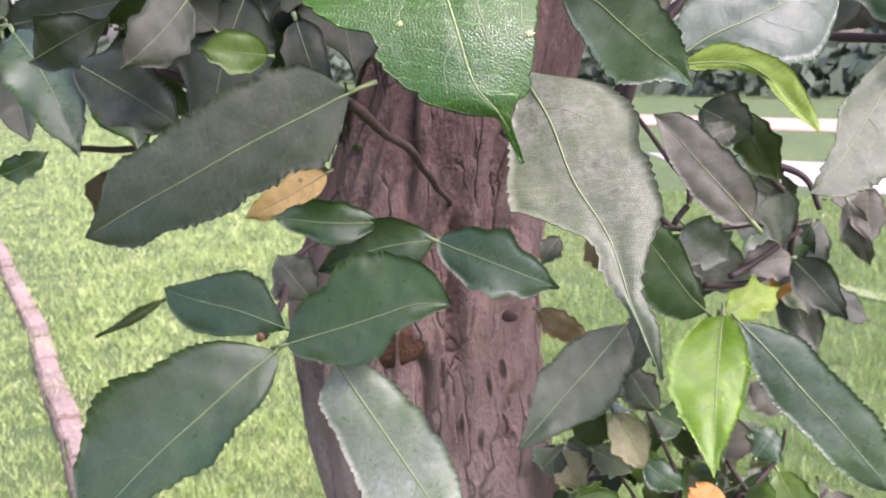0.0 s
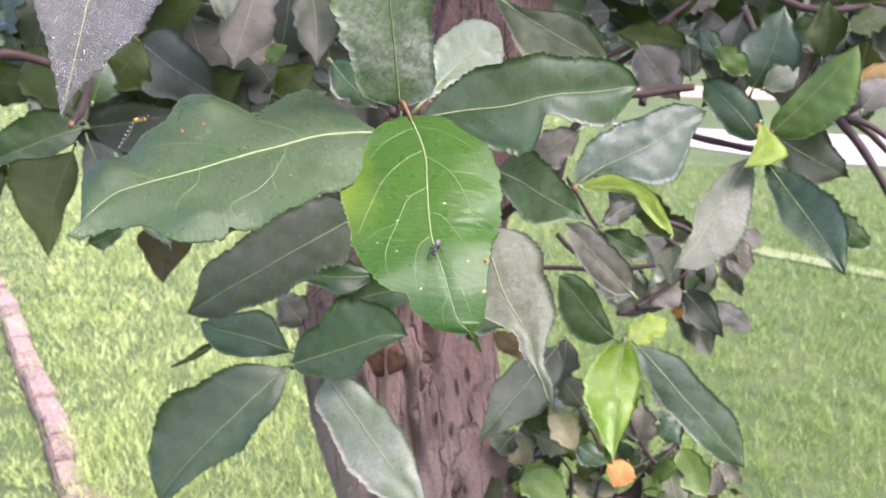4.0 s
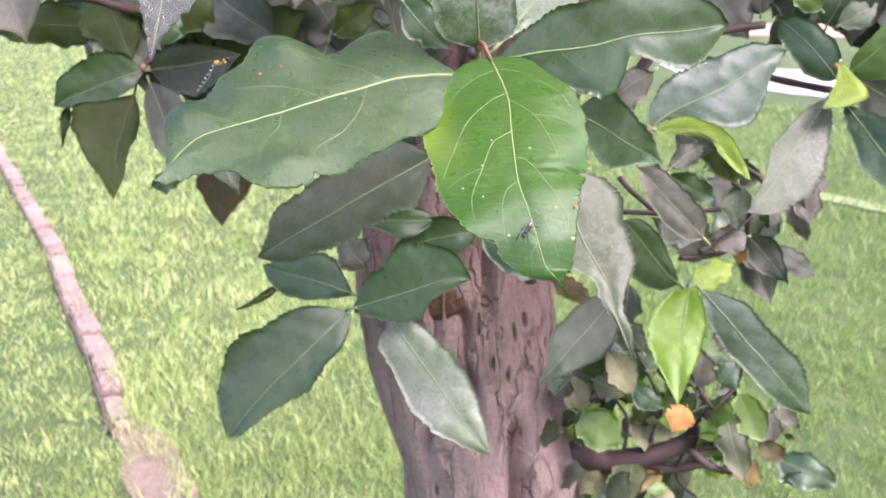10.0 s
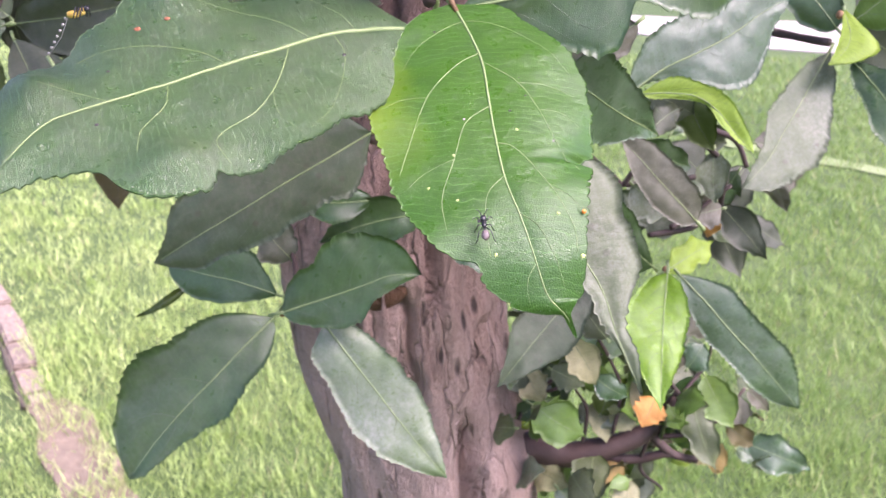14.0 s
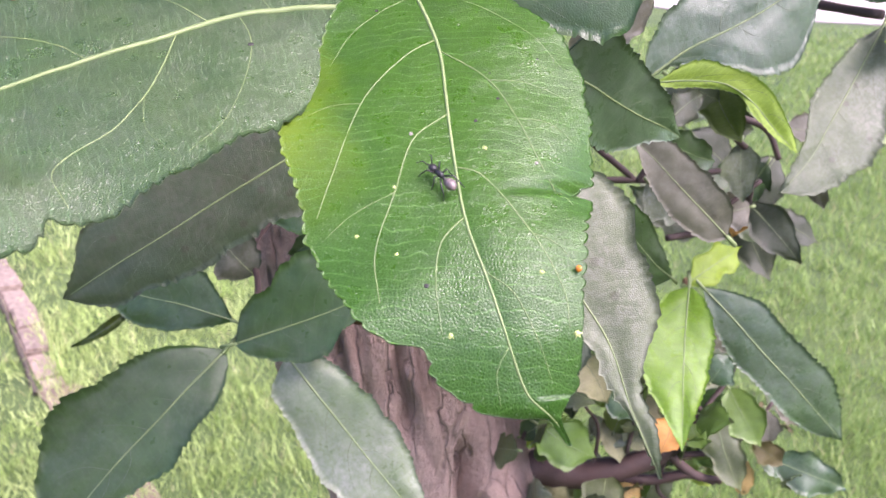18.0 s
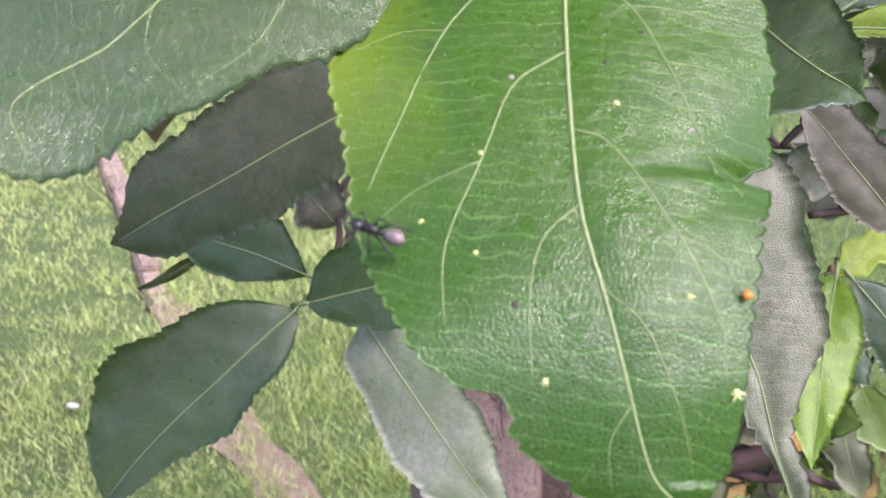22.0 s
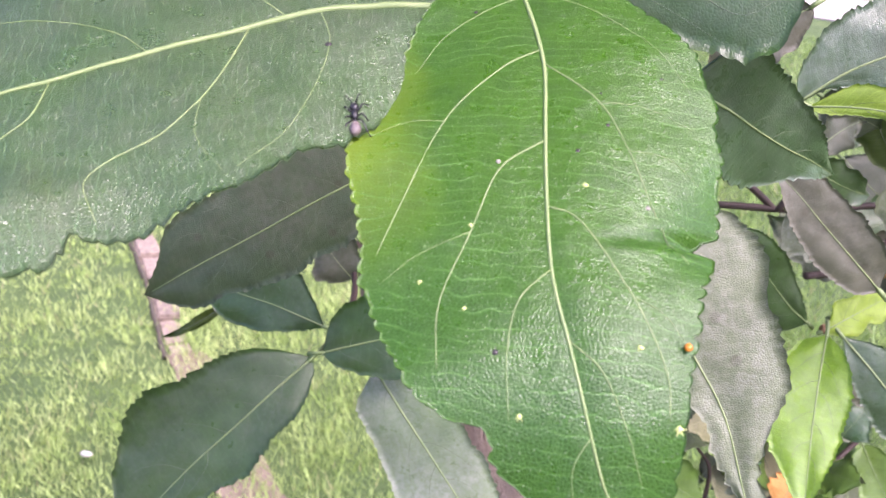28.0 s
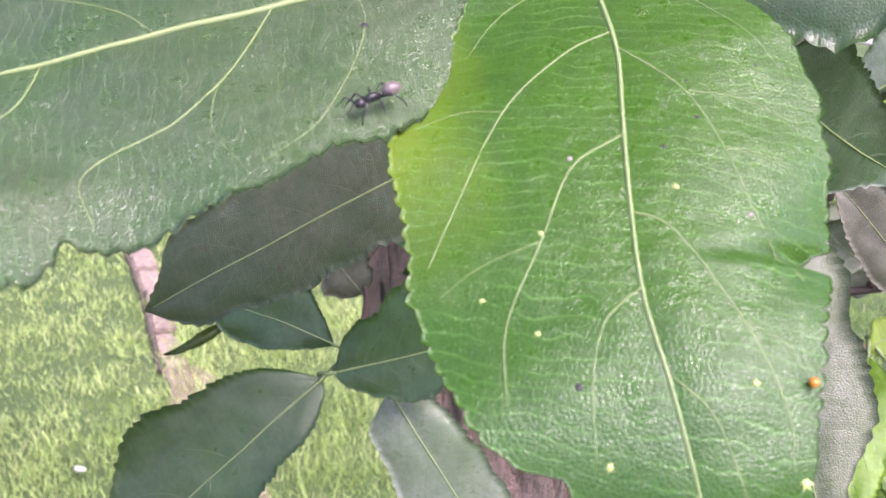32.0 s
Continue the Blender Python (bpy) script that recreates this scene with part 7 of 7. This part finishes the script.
def grass_material():
    m, nt, bsdf = fresh("grass_blades")
    geo = nt.nodes.new("ShaderNodeNewGeometry")
    tc = nt.nodes.new("ShaderNodeTexCoord").outputs["Object"]
    big = noise_tex(nt, tc, 3.5, 8, 0.75)
    tufts = noise_tex(nt, tc, 26, 4, 0.7)
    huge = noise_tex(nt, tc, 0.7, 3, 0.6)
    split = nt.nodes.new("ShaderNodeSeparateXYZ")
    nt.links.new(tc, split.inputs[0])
    # Lawn brightness is put into the blade colour: shaded green towards +x.
    east_shade = ramp(nt, maths(nt, "ADD", maths(nt, "MULTIPLY", maths(nt, "ADD", split.outputs[0], 1.55), 0.45), maths(nt, "MULTIPLY", maths(nt, "SUBTRACT", huge, 0.5), 0.8)), (0.05, 0.0), (0.75, 1.0))
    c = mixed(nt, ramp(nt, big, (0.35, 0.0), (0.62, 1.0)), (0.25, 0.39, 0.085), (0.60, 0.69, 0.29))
    c = mixed(nt, maths(nt, "MULTIPLY", east_shade, 0.85), c, (0.13, 0.25, 0.05))
    c = mixed(nt, ramp(nt, tufts, (0.40, 0.5), (0.56, 0.0)), c, (0.045, 0.10, 0.018))
    c = mixed(nt, ramp(nt, tufts, (0.56, 0.0), (0.68, 0.55)), c, (0.50, 0.60, 0.24))
    c = mixed(nt, maths(nt, "MULTIPLY", geo.outputs["Random Per Island"], 0.45), c, (0.45, 0.56, 0.175))
    c = mixed(nt, ramp(nt, geo.outputs["Random Per Island"], (0.93, 0.0), (0.95, 0.8)), c, (0.40, 0.36, 0.20))
    nt.links.new(c, bsdf.inputs["Base Color"])
    bsdf.inputs["Roughness"].default_value = 0.5
    glow = nt.nodes.new("ShaderNodeBsdfTranslucent")
    nt.links.new(c, glow.inputs[0])
    blend = nt.nodes.new("ShaderNodeMixShader")
    blend.inputs[0].default_value = 0.35
    nt.links.new(bsdf.outputs[0], blend.inputs[1])
    nt.links.new(glow.outputs[0], blend.inputs[2])
    nt.links.new(blend.outputs[0], nt.nodes["Material Output"].inputs[0])
    return m


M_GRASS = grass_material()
EDGE = [(-1.22, 2.40), (-1.60, 2.78), (-2.14, 3.39), (-2.60, 3.87), (-3.30, 4.65), (-4.15, 5.50), (-5.54, 6.91), (-8.17, 9.65), (-12.0, 13.6)]


def ground():
    n = 120
    verts, faces = [], []
    for i in range(n + 1):
        for j in range(n + 1):
            a, b = 2 * i / n - 1, 2 * j / n - 1
            x, y = 500 * a * abs(a) ** 2.2, 500 * b * abs(b) ** 2.2 + 2
            verts.append((x, y, 0.012 * noise.noise((x * 0.8, y * 0.8, 0))))
    for i in range(n):
        for j in range(n):
            q = i * (n + 1) + j
            faces.append((q, q + n + 1, q + n + 2, q + 1))
    tagged(new("ground", mesh_of("ground", verts, faces, [M_LAWN])), "green mown lawn", "lawn", kind="structure")


def edge_gap(xy):
    """Distance of ground points from the line of the edging."""
    best = np.full(len(xy), 1e9)
    for a, b in zip(EDGE[:-1], EDGE[1:]):
        a, b = np.array(a), np.array(b)
        d = b - a
        t = np.clip(((xy - a) @ d) / (d @ d), 0, 1)
        best = np.minimum(best, np.linalg.norm(xy - (a + t[:, None] * d), axis=1))
    return best


def grass():
    """Grass blades, thick near the tree and sparser away from it, joined."""
    rng = np.random.default_rng(7)
    n, m = 430000, 110000
    d = np.concatenate([1.1 + 24 * rng.random(n) ** 2.1, 0.12 + 11 * rng.random(m) ** 0.75])
    an = np.radians(np.concatenate([rng.uniform(-52, 42, n), rng.uniform(-180, 180, m)]))
    n += m
    x, y = 0.19 + d * np.sin(an), 0.15 + d * np.cos(an)
    xy = np.stack([x, y], 1)
    gap = edge_gap(xy)
    along, across = (x + 1.22 - y + 2.40) * 0.707, (x + 1.22 + y - 2.40) * 0.707
    soil = np.hypot(along / 0.52, across / 0.15) + 0.25 * np.sin(x * 23 + 2 * np.sin(y * 17))
    left = (x + y) < np.interp(y, [2.3, 5.5, 13.6], [1.14, 1.33, 1.6])
    keep = (gap > np.where(left, 0.095, 0.075) * rng.random(n) ** np.where(left, 0.5, 1.2) * np.clip(0.75 + 0.55 * np.sin(x * 5.3 + 1) + 0.5 * np.sin(y * 11), 0.1, 1.1)) & ((soil > 1) | (rng.random(n) < 0.60 + 0.35 * soil ** 2)) & ((y < 11.2) | (x < 0)) & (np.hypot(x - 0.14, y - 0.64) > 0.1)
    lumps = np.sin(x * 11 + 2.2 * np.sin(y * 6.1)) * np.sin(y * 12 + 2.2 * np.sin(x * 7.3)) + 0.6 * np.sin(x * 31 + 3 * np.sin(y * 17)) * np.sin(y * 29 + 3 * np.sin(x * 19))
    keep &= rng.random(n) < np.clip(0.85 + 0.4 * lumps, 0.5, 1.0)
    x, y, d, lumps = x[keep], y[keep], d[keep], lumps[keep]
    n = len(x)
    tuft = np.array([noise.noise((a * 2.1, b * 2.1, 0.0)) for a, b in zip(x[::7], y[::7])])
    tuft = np.repeat(tuft, 7)[:n]
    clump = 0.55 * lumps
    side = (x * 0.78 + (y - 1.9) * 0.62 + 0.9 * 0.78) > 0
    h = (0.018 + 0.026 * rng.random(n)) * (1 + 1.3 * tuft + 0.9 * clump) * np.where(side, 1.25, 0.8)
    w = (0.0012 + 0.0008 * rng.random(n)) * (0.6 + 0.26 * d)
    turn, lean = rng.uniform(0, 2 * np.pi, n), rng.uniform(0.1, 1.0, n) * h
    cx, sx = np.cos(turn), np.sin(turn)
    la = rng.uniform(0, 2 * np.pi, n)
    v = np.zeros((n, 4, 3), dtype=np.float32)
    for k, (f, hh, ll) in enumerate(((-1, 0, 0), (1, 0, 0), (0.25, 1.0, 1.0), (-0.25, 1.0, 1.0))):
        v[:, k, 0] = x + f * w * cx + ll * lean * np.cos(la)
        v[:, k, 1] = y + f * w * sx + ll * lean * np.sin(la)
        v[:, k, 2] = hh * h
    me = bpy.data.meshes.new("grass")
    me.vertices.add(4 * n)
    me.vertices.foreach_set("co", v.ravel())
    base = (np.arange(n) * 4)[:, None]
    loops = (base + np.array([[0, 1, 2, 3]])).astype(np.int32).ravel()
    me.loops.add(4 * n)
    me.loops.foreach_set("vertex_index", loops)
    me.polygons.add(n)
    starts = (np.arange(n) * 4).astype(np.int32)
    me.polygons.foreach_set("loop_start", starts)
    me.update(calc_edges=True)
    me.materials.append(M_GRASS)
    tagged(new("grass", me), "short lush green lawn grass", "grass", kind="stuff")


def edging():
    top = tagged(new("brick_edging"), "row of worn pale pink bricks sunk in the lawn", "edging")
    rnd = random.Random(11)
    me = []
    for s in range(5):
        bm = bmesh.new()
        bmesh.ops.create_cube(bm, size=1)
        bmesh.ops.scale(bm, vec=(0.225, 0.102, 0.11), verts=bm.verts)
        bmesh.ops.bevel(bm, geom=bm.edges[:], offset=0.010, segments=2, affect="EDGES")
        for v in bm.verts:
            v.co += Vector(noise.noise_vector(v.co * 9 + Vector((s * 5, 0, 0)))) * 0.014
        d = bpy.data.meshes.new("brick")
        bm.to_mesh(d)
        bm.free()
        d.materials.append(M_BRICK)
        me.append(d)
    line = [Vector((a, b, 0)) for a, b in EDGE[1:]]
    run, total = 0.0, sum((b - a).length for a, b in zip(line[:-1], line[1:]))
    while run < total - 0.3:
        left = run
        for a, b in zip(line[:-1], line[1:]):
            if left <= (b - a).length:
                break
            left -= (b - a).length
        p = a + (b - a).normalized() * left
        an = math.degrees(math.atan2((b - a).y, (b - a).x))
        ob = part("brick", rnd.choice(me), top)
        ob.matrix_basis = pose(p.x + rnd.uniform(-0.004, 0.004), p.y, -0.024 - 0.03 * max(0, 1 - run / 0.6) + rnd.uniform(-0.012, 0.006), rnd.uniform(-4, 4), rnd.uniform(-3, 3), an + rnd.uniform(-2, 2))
        run += 0.222


def flat_patch(name, pts, z, mat, label, cat, seed):
    """A low uneven patch of bare ground or path, a few millimetres thick."""
    bm = bmesh.new()
    ring = smooth_line([(*p, z) for p in pts] + [(*pts[0], z)], 80)[:-1]
    vs = [bm.verts.new(p + Vector((noise.noise(p * 4 + Vector((seed, 0, 0))), noise.noise(p * 4 + Vector((0, seed, 9))), 0)) * 0.06) for p in ring]
    f = bm.faces.new(vs)
    ext = bmesh.ops.extrude_face_region(bm, geom=[f])
    for v in ext["geom"]:
        if isinstance(v, bmesh.types.BMVert):
            v.co.z -= 0.03
    bmesh.ops.recalc_face_normals(bm, faces=bm.faces[:])
    me = bpy.data.meshes.new(name)
    bm.to_mesh(me)
    bm.free()
    me.materials.append(mat)
    return tagged(new(name, me), label, cat, kind="structure")


def kerb_shadow():
    """A dark strip along the far foot of the edging, standing for its shadow and the soil gap."""
    line = smooth_line([(a - 0.044, b - 0.041, 0) for a, b in EDGE[1:]], 90)
    verts, faces = [], []
    for i, p in enumerate(line):
        d = (line[min(i + 1, 89)] - line[max(i - 1, 0)]).normalized()
        out = Vector((-d.y, d.x, 0))
        w = 0.010 + 0.008 * noise.noise(p * 4)
        for k, z in ((-1.0, 0.004), (-0.6, 0.022), (0.6, 0.024), (1.0, 0.004)):
            verts.append(p + out * (w * k + 0.006 * noise.noise(p * 9)) + Vector((0, 0, z)))
    for i in range(len(line) - 1):
        for k in range(3):
            q = 4 * i + k
            faces.append((q, q + 1, q + 5, q + 4))
    tagged(new("soil_strip", mesh_of("soil_strip", verts, faces, [M_KERB_SHADOW])), "dark strip for the soil gap and shadow along the brick edging", "soil", kind="structure")


# Dark colour that paints the edging's shadow over the soil gap beside it.
M_KERB_SHADOW = plain("kerb_shadow_soil", (0.05, 0.04, 0.028), (0.10, 0.08, 0.055), 0.95, 40, 0.9, 0.01)
ground()
grass()
edging()
kerb_shadow()
flat_patch("road", [(0.2, 15.6), (3, 14.9), (12, 14.2), (26, 14.6), (26, 11.4), (12, 11.0), (4, 11.5), (1.2, 13.0)], 0.02, M_PATH, "pale sunlit concrete road across the lawn", "road", 3)
flat_patch("trail", [(1.3, 7.3), (2.6, 6.3), (4.5, 5.2), (4.6, 5.0), (2.6, 6.1), (1.2, 7.1)], 0.018, M_TRAIL, "narrow worn pale trail in the grass", "trail", 4)
flat_patch("bare_patch", [(-1.66, 2.74), (-1.44, 2.50), (-1.20, 2.26), (-0.88, 2.00), (-0.62, 1.84), (-0.50, 1.90), (-0.62, 2.04), (-0.86, 2.20), (-1.08, 2.44), (-1.34, 2.70), (-1.54, 2.86)], 0.009, M_BARE, "bare pinkish earth where the edging ends", "soil", 8)
flat_patch("earth_bank", [(-8, 24), (4, 21), (20, 20), (30, 22), (30, 26), (4, 25), (-8, 27)], 0.03, M_EARTH, "strip of bare reddish earth", "soil", 5)


def far_shrubs():
    """A dark belt of shrubs and trees beyond the road, joined."""
    rnd = random.Random(31)
    verts, faces = [], []
    for k in range(90):
        x, y = rnd.uniform(-40, 60), rnd.uniform(38, 58)
        h, r = rnd.uniform(1.5, 4.5), rnd.uniform(1.2, 3.2)
        for _ in range(150):
            d = Vector((rnd.gauss(0, 1), rnd.gauss(0, 1), rnd.gauss(0, 1))).normalized()
            p = Vector((x + r * d.x, y + r * d.y, max(0.1, h * 0.5 + h * 0.5 * d.z)))
            a = Vector((rnd.gauss(0, 1), rnd.gauss(0, 1), rnd.gauss(0, 1))).normalized() * rnd.uniform(0.25, 0.6)
            b = a.orthogonal() * rnd.uniform(0.5, 1.0)
            q = len(verts)
            verts += [p - a, p + b, p + a, p - b]
            faces.append((q, q + 1, q + 2, q + 3))
    tagged(new("far_shrubs", mesh_of("far_shrubs", verts, faces, [M_SHRUB])), "distant belt of dark green shrubs", "shrubs", kind="stuff")


M_SHRUB = plain("shrub_leaves", (0.035, 0.06, 0.035), (0.06, 0.09, 0.05), 0.8, 3, 0.3, 0.05)
far_shrubs()


# ---- small things ----
def litter():
    top = tagged(new("litter_scrap", blob(0.013, (1.7, 0.9, 0.5), (-1.51, 2.13, 0.035), 6)), "crumpled white scrap lying in the grass", "litter")
    top.data.materials.append(M_SCRAP)


def tiny_insect():
    """The small yellow and black insect at the rim of the long leaf, with a beaded thread of silk."""
    top = tagged(new("tiny_insect"), "tiny yellow and black insect on the rim of a leaf", "insect")
    top.matrix_basis = Matrix.Translation(INSECT)
    for nm, at, sc, mat in (("abdomen", (-0.0012, 0, 0.0), (1.3, 0.7, 0.7), M_YELLOW), ("thorax", (0.0006, 0, 0.0005), (0.7, 0.6, 0.7), M_YELLOW), ("head", (0.0016, 0, 0.001), (0.5, 0.5, 0.5), M_ANT)):
        part(nm, blob(0.001, sc, at, 3), top).data.materials.append(mat)
    for k in range(6):
        sg, x = (-1) ** k, 0.0008 - 0.0006 * (k // 2)
        v, f = tube([(x, 0, 0.0004), (x + 0.0006, sg * 0.0012, 0.0014), (x + 0.0002, sg * 0.002, -0.0006)], [0.00015, 0.00013, 0.0001], 5)
        part("leg", mesh_of("leg", v, f, [M_ANT]), top)
    vv, ff = tube([(-0.002, 0, 0), (-0.006, 0.003, -0.0045), (-0.011, 0.006, -0.0085)], [0.00008] * 3, 5)
    part("thread", mesh_of("thread", vv, ff, [M_SCRAP]), top)
    for k in range(7):
        part("bead", blob(0.00028, (1, 1, 1), (-0.003 - 0.0013 * k, 0.0004 + 0.0009 * k, -0.0008 - 0.0012 * k), k), top).data.materials.append(M_SCRAP)


M_SCRAP = plain("white_scrap", (0.34, 0.31, 0.27), (0.46, 0.43, 0.40), 0.7, 60, 0.5, 0.003)
M_YELLOW = plain("insect_yellow", (0.55, 0.33, 0.04), (0.70, 0.50, 0.12), 0.5, 900, 0.3, 0.0002)
M_ANT = plain("ant_black", (0.012, 0.011, 0.014), (0.03, 0.026, 0.032), 0.38, 900, 0.4, 0.0001)
INSECT = (0.1533, 0.4256, 1.6906)
litter()
tiny_insect()


# ---- ant ----
M_ANT_GASTER = plain("ant_gaster_silver", (0.09, 0.07, 0.075), (0.22, 0.17, 0.165), 0.35, 1500, 0.5, 0.0001)


def ant():
    top = tagged(new("ant"), "small black ant with silvery grey abdomen walking on the leaf", "ant")

    def lump(nm, at, sc, mat, label=""):
        ob = part(nm, blob(0.001, sc, at, len(nm)), top, label)
        ob.data.materials.append(mat)
        return ob

    lump("head", (0.0020, 0, 0.0011), (0.62, 0.58, 0.48), M_ANT)
    lump("thorax", (0.0007, 0, 0.0012), (0.85, 0.42, 0.50), M_ANT)
    lump("waist", (-0.0003, 0, 0.0011), (0.28, 0.24, 0.36), M_ANT)
    lump("abdomen", (-0.0015, 0, 0.0013), (1.05, 0.72, 0.68), M_ANT_GASTER, "silvery grey abdomen")
    for sg in (-1, 1):
        for x0, x1 in ((0.0012, 0.0026), (0.0006, 0.0002), (0.0001, -0.0020)):
            v, f = tube([(x0, sg * 0.0003, 0.0011), (0.5 * (x0 + x1), sg * 0.0010, 0.0016), (x1, sg * 0.0014, 0.0006), (x1 * 1.1, sg * 0.0017, -0.0001)], [0.00012, 0.00011, 0.00008, 0.00006], 6)
            part("leg", mesh_of("leg", v, f, [M_ANT]), top)
        v, f = tube([(0.0025, sg * 0.0002, 0.0013), (0.0032, sg * 0.0007, 0.0019), (0.0041, sg * 0.0010, 0.0010)], [0.00009, 0.00008, 0.00006], 6)
        part("antenna", mesh_of("antenna", v, f, [M_ANT]), top)
    return top


the_ant = ant()


def motions():
    up_main, up_big = Vector((0.054, -0.551, 0.833)), Vector((0.121, -0.412, 0.903))
    keys = []
    for t, at, heading in ANT_ROWS:
        up = up_main if t < 29.8 else up_big
        x = Vector(heading)
        x = (x - x.dot(up) * up).normalized()
        m = Matrix((x, up.cross(x), up)).transposed().to_4x4()
        m.translation = Vector(at) + up * (0.0007 if t < 27 else 0.0002)
        keys.append((t, m))
    walk(the_ant, keys)
    # a breath of wind sways the low twig and the main leaf at the start
    for ob in SWAYING:
        m = ob.matrix_basis.copy()
        walk(ob, [(t, Matrix.Translation(d) @ m) for t, d in ((0, (0.0100, 0.0, -0.0035)), (1, (0.0045, 0.0, -0.001)), (2, (0.0065, 0.0, -0.0025)), (3.5, (0.002, 0.0, -0.001)), (4.6, (0, 0, 0)), (32, (0, 0, 0)))])
    m = the_leaf.matrix_basis.copy()
    walk(the_leaf, [(t, Matrix.Translation(d) @ m) for t, d in ((0, (-0.0025, 0.0, 0.0075)), (0.6, (-0.0008, 0.0, 0.002)), (1, (0, 0, 0)), (32, (0, 0, 0)))])


ANT_ROWS = [
    (0, (0.2331, 0.4272, 1.6666), (0.04, -0.83, -0.55)),
    (0.5, (0.2331, 0.4272, 1.6666), (0.04, -0.83, -0.55)),
    (1, (0.2347, 0.4241, 1.6644), (0.02, -0.83, -0.55)),
    (2, (0.2335, 0.4206, 1.6621), (-0.18, -0.83, -0.54)),
    (5, (0.2327, 0.4179, 1.6604), (-0.05, -0.83, -0.55)),
    (6, (0.2342, 0.4164, 1.6593), (-0.15, -0.83, -0.54)),
    (9, (0.2359, 0.4129, 1.6569), (-0.27, -0.81, -0.52)),
    (10, (0.2350, 0.4101, 1.6551), (-0.29, -0.81, -0.52)),
    (12, (0.2318, 0.4108, 1.6557), (-0.78, -0.55, -0.31)),
    (13, (0.2277, 0.4103, 1.6557), (-0.96, -0.25, -0.10)),
    (13.5, (0.2274, 0.4106, 1.6559), (-0.39, 0.76, 0.53)),
    (14, (0.2282, 0.4127, 1.6573), (-0.20, 0.81, 0.55)),
    (14.5, (0.2266, 0.4134, 1.6578), (-0.14, 0.82, 0.55)),
    (16.5, (0.2307, 0.4198, 1.6617), (-0.03, 0.83, 0.55)),
    (17, (0.2328, 0.4223, 1.6633), (0.16, 0.83, 0.54)),
    (17.5, (0.2296, 0.4243, 1.6648), (-0.32, 0.78, 0.54)),
    (18, (0.2273, 0.4273, 1.6670), (-0.70, 0.57, 0.42)),
    (18.5, (0.2227, 0.4295, 1.6687), (-0.96, -0.25, -0.10)),
    (19, (0.2227, 0.4295, 1.6687), (-0.99, -0.15, -0.04)),
    (19.5, (0.2238, 0.4300, 1.6690), (-0.86, -0.44, -0.24)),
    (20, (0.2215, 0.4274, 1.6674), (-0.85, -0.46, -0.25)),
    (21, (0.2189, 0.4185, 1.6617), (-0.01, -0.83, -0.55)),
    (22, (0.2149, 0.4176, 1.6613), (-0.98, 0.14, 0.16)),
    (22.5, (0.2129, 0.4227, 1.6649), (-0.58, 0.66, 0.47)),
    (23, (0.2105, 0.4272, 1.6680), (-0.50, 0.71, 0.50)),
    (24, (0.2098, 0.4298, 1.6698), (-0.63, 0.63, 0.46)),
    (25, (0.2101, 0.4294, 1.6695), (-0.66, 0.61, 0.44)),
    (25.5, (0.2087, 0.4307, 1.6704), (-0.71, 0.56, 0.42)),
    (27.5, (0.2048, 0.4344, 1.6731), (-0.44, 0.73, 0.51)),
    (28, (0.2044, 0.4354, 1.6738), (-0.36, 0.77, 0.53)),
    (28.5, (0.2034, 0.4364, 1.6745), (-0.39, 0.75, 0.52)),
    (29, (0.2051, 0.4360, 1.6742), (0.07, 0.83, 0.55)),
    (29.5, (0.2052, 0.4368, 1.6747), (-0.51, 0.70, 0.50)),
    (30, (0.2055, 0.4354, 1.6762), (-0.48, -0.82, -0.31)),
    (30.5, (0.2051, 0.4340, 1.6756), (-0.80, -0.58, -0.16)),
    (31, (0.2042, 0.4345, 1.6760), (-0.64, -0.73, -0.25)),
    (31.5, (0.2026, 0.4337, 1.6758), (-0.75, -0.63, -0.19)),
    (32, (0.2030, 0.4332, 1.6755), (-0.62, -0.74, -0.26)),
]
motions()
